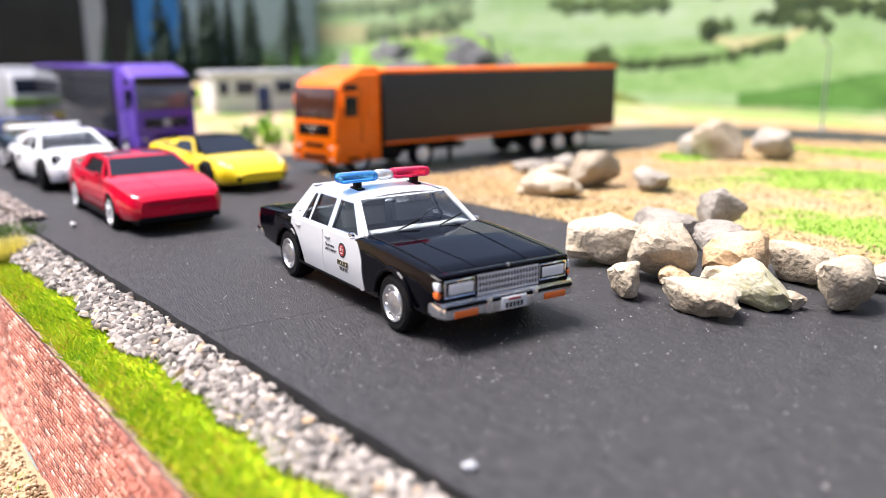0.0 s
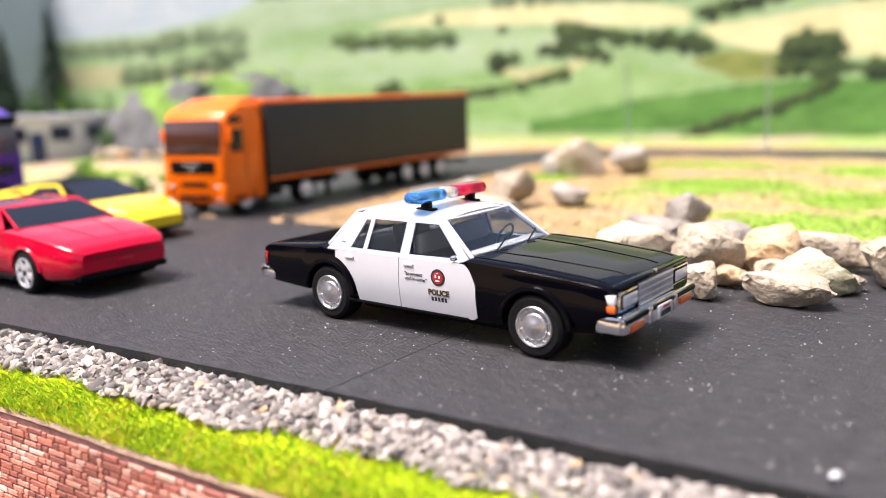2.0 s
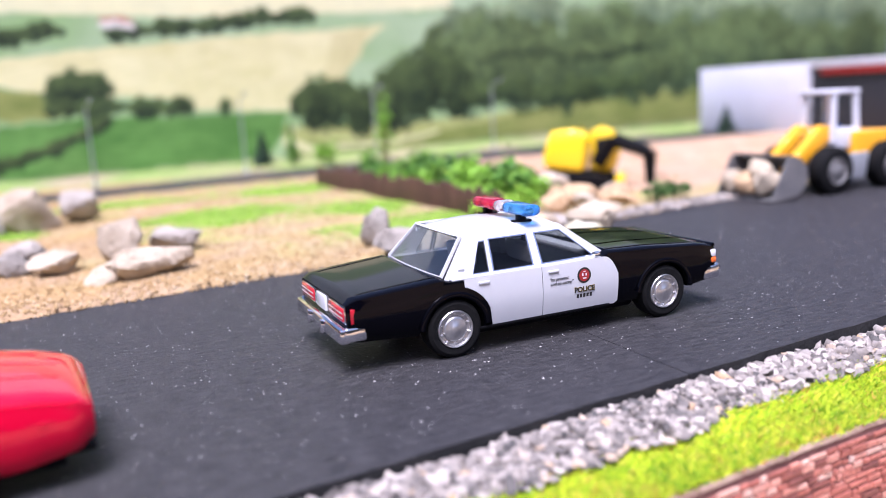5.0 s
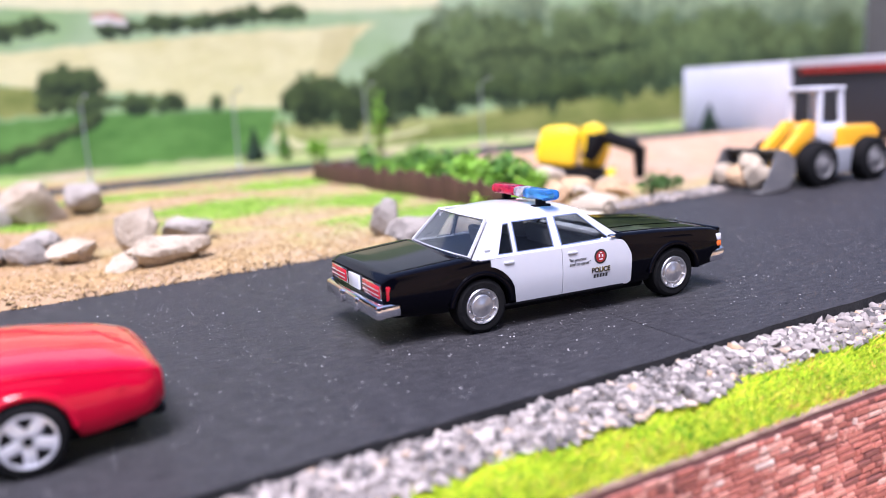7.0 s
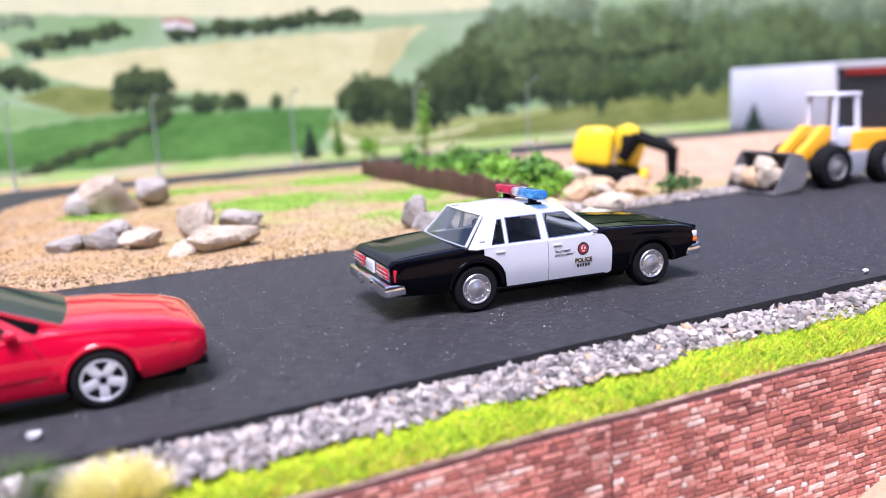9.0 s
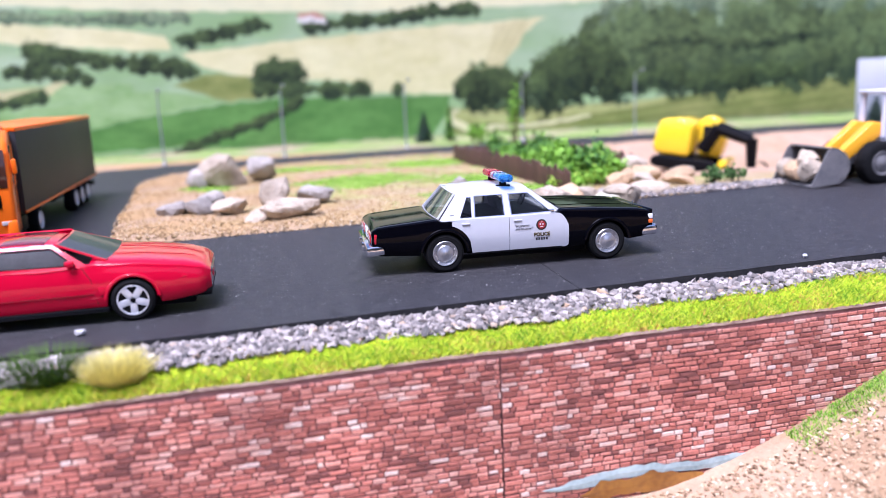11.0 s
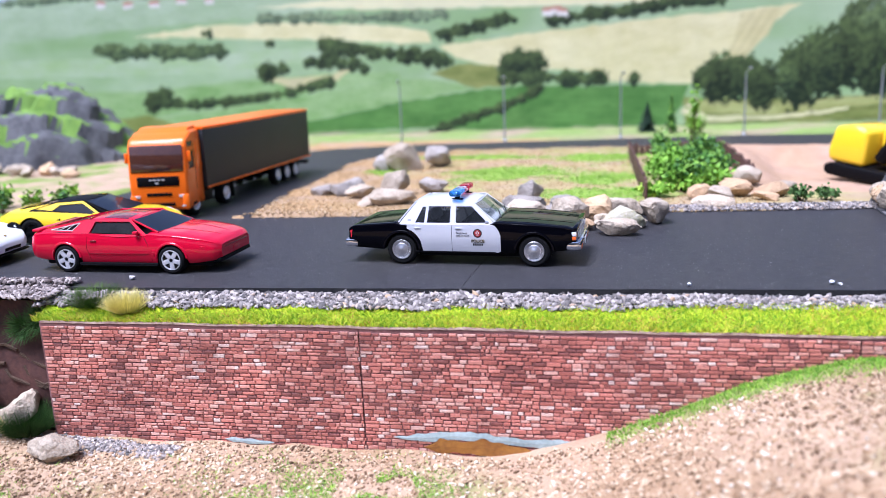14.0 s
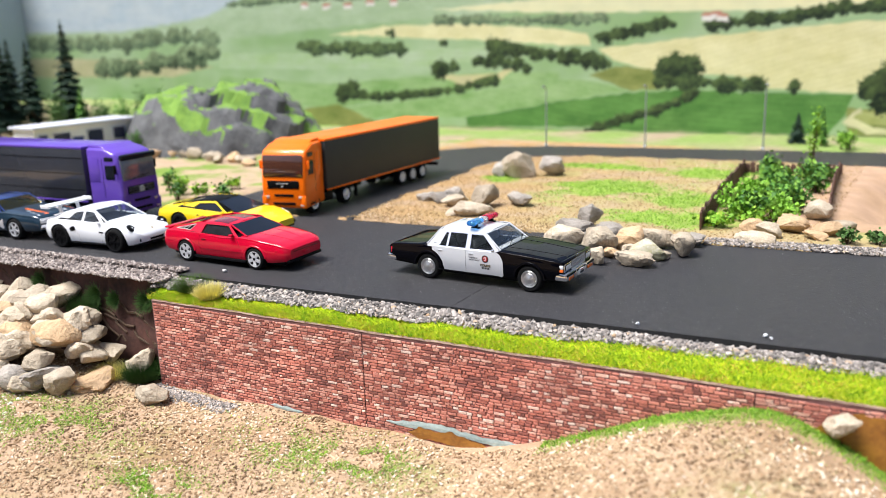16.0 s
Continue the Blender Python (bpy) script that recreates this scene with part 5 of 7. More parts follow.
for sg in (-1, 1):
    rows = []
    for i in range(9):
        x = -8.6 + 9.4 * i / 8
        drop = 0.7 * ((x + 5.8) / 8.8) ** 2
        rows.append([(x, sg * 10.2 * math.sin(radians(a)), 18.6 - 0.9 + 1.6 * math.cos(radians(a)) ** 0.55 - drop + 0.06) for a in (8, 20, 32, 44, 56, 64)])
    bm = sheet(rows)
    bmesh.ops.recalc_face_normals(bm, faces=bm.faces)
    part("roof_panel", bm, DARK_RED, red, "dark red T-top panel")
four_wheels(red, RS, 4.4, 3.55, SILVER, 14.7, 5, PLASTIC_BLACK, 0.44)

# the yellow supercar
yellow = thing("supercar", -171.5, 34, 0, 7, "yellow toy supercar with black roof and windows", "toy car", "line of toy cars")
YS = Shape(-36.5, 36.5,
           [(-36.5, 12.6), (-33, 14.6), (-20, 15.6), (0, 14.6), (20, 15.0), (31, 13.4), (36.5, 8.5)],
           [(-36.5, 11.4), (-30, 13.0), (-16, 13.2), (6, 11.8), (22, 11.6), (32, 9.2), (36.5, 7.0)],
           [(-36.5, 12.4), (-32, 14.6), (-20, 15.2), (-8, 14.2), (8, 13.2), (14, 12.8), (26, 11.6), (33, 9.6), (36.5, 7.4)],
           [(-36.5, 5.4), (-30, 4.0), (0, 3.0), (30, 3.4), (36.5, 4.2)],
           (-20.5, 20.5), 5.5, 6.2, 2.6, 0.92, 0.95)
part("body", loft(YS, 0.8, (-22, 10)), [YELLOW_PAINT, PLASTIC_BLACK], yellow, "gloss yellow body", 30)
part("underbody", boxed(0, 0, 4.8, 66, 22, 3.6, 1.0), PLASTIC_BLACK, yellow)
cabin(yellow, YS, [(-28, 13.0), (-27.2, 14.6), (-11.6, 17.1), (0.5, 17.6), (11.5, 11.6), (0, 11.4)], [[(-13.5, 13.4), (8.6, 12.4), (0.4, 16.7), (-9.5, 16.2)]],
      PLASTIC_BLACK, 13.2, 9.2, 12.0, 17.6, (15.5, 12.7, 1.5, 17.6), (-27, 14.6, -11.5, 17.0), (-12, 1.2), None, DARK_GLASS, 0.7, YELLOW_PAINT, None, (), None)
for sg in (-1, 1):
    bm = bmesh.new()
    for a, b in zip(((12.0, 13.0), (1.0, 17.75), (-11, 17.2)), ((1.0, 17.75), (-11, 17.2), (-24, 13.9))):
        rod(bm, *((x, sg * (13.2 - 4.0 * (z - 12) / 5.6 + 0.1), z) for x, z in (a, b)), 0.2, 5)
    part("roof_line", bm, PLASTIC_BLACK, yellow, "thin black roof line")
    part("headlight", boxed(29.5, sg * 10.8, 9.9, 6.5, 1.4, 0.8, 0.3, (0, 14, -sg * 22)), LAMP_WHITE, yellow)
    part("side_intake", boxed(-9.5, sg * 14.4, 9.2, 5, 0.7, 2.6, 0.3, (0, -18, 0)), PLASTIC_BLACK, yellow)
    part("mirror", boxed(8.6, sg * 14.6, 12.8, 1.9, 1.6, 1.1, 0.4), YELLOW_PAINT, yellow)
    part("bumper_intake", boxed(35.4, sg * 6.6, 5.6, 1.4, 6.0, 1.7, 0.3, (0, 0, -sg * 14)), PLASTIC_BLACK, yellow)
part("splitter", boxed(34.6, 0, 3.7, 4.5, 17, 0.8, 0.3), PLASTIC_BLACK, yellow)
four_wheels(yellow, YS, 4.8, 3.8, PLASTIC_BLACK, 15.2, 5)

# the white rear-engined car with its wing
white = thing("racing_coupe", -206.5, -14.5, 0, 7, "white toy racing coupe with tall rear wing and black wheels", "toy car", "line of toy cars")
WS = Shape(-31, 31.5,
           [(-31, 12.0), (-27, 15.0), (-16, 15.8), (-2, 14.4), (18, 14.9), (25, 13.9), (29, 12.0), (30.8, 9.8), (31.5, 7.0)],
           [(-31, 10.4), (-27, 12.8), (-14, 13.4), (6, 12.8), (18, 12.9), (26, 11.2), (30.2, 8.8), (31.5, 7.0)],
           [(-31, 11.4), (-28, 14.2), (-20, 16.2), (-10, 15.8), (8, 14.2), (14, 13.7), (22, 12.9), (27, 11.4), (30.2, 9.4), (31.5, 7.3)],
           [(-31, 5.6), (-26, 4.2), (0, 3.2), (26, 3.6), (31.5, 4.8)],
           (-18, 18), 5.8, 6.5, 2.5, 0.93, 0.95)
part("body", loft(WS, 0.8, (-20, 9)), [RACE_WHITE, PLASTIC_BLACK], white, "white body", 40)
part("underbody", boxed(0, 0, 4.8, 56, 22, 3.6, 1.0), PLASTIC_BLACK, white)
cabin(white, WS, [(-24, 13.4), (-19, 16.4), (-13, 18.6), (-6, 19.8), (0.5, 20.0), (4.5, 18.4), (11.5, 13.2), (0, 12.6)], [[(-14.0, 14.4), (-4.2, 14.1), (-4.2, 18.6), (-9.5, 18.0)], [(-3.0, 14.1), (8.4, 13.8), (2.6, 18.4), (-3.0, 18.7)]],
      RACE_WHITE, 13.6, 9.6, 12.8, 20.0, (13.6, 13.7, 1.6, 19.8), (-24, 15.6, -9.5, 19.2), (-10, 1.6), None, GLASS, 0.7, None, GLASS, ((-5, -5.2), (-5, 5.2)), 4.0)
for sg in (-1, 1):
    hl = part("headlight", lathe(bmesh.new(), [(0.01, 0.9), (1.6, 0.75), (2.2, 0.2), (2.3, 0.0)], 22, "z"), LAMP_WHITE, white)
    hl.matrix_basis = pose(25.6 * SCALE, sg * 10.4 * SCALE, 11.3 * SCALE, sg * 12, 42, 0)
    rg = part("headlight_ring", lathe(bmesh.new(), [(1.7, 0.85), (2.5, 0.6), (2.7, 0.0), (1.7, 0.0)], 22, "z"), PLASTIC_BLACK, white)
    rg.matrix_basis = hl.matrix_basis.copy()
    part("wing_post", boxed(-26, sg * 5.5, 17.2, 2.2, 0.7, 5.2, 0.2, (0, -14, 0)), RACE_WHITE, white)
    part("wing_plate", boxed(-27.5, sg * 13.6, 20.0, 6.0, 0.6, 2.0, 0.2), RACE_WHITE, white)
    part("bumper_intake", boxed(29.2, sg * 8.6, 6.0, 1.6, 4.0, 1.7, 0.3, (0, 0, -sg * 24)), PLASTIC_BLACK, white)
    part("mirror", boxed(8.0, sg * 14.2, 14.0, 1.8, 1.6, 1.2, 0.4), RACE_WHITE, white)
    part("sill", boxed(0, sg * 14.0, 3.4, 26, 1.2, 0.8, 0.3), PLASTIC_BLACK, white)
for sg in (-1, 1):
    part("fender_vent", boxed(9.8, sg * 14.55, 9.4, 3.2, 0.4, 0.8, 0.2), PLASTIC_BLACK, white)
    part("side_intake", boxed(-9.0, sg * 14.95, 10.2, 3.6, 0.5, 2.2, 0.4, (0, -20, 0)), PLASTIC_BLACK, white)
    bm = bmesh.new()
    for pts in (((-5.0, 13.0), (-5.6, 8.0), (-4.6, 4.4)), ((9.4, 12.8), (10.2, 9.0), (9.6, 4.4))):
        for (xa, za), (xb, zb) in zip(pts, pts[1:]):
            rod(bm, (xa, sg * (WS.side(xa, za) + 0.02), za), (xb, sg * (WS.side(xb, zb) + 0.02), zb), 0.1, 5)
    part("door_seam", bm, GREY_PLASTIC, white)
part("front_intake", boxed(31.0, 0, 5.6, 1.2, 9.5, 1.4, 0.3), PLASTIC_BLACK, white)
part("hood_badge", boxed(29.0, 0, 10.3, 0.9, 1.1, 0.3, 0.1, (0, 40, 0)), GOLD, white)
part("rear_wing", boxed(-27.8, 0, 20.0, 5.2, 27, 1.0, 0.4, (0, 8, 0)), RACE_WHITE, white)
part("splitter", boxed(29.4, 0, 3.8, 4.5, 19, 0.8, 0.3), PLASTIC_BLACK, white)
four_wheels(white, WS, 4.8, 4.0, PLASTIC_BLACK, 15.3, 5)

# the dark muscle car at the tail of the line
muscle = thing("muscle_car", -284, -18.5, 0, 6, "dark blue toy muscle car with silver flames and orange stripe", "toy car", "line of toy cars")
MS = Shape(-38, 38,
           [(-38, 13.0), (-30, 14.6), (20, 14.8), (34, 14.0), (38, 13.2)],
           [(-38, 12.0), (-30, 13.2), (9, 13.4), (34, 12.4), (38, 10.8)],
           [(-38, 12.4), (-34, 14.4), (-22, 14.8), (8, 14.0), (12, 15.2), (34, 14.0), (37, 13.0), (38, 11.2)],
           [(-38, 5.6), (-14, 4.2), (14, 4.2), (38, 5.4)], (-21, 20), 5.6, 6.3, 4.0, 0.95, 0.95)
part("body", loft(MS, 0.8, (-24, 9.5)), [paint("dark_teal_paint", (0.012, 0.03, 0.05), 0.3), PLASTIC_BLACK], muscle, "dark blue body", 30)
part("underbody", boxed(0, 0, 5.0, 68, 22, 4, 1.0), PLASTIC_BLACK, muscle)
cabin(muscle, MS, [(-27, 13.6), (-26.3, 14.9), (-12.4, 19.6), (2.4, 19.8), (10.5, 13.8), (0, 13.4)], [[(-12, 14.2), (8.4, 14.2), (2.0, 18.6), (-9, 18.6)]],
      BLUE_PAINT, 13.6, 10.6, 13.6, 19.8, (11.5, 14.9, 2.6, 19.7), (-26, 14.9, -12.5, 19.5), (-12.5, 2.6), None, glass("amber_window", (0.9, 0.75, 0.15)), 0.7, None, None, (), None)
for k, (y, ln, m) in enumerate(((-9, 13, SILVER), (-5.4, 18, LAMP_ORANGE), (-1.8, 21, SILVER), (1.8, 21, LAMP_ORANGE), (5.4, 18, SILVER), (9, 13, LAMP_ORANGE))):
    crease(muscle, "flame", MS, [(36.0, y * 1.1), (36.0 - ln * 0.6, y), (36.0 - ln, y * 0.8)], 1.1, m, 0.7)
part("front_bumper", boxed(38.2, 0, 7.4, 1.8, 26, 2.6, 0.6), CHROME, muscle, "chrome bumper")
part("grille", boxed(37.8, 0, 10.4, 1.0, 25, 2.6, 0.3), SILVER, muscle)
for sg in (-1, 1):
    part("headlight", boxed(38.1, sg * 10.6, 10.4, 0.8, 3.0, 2.0, 0.4), LAMP_WHITE, muscle)
    part("flame", side_panel(MS, -8, 12, lambda x: MS.low(x, 0.6) + 2 + 0.8 * math.sin(x), lambda x: max(MS.low(x, 0.6) + 1.4, 10.6 + 1.2 * math.sin(x * 0.55)), 0.14, sg, 40, 3), SILVER, muscle, "silver flame print")
four_wheels(muscle, MS, 4.8, 3.8, SILVER, 15.0, 5)


# ---- trucks ----
# the blue-grey paints a sky reflection into the purple truck's windscreen
SKY_GLASS = mat("painted_sky_cab_window", (0.07, 0.08, 0.12), (0.16, 0.17, 0.22), rough=0.12, coat=0.6, scale=90)
TRAILER_SIDE = mat("glossy_dark_trailer_side", (0.03, 0.032, 0.04), (0.045, 0.048, 0.058), rough=0.25, coat=0.9, scale=40)
CAB_GLASS = mat("brown_cab_window", (0.05, 0.018, 0.012), (0.09, 0.035, 0.02), rough=0.1, coat=0.8, scale=120)
LAMP_DIM = mat("dim_lamp", (0.62, 0.50, 0.44), rough=0.25, coat=0.5, scale=300)


def profile_body(profile, width, bevel):
    bm = bmesh.new()
    f = bm.faces.new([bm.verts.new((x, -width / 2, z)) for x, z in profile])
    r = bmesh.ops.extrude_face_region(bm, geom=[f])
    bmesh.ops.translate(bm, vec=(0, width, 0), verts=[g for g in r["geom"] if isinstance(g, bmesh.types.BMVert)])
    bmesh.ops.recalc_face_normals(bm, faces=bm.faces)
    bmesh.ops.bevel(bm, geom=bm.edges[:], offset=bevel, segments=3, affect="EDGES", profile=0.5)
    return bm


def truck(name, x, y, rz, label, colour_mat, roof_mat, high, trailer_end, axles, visor, steer=0):
    """An articulated lorry, its bumper at the origin and its trailer behind it."""
    t = thing(name, x, y, 0, rz, label, "toy truck")
    cab = part("cab", profile_body([(0.3, 4.6), (-25, 4.6), (-25, high), (-12, high), (-3.5, high - 3.0), (-1.2, high - 6.5), (0.6, high - 19), (0.8, 16)], 27.8, 1.6), colour_mat, t, "", 35)
    part("fairing", profile_body([(-8, high - 1.5), (-25, high - 1.5), (-25, high + 1.9), (-16, high + 1.6)], 24, 0.7), colour_mat, cab)
    part("windscreen", boxed(-0.15, 0, high - 12.0, 0.9, 25, 12.6, 0.4, (0, -5.5, 0)), CAB_GLASS if not visor else SKY_GLASS, cab, "dark windscreen")
    for sg in (-1, 1):
        bm = bmesh.new()
        rod(bm, (0.7, sg * 2.0 - 4, high - 18.0), (0.6, sg * 2.0 + 5, high - 16.2), 0.25, 5)
        part("wiper", bm, PLASTIC_BLACK, cab)
        part("side_window", boxed(-7.5, sg * 13.9, high - 13.5, 7.0, 0.4, 8.0, 0.4), DARK_GLASS, cab)
        part("upper_window", boxed(-7.5, sg * 13.9, high - 6.0, 7.0, 0.4, 2.4, 0.3), DARK_GLASS, cab)
        part("door_seam", boxed(-13.0, sg * 13.85, high - 17, 0.3, 0.3, 22), PLASTIC_BLACK, cab)
        part("step", boxed(-8, sg * 13.7, 6.5, 6, 1.0, 1.2, 0.2), PLASTIC_BLACK, cab)
        part("headlight", boxed(0.5, sg * 10.9, 11.2, 1.0, 3.4, 1.5, 0.3), LAMP_DIM, cab, "headlight")
        part("bumper_corner", boxed(-0.2, sg * 12.4, 8.4, 3.0, 3.4, 7.4, 1.0), colour_mat, cab)
        part("fog_light", boxed(1.0, sg * 11.4, 6.6, 0.8, 2.2, 0.9, 0.2), LAMP_DIM, cab)
        part("pillar_fin", boxed(-2.6, sg * 13.7, high - 13, 1.6, 0.9, 12, 0.3, (0, -6, 0)), colour_mat, cab)
    part("grille", boxed(0.8, 0, 18.4, 0.8, 20, 4.6, 0.4), PLASTIC_BLACK, cab, "black grille")
    gm = bmesh.new()
    if visor:
        lathe(gm, [(1.1, 1.2), (1.6, 1.45), (1.9, 1.2), (1.1, 1.2)], 20, "x", (0, 0, 18.4))
        box(gm, 1.25, 0, 18.4, 0.2, 0.3, 2.8)
    else:
        for k in range(4):
            box(gm, 1.25, -3.4 + k * 2.0, 19.2, 0.2, 1.3, 0.6)
        box(gm, 1.25, -0.4, 17.6, 0.2, 1.4, 0.8)
    part("grille_mark", gm, SILVER, cab, "plain silver mark")
    for z in (16.9, 18.4, 19.9):
        part("grille_bar", boxed(1.15, 0, z, 0.3, 19, 0.25, 0.05), GREY_PLASTIC, cab) if visor else None
    for z, w in ((12.2, 12), (7.4, 14)):
        part("bumper_slot", boxed(0.6, 0, z, 0.8, w, 1.5, 0.3), PLASTIC_BLACK, cab)
    for sg in (-1, 1):
        part("mirror", boxed(-2.4, sg * 15.0, high - 11.5, 1.4, 1.6, 5.0, 0.5), PLASTIC_BLACK if visor else colour_mat, cab)
        part("sleeper_panel", boxed(-19.5, sg * 13.95, high - 12, 8.0, 0.4, 14, 0.2), colour_mat, cab)
    if visor:
        part("sun_visor", boxed(0.4, 0, high - 5.2, 2.6, 26, 3.2, 0.8, (0, 18, 0)), DARK_GLASS, cab, "dark sun visor")
    cab.matrix_basis = pose(-0.02, 0, 0) @ pose(0, 0, 0, 0, 0, steer) @ pose(0.02, 0, 0)
    part("chassis", boxed(-45, 0, 7.6, 62, 12, 3, 0.5), PLASTIC_BLACK, t)
    tr = part("trailer", boxed((-27.5 + trailer_end) / 2, 0, (11.5 + high) / 2, -27.5 - trailer_end, 29, high - 11.5, 0.4), TRAILER_SIDE if visor else CURTAIN, t, "black trailer box")
    part("trailer_roof", boxed((-27.5 + trailer_end) / 2, 0, high - 0.1, -27.5 - trailer_end + 0.6, 29.4, 1.6, 0.5), roof_mat, tr)
    for sg in (-1, 1):
        part("bottom_rail", boxed((-27.5 + trailer_end) / 2, sg * 14.5, 11.4, -27.5 - trailer_end, 0.5, 0.9, 0.1), roof_mat, tr)
        if visor:
            for z in (18.0, 27.5, 36.5):
                part("side_seam", boxed((-27.5 + trailer_end) / 2, sg * 14.52, z, -28.5 - trailer_end, 0.3, 0.4, 0.1), PLASTIC_BLACK, tr)
        part("support_leg", boxed(-66, sg * 8, 6.2, 1.8, 1.8, 11, 0.3), PLASTIC_BLACK, t)
        part("mudguard", boxed(-47, sg * 11.8, 11.0, 15, 5.0, 0.8, 0.3), PLASTIC_BLACK, t)
        for ax in (-15, -47, *axles):
            part("side_box", boxed(-31, sg * 10.5, 7.2, 9, 4.5, 5.5, 0.5), PLASTIC_BLACK, t) if ax == -15 else None
            wheel(t, ax, sg * 12.0, 5.6, 4.8, 3.4, SILVER, sg)
    part("axle_frame", boxed(sum(axles) / len(axles), 0, 7.4, 48, 14, 3.2, 0.5), PLASTIC_BLACK, t)
    part("underrun_bar", boxed(trailer_end + 2, 0, 7.5, 2.0, 27, 2.4, 0.4), PLASTIC_BLACK, t)
    return t


truck("articulated_truck", -170.6, 73.5, -87.5, "orange toy truck cab with black box trailer and orange roof", ORANGE_PAINT, ORANGE_PAINT, 41.0, -167, (-114, -128, -141.5), False, 12)
truck("articulated_truck", -240.5, 34.5, 5, "purple toy truck cab with dark box trailer", PURPLE_PAINT, PURPLE_PAINT, 42.5, -172, (-120, -133, -146), True)

# far van at the edge of the line
van = thing("delivery_truck", -425, 8, 0, 6, "white and green toy delivery truck with yellow bumper", "toy truck")
part("cab", profile_body([(0, 5), (-22, 5), (-22, 38), (-6, 38), (0, 24)], 29, 2.0), WHITE_PAINT, van)
part("windscreen", boxed(-2.6, 0, 30, 0.9, 25, 10, 0.4, (0, -23, 0)), DARK_GLASS, van)
part("band", boxed(-8, 0, 20, 17.5, 29.6, 5, 0.5), LEAF_LIME, van)
part("bumper", boxed(0.5, 0, 8.5, 2.5, 29.4, 6, 0.8), YELLOW_PAINT, van)
part("cargo_box", boxed(-62, 0, 24, 76, 29, 34, 1.0), WHITE_PAINT, van)
for ax in (-14, -60, -80):
    for sg in (-1, 1):
        wheel(van, ax, sg * 12, 5.5, 4.6, 3.3, SILVER, sg)

# ---- wheel loader ----
loader = thing("wheel_loader", 194, 110, 0, 181, "amber toy wheel loader with grey cab carrying stones", "toy loader")
part("rear_body", profile_body([(-4, 8), (-30, 8), (-31, 22), (-27, 25), (-4, 25)], 22, 1.2), LOADER_YELLOW, loader, "amber engine cover")
part("frame", boxed(-6, 0, 11, 42, 13, 6, 1.0), GREY_PLASTIC, loader, "grey frame")
for sg in (-1, 1):
    part("step_panel", profile_body([(4, 5), (-8, 5), (-10, 16), (6, 16)], 3, 0.4), GREY_PLASTIC, loader).location.y = sg * 12 * SCALE
CAB_PALE = mat("pale_grey_cab", (0.66, 0.66, 0.70), (0.56, 0.56, 0.60), rough=0.45, scale=90)
cabl = part("cab", boxed(-1, 0, 22, 17, 17, 9, 1.2), CAB_PALE, loader, "white cab")
for sx in (-8.5, 6.5):
    for sg in (-1, 1):
        bm = bmesh.new()
        rod(bm, (sx, sg * 8, 21), (sx * 0.86, sg * 7.4, 41.5), 1.5, 6)
        part("cab_post", bm, CAB_PALE, cabl)
part("cab_roof", boxed(-1, 0, 42, 18, 17.5, 1.8, 0.7), CAB_PALE, cabl)
for sg in (-1, 1):
    g = part("cab_window", boxed(-1, sg * 7.7, 31.5, 13, 0.3, 18), GLASS, cabl)
    g.visible_shadow = False
part("cab_seat", boxed(-3, 0, 25, 4, 6, 7, 1), BLUE_PAINT, cabl)
for sg in (-1, 1):
    bm = profile_body([(8, 21), (3, 27), (12, 28.5), (25, 18), (35, 9), (31, 6.5), (18, 15)], 4.2, 0.5)
    part("lift_arm", bm, LOADER_YELLOW, loader, "amber lift arm").location.y = sg * 5.5 * SCALE
part("arm_link", boxed(17, 0, 19, 12, 3, 3, 0.6, (0, 42, 0)), PLASTIC_BLACK, loader)
rows = [[(34 - 9.5 * math.cos(radians(a)), y, 11 + 9.5 * math.sin(radians(a))) for y in (-17, -6, 6, 17)] for a in range(-60, 91, 15)]
rows.insert(0, [(43, y, 1.2) for y in (-17, -6, 6, 17)])
bm = sheet(rows)
bmesh.ops.recalc_face_normals(bm, faces=bm.faces)
bmesh.ops.solidify(bm, geom=bm.faces[:], thickness=0.9)
BUCKET = mat("scuffed_dark_steel", (0.10, 0.10, 0.105), (0.2, 0.19, 0.18), rough=0.5, scale=150)
bucket = part("bucket", bm, BUCKET, loader, "dark grey bucket")
bucket.matrix_basis = pose(0.0055, 0, 0) @ Matrix.Diagonal((1.0, 0.92, 0.86, 1.0))
for sg in (-1, 1):
    bm = plate([(43, 1.4), (30, 2.4), (25, 8), (25, 15), (30, 20), (35, 20)], [], lambda u, v, sg=sg: (u, sg * 17, v), 0.8)
    part("bucket_side", bm, BUCKET, bucket)
for ax in (13, -21):
    for sg in (-1, 1):
        wheel(loader, ax, sg * 13.0, 9.8, 8.0, 5.6, BUCKET, sg, 0, 0.5)

# ---- excavator ----
loader.scale = (0.91, 0.91, 0.91)
digger = thing("excavator", 179, 264, -10.2, -42, "yellow toy excavator with black folded arm", "toy excavator")
for sg in (-1, 1):
    bm = profile_body([(-17, 1.5), (-14, 0), (14, 0), (17, 1.5), (17, 5), (14, 6.5), (-14, 6.5), (-17, 5)], 6, 0.6)
    part("track", bm, PLASTIC_BLACK, digger, "black crawler track").location.y = sg * 10 * SCALE
part("undercarriage", boxed(0, 0, 5, 16, 16, 4, 0.6), PLASTIC_BLACK, digger)
part("rear_house", profile_body([(3, 7), (-16, 7), (-17.5, 12), (-15, 25), (-4, 27), (3, 25)], 24, 2.4), DIGGER, digger, "yellow engine house")
part("cab", profile_body([(16, 7.5), (4, 7.5), (3, 26), (8, 29), (14, 27), (18, 17)], 11, 1.5), DIGGER, digger, "yellow cab").location.y = 5 * SCALE
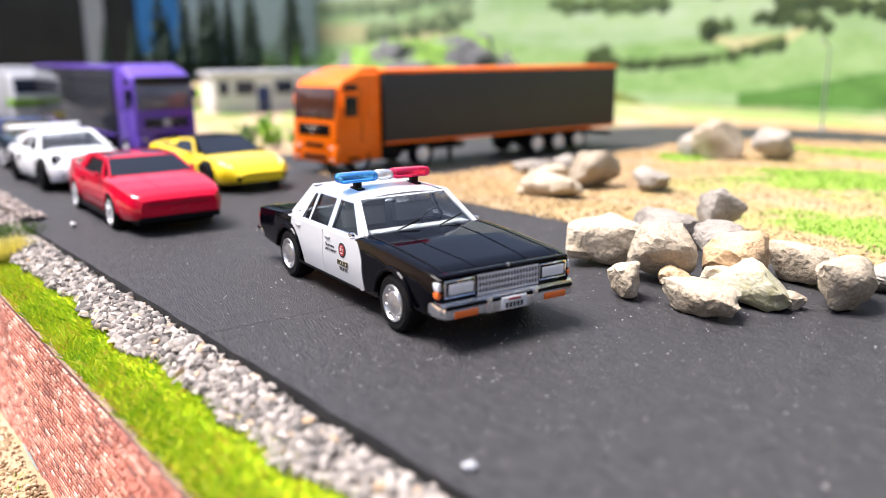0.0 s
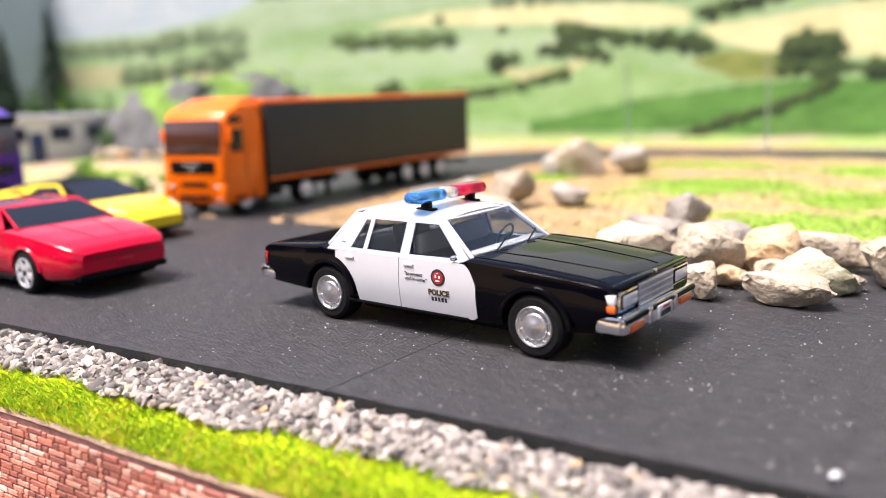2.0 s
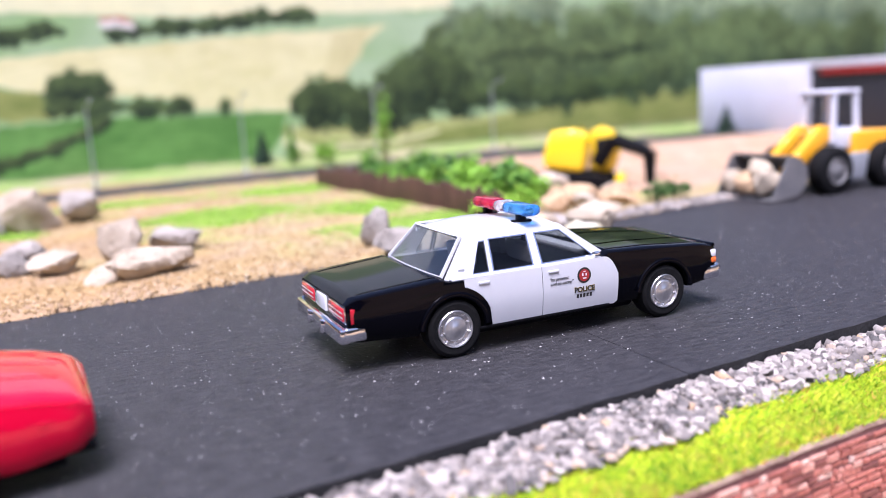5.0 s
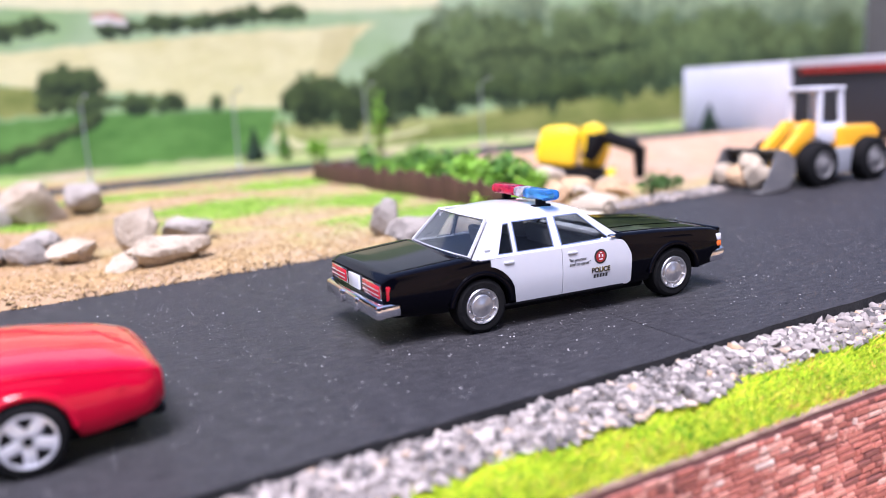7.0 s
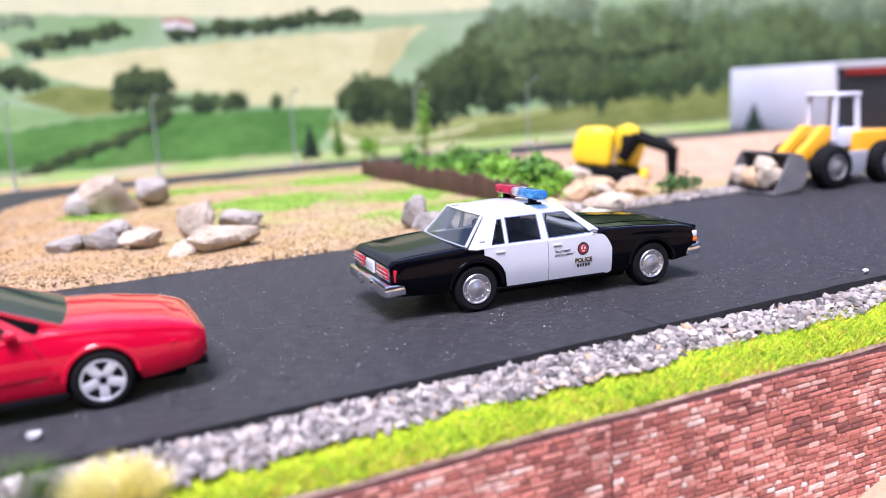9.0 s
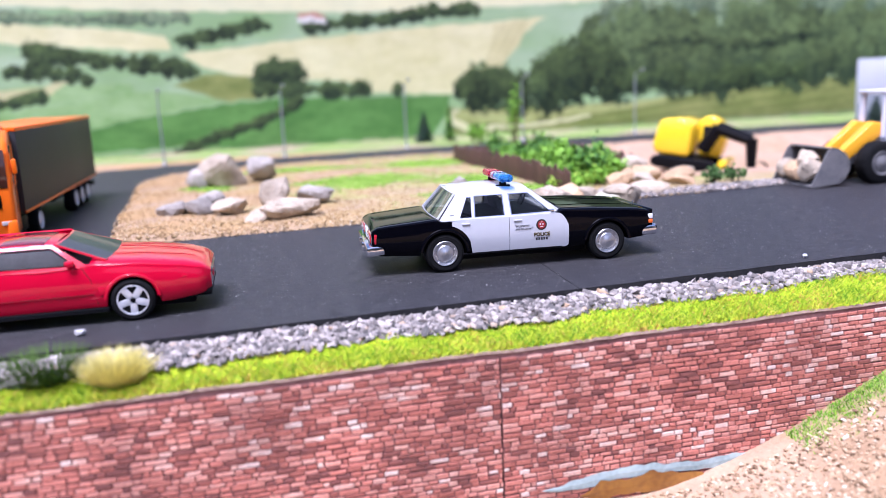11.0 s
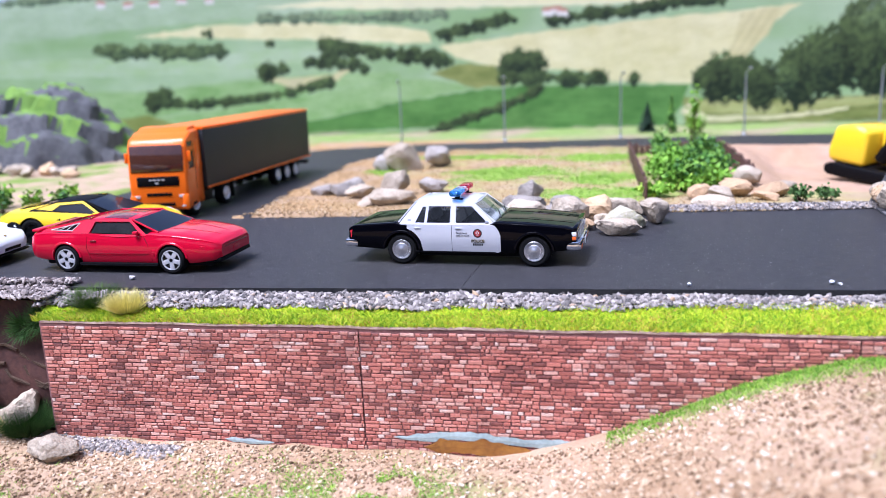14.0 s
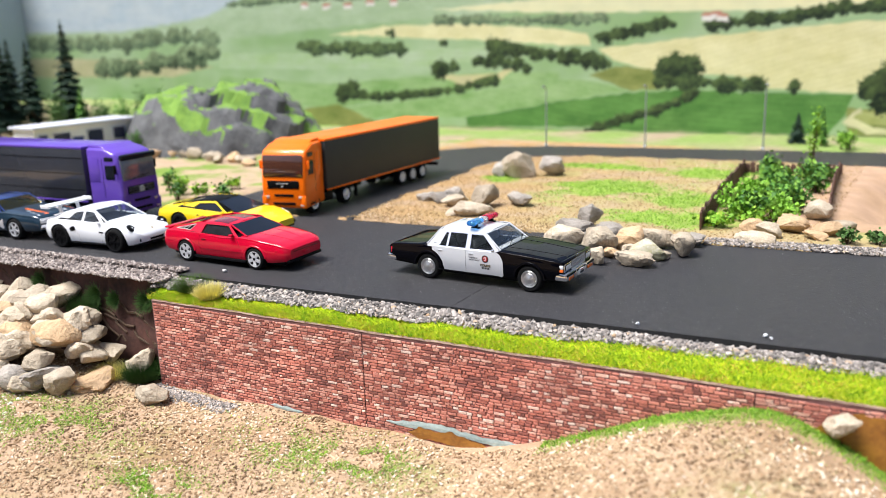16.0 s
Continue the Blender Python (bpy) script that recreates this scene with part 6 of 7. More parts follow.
part("blade", boxed(20, 0, 4.0, 4.0, 22, 7.0, 0.9), DIGGER, digger, "yellow dozer blade")
part("cab_window", boxed(9.5, -0.6, 19, 7, 0.4, 9, 0.6), DARK_GLASS, digger)
pts = [((8, -6, 11), (15, -6, 24), 3.6, 3.4), ((14.5, -6, 23.5), (32, -6, 19), 3.6, 3.0), ((32, -6, 20), (34, -6, 4), 3.2, 2.2)]
for nm, (a, b, r1, r2) in zip(("boom", "boom_head", "stick"), pts):
    bm = rod(bmesh.new(), a, b, r1, 8, r2)
    part(nm, bm, PLASTIC_BLACK, digger, "black arm")
bm = sheet([[(38 - 4 * math.cos(radians(a)), y, 5 + 4 * math.sin(radians(a))) for y in (-9, -3)] for a in range(-40, 200, 30)])
bmesh.ops.solidify(bm, geom=bm.faces[:], thickness=0.6)
part("bucket", bm, PLASTIC_BLACK, digger)


digger.matrix_basis = pose(0.179, 0.264, -0.0085, 0, 0, -42) @ pose(0, 0, 0, 0, 7, 0)
digger.scale = (1.15, 1.15, 1.15)
# ---- stones ----
STONE_MOSS = mat("greenish_stone", (0.50, 0.46, 0.38), (0.30, 0.28, 0.12), rough=0.85, scale=150, fine=1300, bump=0.55, bump_scale=900)
def rock_mesh(name, size, seed, material, corners=16):
    """A broken stone: the hull of a few random corners, chipped edges, rough faces. It stands on z = 0."""
    rnd = random.Random(seed)
    bm = bmesh.new()
    for _ in range(corners):
        d = Vector((rnd.gauss(0, 1), rnd.gauss(0, 1), rnd.gauss(0, 0.85))).normalized() * rnd.uniform(0.86, 1.06)
        bm.verts.new(d)
    hull = bmesh.ops.convex_hull(bm, input=bm.verts[:])
    bmesh.ops.delete(bm, geom=list({g for g in hull["geom_interior"] + hull["geom_unused"] if isinstance(g, bmesh.types.BMVert)}), context="VERTS")
    bmesh.ops.triangulate(bm, faces=bm.faces[:])
    bmesh.ops.subdivide_edges(bm, edges=bm.edges[:], cuts=4, use_grid_fill=True)
    for _ in range(2):
        bmesh.ops.smooth_vert(bm, verts=bm.verts[:], factor=0.5, use_axis_x=True, use_axis_y=True, use_axis_z=True)
    for v in bm.verts:
        p = v.co * 1.7 + Vector((seed * 3.7, 0, 0))
        v.co *= 1 + 0.13 * noise.noise(p) + 0.08 * noise.noise(p * 2.9) + 0.055 * noise.noise(p * 6.5) + 0.03 * noise.noise(p * 13)
    for k in range(3):
        lo, hi = min(v.co[k] for v in bm.verts), max(v.co[k] for v in bm.verts)
        for v in bm.verts:
            v.co[k] = ((v.co[k] - lo) / (hi - lo) - (0.5 if k < 2 else 0.0)) * size[k]
    me = bpy.data.meshes.new(name)
    bm.to_mesh(me)
    bm.free()
    me.transform(Matrix.Scale(SCALE, 4))
    me.shade_smooth()
    me.set_sharp_from_angle(angle=radians(33))
    me.materials.append(material)
    return me


def rock(x, y, z, size, seed, material, rz=0, tilt=0, label="pale rough limestone chunk", group="", name="rock"):
    ob = new(name, rock_mesh(name, size, seed, material))
    ob.matrix_basis = pose(x * SCALE, y * SCALE, z * SCALE, tilt, 0, rz)
    return tagged(ob, label, "rock", group)


# the heap beside the patrol car
G = "rocks beside the road"
rock(27, 65, -0.4, (16.9, 13.8, 13.5), 11, STONE, 8, 0, "large pale limestone chunk on the dark road", G)
rock(31.5, 49.5, -0.3, (9.0, 6.9, 8.1), 13, STONE, -25, 0, "small tan stone with pitted face", G)
rock(47, 54, -0.3, (18.6, 10.5, 6.6), 17, STONE, -10, 0, "flat elongated pale stone lying on the road", G)
rock(49, 67.5, -0.3, (16.9, 12.1, 9.2), 16, STONE_MOSS, 6, 0, "mottled greenish grey stone on the road", G)
rock(37, 77, -0.3, (13.6, 12.6, 11.9), 14, STONE_TAN, 30, 0, "orange tan stone on the road edge", G)
rock(46, 89, -0.3, (20.3, 10.3, 9.2), 12, STONE, -12, 0, "pale limestone chunk behind the heap", G)
rock(60.5, 79.5, -0.3, (11.3, 16.1, 10.3), 17, STONE, 25, 0, "pale angular stone at the end of the heap", G)
rock(59, 97, -0.3, (14.7, 10.3, 6.5), 18, STONE_GREY, 20, 0, "grey stone on the road edge", G)
rock(7, 68, -0.3, (20.3, 14.9, 11.3), 20, STONE, 55, 0, "pale limestone chunk on the road edge", G)
rock(4, 93, -0.3, (20.3, 11.5, 9.7), 19, STONE_GREY, 12, 0, "dark grey stone behind the heap", G)
rock(23, 90, -0.3, (14.7, 10.3, 9.7), 26, STONE_GREY, 15, 0, "dark grey stone behind the heap", G)
rock(34, 62, -0.3, (7.9, 6.9, 5.4), 27, STONE_TAN, 15, 0, "small tan stone in the heap", G)
rock(40, 68, -0.3, (8, 7, 6), 29, STONE, 70, 0, "small pale stone in the heap", G)
rock(17, 78, -0.3, (11, 9, 8), 30, STONE_GREY, 40, 0, "grey stone behind the heap", G)
rock(55, 70, -0.3, (6, 5, 4), 31, STONE, 10, 0, "small pale stone in the heap", G)
rock(4, 113, 0.4, (13, 10, 12.5), 21, STONE_GREY, 15, 0, "upright grey violet stone spike", "rocks on the island")
# rocks on the island
G = "rocks on the island"
for k, (x, y, sx, sy, sz, m, rz) in enumerate(((-100, 243, 26, 20, 19, STONE, 10), (-80, 256, 20, 16, 15, STONE_GREY, 60), (-112, 240, 13, 12, 12, STONE_GREY, 0), (-113, 143, 14, 11, 7, STONE_GREY, 20), (-101, 140, 13, 10, 8, STONE_GREY, -20), (-97, 149, 13, 10, 10, STONE_GREY, 30), (-89, 133, 15, 12, 8, STONE, 0),
                                              (-64, 114, 24, 15, 10, STONE, 15), (-77, 112, 10, 8, 6, STONE, -10), (-69, 137, 18, 16, 15, STONE, 40), (-53, 149, 18, 13, 10, STONE_GREY, -20),
                                              (104, 172, 14, 13, 11, STONE, 0))):
    rock(x, y, -0.4 if k < 11 else 0, (sx, sy, sz), 40 + k, m, rz, 0, "rough pale stone resting on sandy ground" if m is STONE else "rough grey stone resting on sandy ground", G)
# stones along the far side of the road, by the planted plot
G = "stones by the planted plot"
for k, (x, y, sx, sy, sz, m, rz) in enumerate(((85, 112, 20, 11, 6, STONE, 4), (88, 124, 12, 10, 8, STONE, 30), (80, 130, 12, 9, 8, STONE_TAN, 0), (97, 140, 16, 12, 9, STONE_TAN, 20), (112, 138, 15, 11, 8, STONE_TAN, -20), (108, 128, 12, 9, 5, STONE_TAN, 0), (118, 146, 12, 10, 7, STONE, 0), (94, 150, 14, 10, 7, STONE_TAN, 40))):
    rock(x, y, 0.2, (sx, sy, sz), 70 + k, m, rz, 0, "flat white stone slab by the gravel edge" if k == 0 else "reddish tan stone beside the green plot", G)
# stones in the bucket
for k, (x, y, z, s, m) in enumerate(((153.5, 102, 2.2, 12, STONE), (154, 111, 2.2, 12, STONE_TAN), (153, 119, 2.2, 11, STONE), (155, 107, 6.5, 11, STONE))):
    rock(x, y, z, (s, s * 0.8, s * 0.8), 90 + k, m, k * 37, 0, "pale stone lying in the loader bucket", "stones in the bucket")
# heap of stones before the brown panel
G = "heap of quarry stones"
rnd = random.Random(5)


def heap(x, y):
    """Top of the stone heap over the ground before the brown panel."""
    return 27 * smooth01((-143 - x) / 34) * smooth01((y + 108) / 46)


for k in range(96):
    x = -146 - 150 * rnd.random()
    y = rnd.uniform(-104, near_edge(x) - 11)
    s = rnd.uniform(11, 18)
    rock(x, y, low_ground(x, y) + heap(x, y) - s * 0.35, (s * rnd.uniform(1.0, 1.45), s, s * rnd.uniform(0.6, 0.85)), 110 + k, rnd.choice((STONE, STONE, STONE, STONE, STONE_TAN, STONE_GREY)), rnd.uniform(0, 180), rnd.uniform(-18, 18), "rough beige quarry stone piled before the brown panel", G)
rock(-114, -72, low_ground(-114, -72) - 0.8, (17, 11, 8.5), 170, STONE, 0, 0, "smooth pale boulder at the foot of the brick wall", "boulders below the wall")
rock(-151, -88, low_ground(-151, -88) - 0.8, (14, 13, 11), 171, STONE, 20, 0, "pale round boulder on beige ground", "boulders below the wall")
rock(-164, -96, low_ground(-164, -96) - 0.8, (13, 12, 9), 172, STONE, 60, 0, "pale round boulder on beige ground", "boulders below the wall")
rock(-137, -58, low_ground(-137, -58), (13, 11, 14), 173, STONE, 60, 0, "grey pale boulder beside the brick wall", "boulders below the wall")
rock(138.5, -41.5, -15.5, (10, 6, 7), 174, STONE, 0, 0, "white stone on the stained bank", "boulders below the wall")

# ---- loose stones, grass and leaves ----
ICO = [(0, -0.53, 0.85), (0, 0.53, 0.85), (0, -0.53, -0.85), (0, 0.53, -0.85), (0.85, 0, 0.53), (0.85, 0, -0.53), (-0.85, 0, 0.53), (-0.85, 0, -0.53), (-0.53, 0.85, 0), (0.53, 0.85, 0), (-0.53, -0.85, 0), (0.53, -0.85, 0)]
ICO_FACES = [(0, 4, 1), (0, 1, 6), (0, 6, 10), (0, 10, 11), (0, 11, 4), (1, 4, 9), (1, 9, 8), (1, 8, 6), (4, 5, 9), (4, 11, 5), (2, 5, 11), (2, 11, 10), (3, 9, 5), (3, 8, 9), (6, 8, 7), (6, 7, 10)]


def pebble(vs, fs, x, y, z, r, rnd):
    """A small angular stone with an open underside."""
    n = len(vs)
    sx, sy, sz = r * rnd.uniform(0.9, 1.75), r * rnd.uniform(0.6, 1.0), r * rnd.uniform(0.5, 0.85)
    a = rnd.uniform(0, 6.28)
    c, s = math.cos(a), math.sin(a)
    tilt = rnd.uniform(-0.7, 0.7)
    for px, py, pz in ICO:
        k = rnd.uniform(0.72, 1.18)
        px, py, pz = px * sx * k, py * sy * k, pz * sz * k
        px, pz = px + pz * tilt, pz - px * tilt
        vs.append((x + px * c - py * s, y + px * s + py * c, z + pz))
    fs += [(n + i, n + j, n + k) for i, j, k in ICO_FACES]


def scatter(name, n, where, height, size, material, label, category, seed):
    rnd = random.Random(seed)
    vs, fs = [], []
    for _ in range(n):
        p = where(rnd)
        if p is not None:
            r = rnd.uniform(*size)
            pebble(vs, fs, p[0], p[1], height(*p[:2]) + r * 0.35 + (p[2] if len(p) > 2 else 0), r, rnd)
    return cloud(name, (vs, fs), material, label, category, None, category == "gravel")


def band(x0, x1, a, b):
    def where(rnd):
        x = rnd.uniform(x0, x1)
        k = rnd.betavariate(1.6, 1.6)
        lo, hi = a(x), b(x)
        lo += 1.8 * wob(x, 1, 0.08)
        return (x, lo + (hi - lo) * k, 1.6 * math.sin(k * math.pi) * rnd.random() + 0.6)
    return where


scatter("gravel", 11500, band(-132, 330, lambda x: near_edge(x) - 10.0 + 2.0 * smooth01((x - 20) / 60) + 2.2 * wob(x, 3, 0.03), lambda x: near_edge(x) - 0.5), lambda x, y: -4.4 + (1.9 - 0.8 * smooth01((x - 10) / 60)) * smooth01((y - near_edge(x) + 8) / 8) + 0.5 * wob(x, 5, 0.09), (0.5, 1.12), GRAVEL, "grey ballast gravel along the black road edge", "gravel", 1)
scatter("gravel", 15000, band(-420, -126, lambda x: near_edge(x) - 11, lambda x: near_edge(x) + 7), lambda x, y: -1.6 if y < near_edge(x) else 0.1, (0.4, 0.95), GRAVEL_WARM, "pale pinkish gravel along the road edge", "gravel", 2)
scatter("gravel", 2600, band(64, 152, lambda x: far_edge(x) - 2.5, lambda x: far_edge(x) + 9), lambda x, y: -0.3, (0.4, 0.8), GRAVEL, "grey gravel along the far road edge", "gravel", 3)
scatter("gravel", 1500, lambda r: (r.uniform(-126, -78), wall_line(-100) - 3 - abs(r.gauss(0, 3.4))), low_ground, (0.35, 0.85), GRAVEL, "dark gravel at the foot of the brick wall", "gravel", 4)


def island_spot(rnd):
    x, y = rnd.uniform(-150, 110), rnd.uniform(80, 370)
    if y < far_edge(x) - 2.5 or inside(SIDE_ROAD, x, y):
        return None
    c = tint_at(x, y, False)
    if c.x < c.y * rnd.uniform(0.8, 1.15) or rnd.random() > 0.3 + 0.7 * smooth01((140 - y) / 60):
        return None
    return (x, y)


scatter("sand", 60000, island_spot, lambda x, y: max(0.1, upper_ground(x, y)), (0.18, 0.52), GRANULE, "coarse sandy scatter on the island", "sand", 5)


def front_spot(rnd):
    x, y = rnd.uniform(-230, 190), rnd.uniform(-230, -50)
    if y > wall_line(x) - 1.5 or (tint_at(x, y, True).x < tint_at(x, y, True).y and rnd.random() < 0.75):
        return None
    return (x, y)


scatter("sand", 75000, front_spot, low_ground, (0.18, 0.66), GRANULE_PINK, "coarse beige scatter below the wall", "sand", 6)
rnd = random.Random(77)
scatter("road_crumbs", 6500, lambda r: (r.uniform(-220, 260), r.uniform(-30, 100)), lambda x, y: -0.05 if near_edge(x) + 2 < y < far_edge(x) - 2 else -5, (0.04, 0.16), CRUMB, "pale dust crumbs on the dark road", "crumbs", 7)
for k, (x, y, s) in enumerate(((-110, -30, 1.5), (72, -18, 1.2), (112, -11.5, 1.3), (114, -12.8, 0.9))):
    rock(x, y, 0, (s * 1.6, s * 1.2, s), 300 + k, CRUMB if k == 0 else LAMP_WHITE, k * 50, 0, "tiny white pebble lying on the road", "pebbles on the road", "pebble")


def blades(n, where, height, length, width, seed, lean=0.5):
    rnd = random.Random(seed)
    vs, fs = [], []
    for _ in range(n):
        p = where(rnd)
        if p is None:
            continue
        x, y = p[:2]
        z = height(x, y) - 0.2
        a, l = rnd.uniform(0, 6.28), rnd.uniform(*length)
        dx, dy = math.cos(a) * width, math.sin(a) * width
        lx, ly = rnd.gauss(0, lean) * l, rnd.gauss(0, lean) * l
        i = len(vs)
        vs += [(x - dx, y - dy, z), (x + dx, y + dy, z), (x + lx * 0.4 + dx * 0.7, y + ly * 0.4 + dy * 0.7, z + l * 0.55), (x + lx, y + ly, z + l)]
        fs += [(i, i + 1, i + 2), (i, i + 2, i + 3)]
    return vs, fs


def verge_height(x, y):
    return -6.5 + 3.0 * smooth01((y - wall_line(x)) / 18)


def verge_spot(rnd):
    x = rnd.uniform(-128, 330)
    lo, hi = wall_line(x) + 0.2, near_edge(x) - 6.8 + 1.6 * smooth01((x - 20) / 60) + 2.6 * wob(x, 4, 0.07)
    return (x, lo + (hi - lo) * rnd.random() ** 0.9)


cloud("grass", blades(105000, verge_spot, verge_height, (0.8, 2.3), 0.092, 8), FLOCK, "bright lime static grass along the wall top", "grass")
cloud("grass", blades(9000, lambda r: (lambda x, k: (x, wall_line(x) - 1.0 - abs(k)))(r.uniform(50, 200), r.gauss(0, 5)), low_ground, (0.6, 1.6), 0.13, 9), FLOCK_GREEN, "green flock strip on the slope by the wall", "grass")




def island_green(r):
    x, y = r.uniform(-125, 60), r.uniform(84, 345)
    if y < far_edge(x) + 3 or inside(SIDE_ROAD, x, y):
        return None
    c = tint_at(x, y, False)
    return (x, y) if c.y > c.x * r.uniform(0.85, 1.25) else None


cloud("grass", blades(52000, island_green, upper_ground, (0.5, 1.4), 0.2, 29, 0.8), FLOCK_GREEN, "thin green flock patches on the island", "grass")
PATCHES = ((-30, -78, 17), (-128, -100, 16), (-8, -72, 10), (-150, -112, 14), (-60, -118, 10), (60, -120, 9))


def patch_spot(r):
    x, y, s = r.choice(PATCHES)
    x, y = x + r.gauss(0, s), y + r.gauss(0, s * 0.6)
    return None if y > wall_line(x) - 1.5 or wob(x, y, 0.09, 3) < -0.12 else (x, y)


cloud("grass", blades(26000, patch_spot, lambda x, y: low_ground(x, y) + 0.35, (0.4, 1.0), 0.13, 19, 0.9), FLOCK_GREEN, "thin lime flock patches on the beige ground", "grass")


def tuft(x, y, z, r, h, n, seed, material, label, name="grass_tuft"):
    rnd = random.Random(seed)
    vs, fs = [], []
    for _ in range(n):
        a, q = rnd.uniform(0, 6.28), r * 0.45 * math.sqrt(rnd.random())
        bx, by = math.cos(a) * q, math.sin(a) * q
        out = rnd.uniform(0.1, 0.9) * r
        tx, ty, tz = bx + math.cos(a) * out, by + math.sin(a) * out, h * rnd.uniform(0.55, 1.0) * math.cos(out / r)
        w = 0.13
        i = len(vs)
        vs += [(bx - w, by, 0), (bx + w, by, 0), (tx, ty, tz), (bx, by - w, 0), (bx, by + w, 0)]
        fs += [(i, i + 1, i + 2), (i + 3, i + 4, i + 2)]
    me = bpy.data.meshes.new(name)
    me.from_pydata([tuple(c * SCALE for c in v) for v in vs], [], fs)
    me.materials.append(material)
    ob = new(name, me)
    ob.location = Vector((x, y, z)) * SCALE
    return tagged(ob, label, "grass tuft", "tufts by the wall")


tuft(-99, -49, -5.2, 7.5, 8.0, 1500, 1, STRAW, "straw yellow grass tuft on the wall top")
tuft(-113, -45, -5, 10, 8, 1700, 2, FLOCK_OLIVE, "dark green grass tuft on the wall top")
tuft(-128, -43, -5, 8, 6, 900, 3, FLOCK_GREEN, "green grass tuft beside the gravel")
tuft(-134, -60, -44, 11, 11, 1500, 4, FLOCK_DARK, "dark green tuft beside the brick wall")
tuft(-147, -66, -44, 9, 9, 1100, 5, STRAW, "brown straw tuft before the brown panel")
tuft(-176, near_edge(-176) - 9, -22, 8, 12, 900, 6, FLOCK_DARK, "green moss tuft on the brown panel")
for k, (x, z, r) in enumerate(((-133, -9, 6), (-140, -12, 6), (-158, -13, 5), (-170, -12, 6), (-172, -18, 7), (-174, -25, 6), (-190, -14, 6), (-205, -9, 6), (-222, -18, 6))):
    tuft(x, near_edge(x) - 7.4, z, r, 4, 420, 30 + k, FLOCK_DARK, "green moss clinging to the brown panel", "moss").matrix_basis = pose(x * SCALE, (near_edge(x) - 6.6) * SCALE, z * SCALE, 78, 0, 0)


# ---- plants of the plot and the fences ----
def leafy(x, y, z, r, h, n, seed, material, label, name="bush", lump=6):
    rnd = random.Random(seed)
    b = thing(name, x, y, z, 0, label, "bush", "bushes")
    st = bmesh.new()
    heads = []
    for k in range(lump):
        a, q = rnd.uniform(0, 6.28), r * 0.6 * math.sqrt(rnd.random())
        tip = (math.cos(a) * q, math.sin(a) * q, h * rnd.uniform(0.45, 0.9))
        rod(st, (tip[0] * 0.3, tip[1] * 0.3, 0), tip, 0.35, 5, 0.15)
        heads.append(tip)
    part("stem", st, BARK, b)
    vs, fs = [], []
    for _ in range(n):
        t = rnd.choice(heads)
        s = r * 0.42
        p = Vector((t[0] + rnd.gauss(0, s * 0.6), t[1] + rnd.gauss(0, s * 0.6), max(0.5, t[2] + rnd.gauss(0, h * 0.16))))
        l = rnd.uniform(1.3, 3.0)
        d = Vector((rnd.gauss(0, 1), rnd.gauss(0, 1), rnd.gauss(0, 0.7))).normalized() * l
        e = d.cross(Vector((rnd.gauss(0, 1), rnd.gauss(0, 1), rnd.gauss(0, 1)))).normalized() * l * 0.42
        i = len(vs)
        vs += [tuple(p), tuple(p + d * 0.5 + e), tuple(p + d), tuple(p + d * 0.5 - e)]
        fs.append((i, i + 1, i + 2, i + 3))
    me = bpy.data.meshes.new("foliage")
    me.from_pydata([tuple(c * SCALE for c in v) for v in vs], [], fs)
    me.materials.append(material)
    o = new("foliage", me)
    o.parent = b
    return b


rnd = random.Random(21)
for k in range(20):
    x, y = rnd.uniform(64, 104), rnd.uniform(150, 308)
    x += (y - 150) * -0.06
    leafy(x, y, 0, rnd.uniform(7, 11), rnd.uniform(8, 17), 420, 200 + k, LEAF if k % 3 else LEAF_LIME, "leafy green bush in the fenced plot" if k % 3 else "bright lime bush in the fenced plot")
leafy(60, 140, 0, 9, 6, 350, 231, FLOCK_GREEN, "low grey green bush by the fence")
leafy(75, 150, 0, 9, 9, 350, 232, FLOCK_GREEN, "low grey green bush by the fence")
leafy(122, 126, 0, 5, 8, 130, 233, FLOCK_DARK, "small dark bush by the gravel")
leafy(134, 128, 0, 5, 6, 130, 234, FLOCK_DARK, "small dark bush by the gravel")
leafy(82, 312, 0, 6, 40, 260, 235, LEAF_LIME, "tall slender lime sapling behind the fence", "sapling", 9)
for k, (x, y, h) in enumerate(((-266, 82, 11), (-254, 92, 12), (-242, 100, 8), (-277, 96, 13), (-300, 104, 15), (-262, 128, 7))):
    leafy(x, y, 0.3, 6, h, 150, 240 + k, FLOCK_GREEN if k % 2 else LEAF, "green bush on the verge behind the cars")

for k, (x, y, h) in enumerate(((-492, 262, 30), (-506, 280, 36), (-530, 285, 34), (-556, 280, 40), (-585, 275, 36), (-610, 240, 44), (-540, 310, 46), (-575, 320, 50), (-482, 236, 18))):
    leafy(x, y, 4, 16, h, 700, 260 + k, FLOCK_DARK if k % 3 else LEAF, "dark green bush between hut and rock mound")


def fence(points, high, label, group):
    f = thing("fence", 0, 0, 0, 0, label, "fence", group)
    pick = random.Random(3)
    for (x1, y1), (x2, y2) in zip(points, points[1:]):
        d = math.hypot(x2 - x1, y2 - y1)
        n = int(d / 3.4)
        ang = math.degrees(math.atan2(y2 - y1, x2 - x1))
        for k in range(n):
            u = (k + 0.5) / n
            h = high * pick.uniform(0.82, 1.12)
            bm = profile_body([(-1.6, 0), (1.6, 0), (1.6, h - 1.0), (pick.uniform(-1, 1), h), (-1.6, h - 0.8)], 0.9, 0.12)
            p = part("board", bm, FENCE, f, "", 30)
            p.matrix_basis = pose((x1 + (x2 - x1) * u) * SCALE, (y1 + (y2 - y1) * u) * SCALE, 0, 0, pick.uniform(-3, 3), ang)
    return f


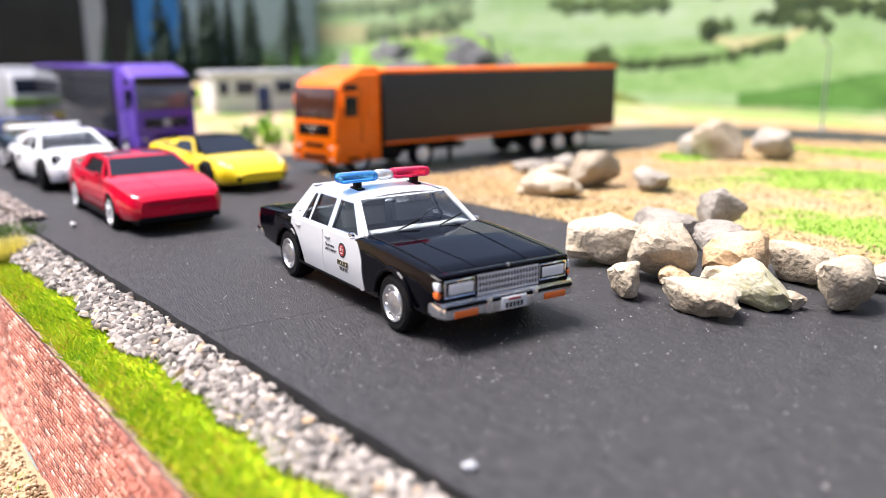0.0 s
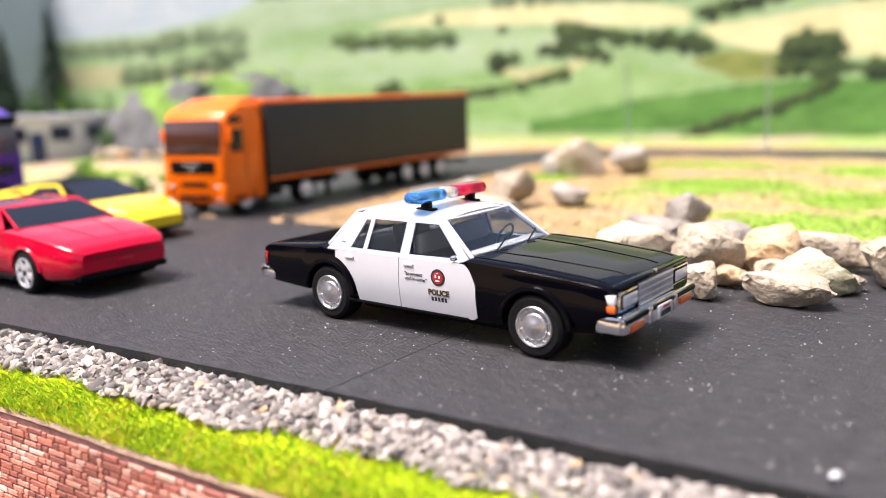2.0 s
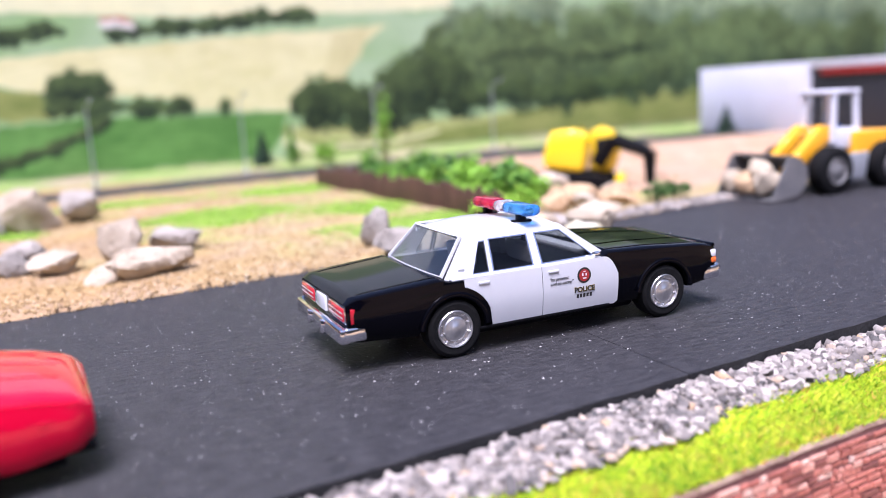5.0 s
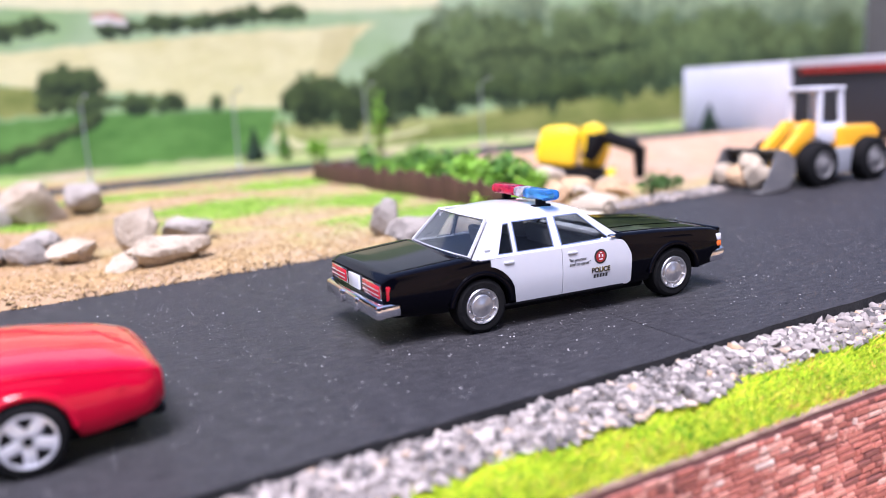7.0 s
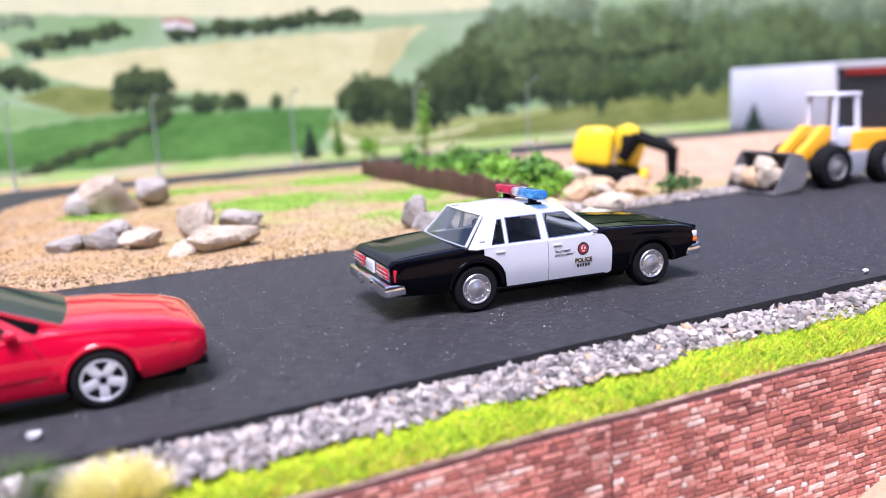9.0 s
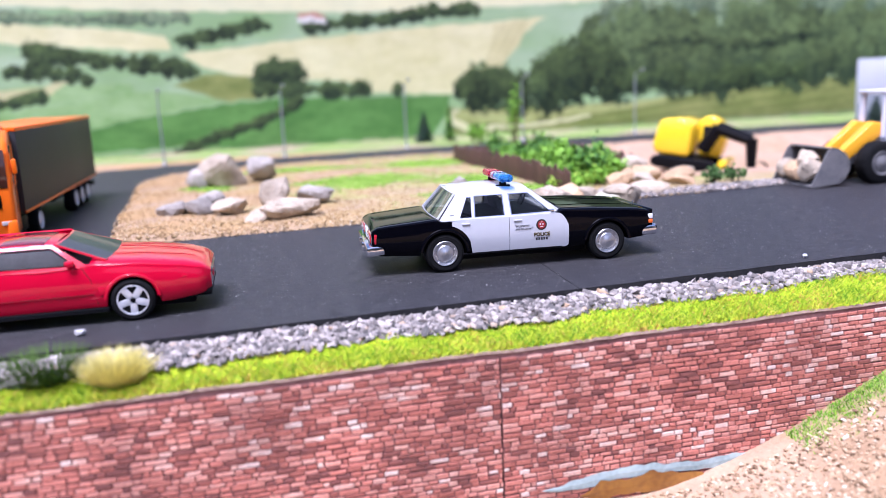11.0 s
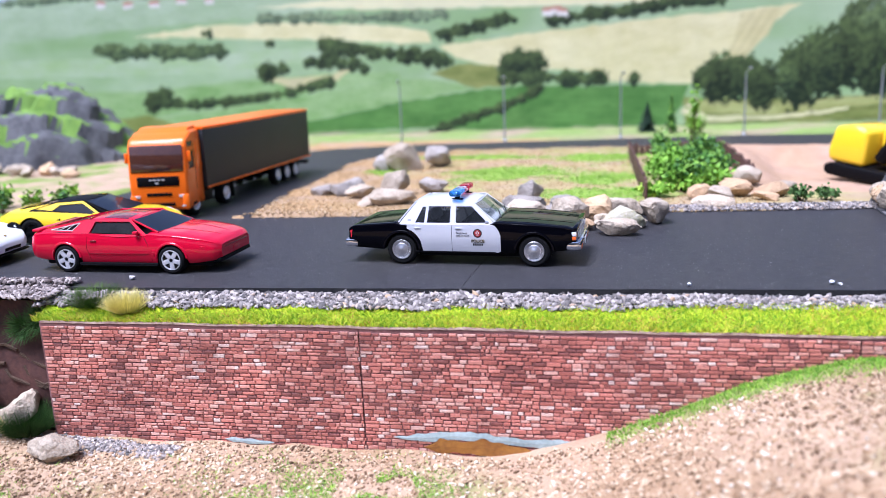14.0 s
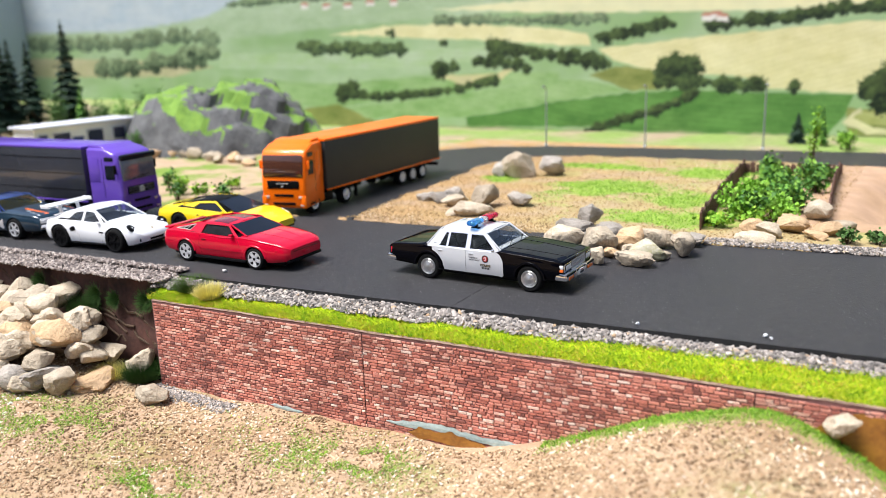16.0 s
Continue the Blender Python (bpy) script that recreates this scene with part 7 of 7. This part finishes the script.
fence([(56, 127), (49, 200), (40, 308)], 11.5, "dark brown jagged plank fence along the green plot", "fences")
fence([(40, 309), (100, 318)], 9, "dark brown jagged plank fence behind the plot", "fences")
fence([(108, 178), (102, 250), (98, 316)], 11, "dark brown jagged plank fence beside the dirt", "fences")


# ---- conifers ----
def conifer(x, y, z, h, r, seed, material=None, label="dark green model conifer", whorls=13):
    rnd = random.Random(seed)
    t = thing("conifer", x, y, z, 0, label, "tree", "conifers")
    part("trunk", rod(bmesh.new(), (0, 0, 0), (0, 0, h * 0.95), r * 0.13, 7, r * 0.02), BARK, t)
    vs, fs = [], []
    n = int(whorls * 42)
    for _ in range(n):
        u = rnd.random() ** 0.85
        zc = h * (0.10 + 0.9 * u)
        rr = r * (1 - u) ** 0.85 * rnd.uniform(0.55, 1.1) * (0.8 + 0.25 * math.sin(u * whorls * 6.28)) + r * 0.04
        a = rnd.uniform(0, 6.28)
        c, s = math.cos(a), math.sin(a)
        w = rr * 0.32 + 0.4
        i = len(vs)
        vs += [(0, 0, zc + rr * 0.25), (c * rr - s * w, s * rr + c * w, zc - rr * 0.15), (c * rr * 1.12, s * rr * 1.12, zc - rr * 0.30), (c * rr + s * w, s * rr - c * w, zc - rr * 0.15)]
        fs += [(i, i + 1, i + 2), (i, i + 2, i + 3)]
    me = bpy.data.meshes.new("crown")
    me.from_pydata([tuple(q * SCALE for q in v) for v in vs], [], fs)
    me.materials.append(material or NEEDLE)
    o = new("crown", me)
    o.parent = t
    return t


for k, (x, y, h) in enumerate(((-630, 268, 112), (-640, 232, 92), (-655, 214, 95), (-648, 196, 100), (-650, 170, 88), (-640, 150, 70), (-665, 128, 66), (-700, 250, 96), (-720, 210, 100), (-660, 100, 60), (-700, 160, 100))):
    conifer(x, y, 16, h, h * 0.17, 400 + k)
conifer(-605, 262, 20, 42, 8, 420, LEAF, "bright green small conifer behind the hut")
conifer(48, 478, 0, 27, 8, 421, NEEDLE, "small green conifer before the backdrop")
conifer(68, 470, 0, 34, 6, 422, LEAF, "slender green tree before the backdrop")
conifer(412, 398, 0, 24, 8, 423, NEEDLE, "small green conifer by the white shed")
for k, (x, y) in enumerate(((84, 455), (90, 450))):
    leafy(x, y, 0, 7, 14, 260, 430 + k, LEAF_LIME, "bright lime shrub by the far road")


# ---- street lamps ----
def street_lamp(x, y):
    l = thing("street_lamp", x, y, 0, 0, "thin grey model street lamp beside the far road", "street lamp", "street lamps")
    part("base", lathe(bmesh.new(), [(0.01, 0), (1.6, 0), (1.5, 1.2), (0.8, 2.0), (0.01, 2.0)], 10, "z"), STEEL, l)
    part("post", rod(bmesh.new(), (0, 0, 0), (0, 0, 50), 0.75, 8, 0.5), STEEL, l)
    part("arm", rod(bmesh.new(), (0, 0, 49.5), (2, -9, 53), 0.45, 6, 0.35), STEEL, l)
    part("lamp_head", boxed(2.4, -10.5, 53.2, 2.2, 5, 1.2, 0.4, (-15, 0, 0)), GREY_PLASTIC, l)
    return l


lamp = street_lamp(-154, 411)
for x, y in ((-68, 428), (27.5, 440), (125, 447), (225, 452)):
    copy_thing(lamp, pose(x * SCALE, y * SCALE, 0))

# ---- buildings ----
hut = thing("hut", -515, 200, 0, 0, "white model hut with flat roof, blue door and windows", "building")
part("wall", boxed(-14, 0, 16, 30, 104, 32, 0.4), mat("off_white_wall", (0.80, 0.79, 0.77), (0.68, 0.67, 0.64), rough=0.8, scale=60), hut, "off-white walls")
part("roof", boxed(-13, 0, 33, 36, 110, 2.4, 0.5), WHITE_WALL, hut, "flat pale roof")
part("door", boxed(1.3, -10, 11, 0.8, 11, 22, 0.2), BLUE_PAINT, hut, "blue door")
for y, wd in ((-44, 10), (-26, 18), (8, 18), (34, 15)):
    w = part("window", boxed(1.3, y, 21, 0.8, wd, 13, 0.2), WHITE_WALL, hut)
    part("pane", boxed(1.8, y, 21, 0.4, wd - 2.4, 10.6), mat("navy_pane", (0.03, 0.035, 0.07), rough=0.2), w)

shed = thing("shed", 436, 456, 0, 0, "white corrugated model shed with open bay as a solid block, inner shade as near-black colour and red strip", "building")
part("wall", boxed(40, -60, 27, 80, 120, 54, 0.4), WHITE_WALL, shed, "white wall")
for k in range(29):
    part("rib", boxed(-0.4, -2 - k * 4, 26, 1.0, 1.2, 50, 0.2), WHITE_WALL, shed)
# solid block for the open bay: its inner shade is the near-black colour
part("bay", boxed(40, -175, 25, 78, 109, 50, 0.4), mat("bay_shade", (0.02, 0.022, 0.03), rough=0.6), shed, "open bay as a solid block, inner shade as near-black colour")
part("fascia", boxed(40, -175, 51.5, 82, 110, 5, 0.4), WHITE_WALL, shed)
part("red_strip", boxed(-1.0, -178, 46, 1.0, 96, 4, 0.2), BADGE_RED, shed, "red strip above the bay")

# rocky mound with flock
g = []
for i in range(121):
    row = []
    for j in range(85):
        x, y = -585 + i * 2, 215 + j * 2.4
        d = math.hypot((x + 466) / 108, (y - 318) / 98)
        h = 74 * max(0.0, 1 - d ** 3.4) * (0.80 + 0.30 * wob(x, y, 0.018, 2)) if d < 1 else -2
        lean = h + 0.30 * x + 12 * wob(x, y, 0.02, 5)
        ledge = 10 * (math.floor(lean / 15) - lean / 15 + 0.5) if h > 2 else 0
        row.append((x + 3.5 * wob(x, y, 0.07, 3), y + ledge * 0.7, h + ledge + 3.6 * wob(x, y, 0.06, 8) + 2.6 * wob(x, y, 0.13, 14) + 1.4 * wob(x, y, 0.28, 4)))
    g.append(row)
bm = sheet(g)
bmesh.ops.recalc_face_normals(bm, faces=bm.faces)
for f in bm.faces:
    c = f.calc_center_median()
    f.material_index = 1 if abs(f.normal.z) + 1.1 * wob(c.x * 0.5 + c.z, c.y, 0.035, 12) > 0.78 else 0
solo("rock_mound", bm, [mat("slate_rock", (0.15, 0.15, 0.15), (0.032, 0.032, 0.034), rough=0.85, scale=60, fine=500, bump=0.6, bump_scale=250), mat("mound_flock", (0.20, 0.34, 0.05), (0.08, 0.16, 0.025), rough=0.95, scale=120)], 0, 0, 0, 0, 25, "grey layered rock mound with bright green flock", "mound")
G = "rubble at the mound"
rnd = random.Random(9)
for k in range(16):
    x = -480 + k * 10 + rnd.uniform(-4, 4)
    rock(x, 228 - abs(k - 8) * 1.0 + rnd.uniform(-8, 8), 0, (rnd.uniform(10, 17), 11, rnd.uniform(6, 11)), 500 + k, rnd.choice((STONE, STONE_TAN)), rnd.uniform(0, 90), 0, "pale tan rubble at the foot of the mound", G)

# ---- turf under the flock, and the joined and single bricks ----
strip = [[(x, wall_line(x) + 1.4 + (near_edge(x) - wall_line(x) - 6.5) * k / 8, verge_height(x, wall_line(x) + 1.4 + 20 * k / 8) - 0.15) for k in range(9)] for x in range(-128, 333, 5)]
bm = sheet(strip)
bmesh.ops.recalc_face_normals(bm, faces=bm.faces)
for f in bm.faces:
    if f.normal.z < 0:
        f.normal_flip()
solo("verge", bm, FLOCK_BASE, 0, 0, 0, 0, 60, "bright lime turf strip between wall and gravel", "verge", kind="structure")

rnd = random.Random(4)
shared = {}


def brick_mesh(l, h, depth):
    key = (round(l * 2) / 2, round(h * 5) / 5)
    if key not in shared:
        bm = bmesh.new()
        lx, hz = key[0] / 2, key[1] / 2
        c = 0.12
        ring = [[(-lx, 0, -hz), (lx, 0, -hz), (lx, 0, hz), (-lx, 0, hz)], [(-lx + c, -depth, -hz + c), (lx - c, -depth, -hz + c), (lx - c, -depth, hz - c), (-lx + c, -depth, hz - c)]]
        v = [[bm.verts.new(p) for p in r] for r in ring]
        for i in range(4):
            bm.faces.new((v[0][i], v[0][(i + 1) % 4], v[1][(i + 1) % 4], v[1][i]))
        bm.faces.new(v[1])
        bmesh.ops.recalc_face_normals(bm, faces=bm.faces)
        me = bpy.data.meshes.new("brick")
        bm.to_mesh(me)
        bm.free()
        me.transform(Matrix.Scale(SCALE, 4))
        me.materials.append(BRICK)
        shared[key] = me
    return shared[key]


run = []
z = WALL_TOP - 1.2
while z > WALL_FOOT + 1:
    h = rnd.choice((1.0, 1.1, 1.2, 1.35))
    x = WALL_X0 + 0.3
    while x < WALL_X1 - 2:
        l = rnd.choice((1.4, 1.8, 2.2, 2.5, 2.8, 3.2, 3.7, 4.4))
        seam = next((s for s in (-21.05, 114.75) if x < s < x + l + 0.4), None)
        if seam:
            l = max(0.8, seam - 0.1 - x)
        run.append((x + l / 2, z - h / 2 + 0.45 * wob(x, z, 0.035) + rnd.uniform(-0.12, 0.12), l - rnd.uniform(0.12, 0.34), h - rnd.uniform(0.14, 0.32)))
        x += l if not seam else l + 0.25
    z -= h
near_ones = sorted(run, key=lambda b: abs(b[0] - 20) + 0.5 * abs(b[1] + 20))[:300]
chosen = set(near_ones)
vs, fs = [], []
ang = math.degrees(math.atan(0.077))
for b in run:
    x, zc, l, h = b
    if b in chosen:
        ob = new("brick", brick_mesh(l, h, 0.28 + 0.12 * rnd.random()))
        ob.parent = wall
        ob.matrix_basis = pose(x * SCALE, (wall_line(x) + 0.02) * SCALE, zc * SCALE, 0, 0, ang)
    else:
        n, c, d = len(vs), 0.12, 0.3
        for lx, hz, dd in ((l / 2, h / 2, 0.0), (l / 2 - c, h / 2 - c, d)):
            for sx, sz in ((-1, -1), (1, -1), (1, 1), (-1, 1)):
                vs.append((x + sx * lx, wall_line(x + sx * lx) + 0.02 - dd, zc + sz * hz))
        fs += [(n, n + 1, n + 5, n + 4), (n + 1, n + 2, n + 6, n + 5), (n + 2, n + 3, n + 7, n + 6), (n + 3, n, n + 4, n + 7), (n + 4, n + 5, n + 6, n + 7)]
cloud("brick_run", (vs, fs), BRICK_LOOSE, "printed red bricks of the retaining wall", "", wall)

# the lens is focused on the road before the patrol car throughout
cam.data.dof.use_dof, cam.data.dof.focus_object, cam.data.dof.aperture_fstop = True, road, 12.0
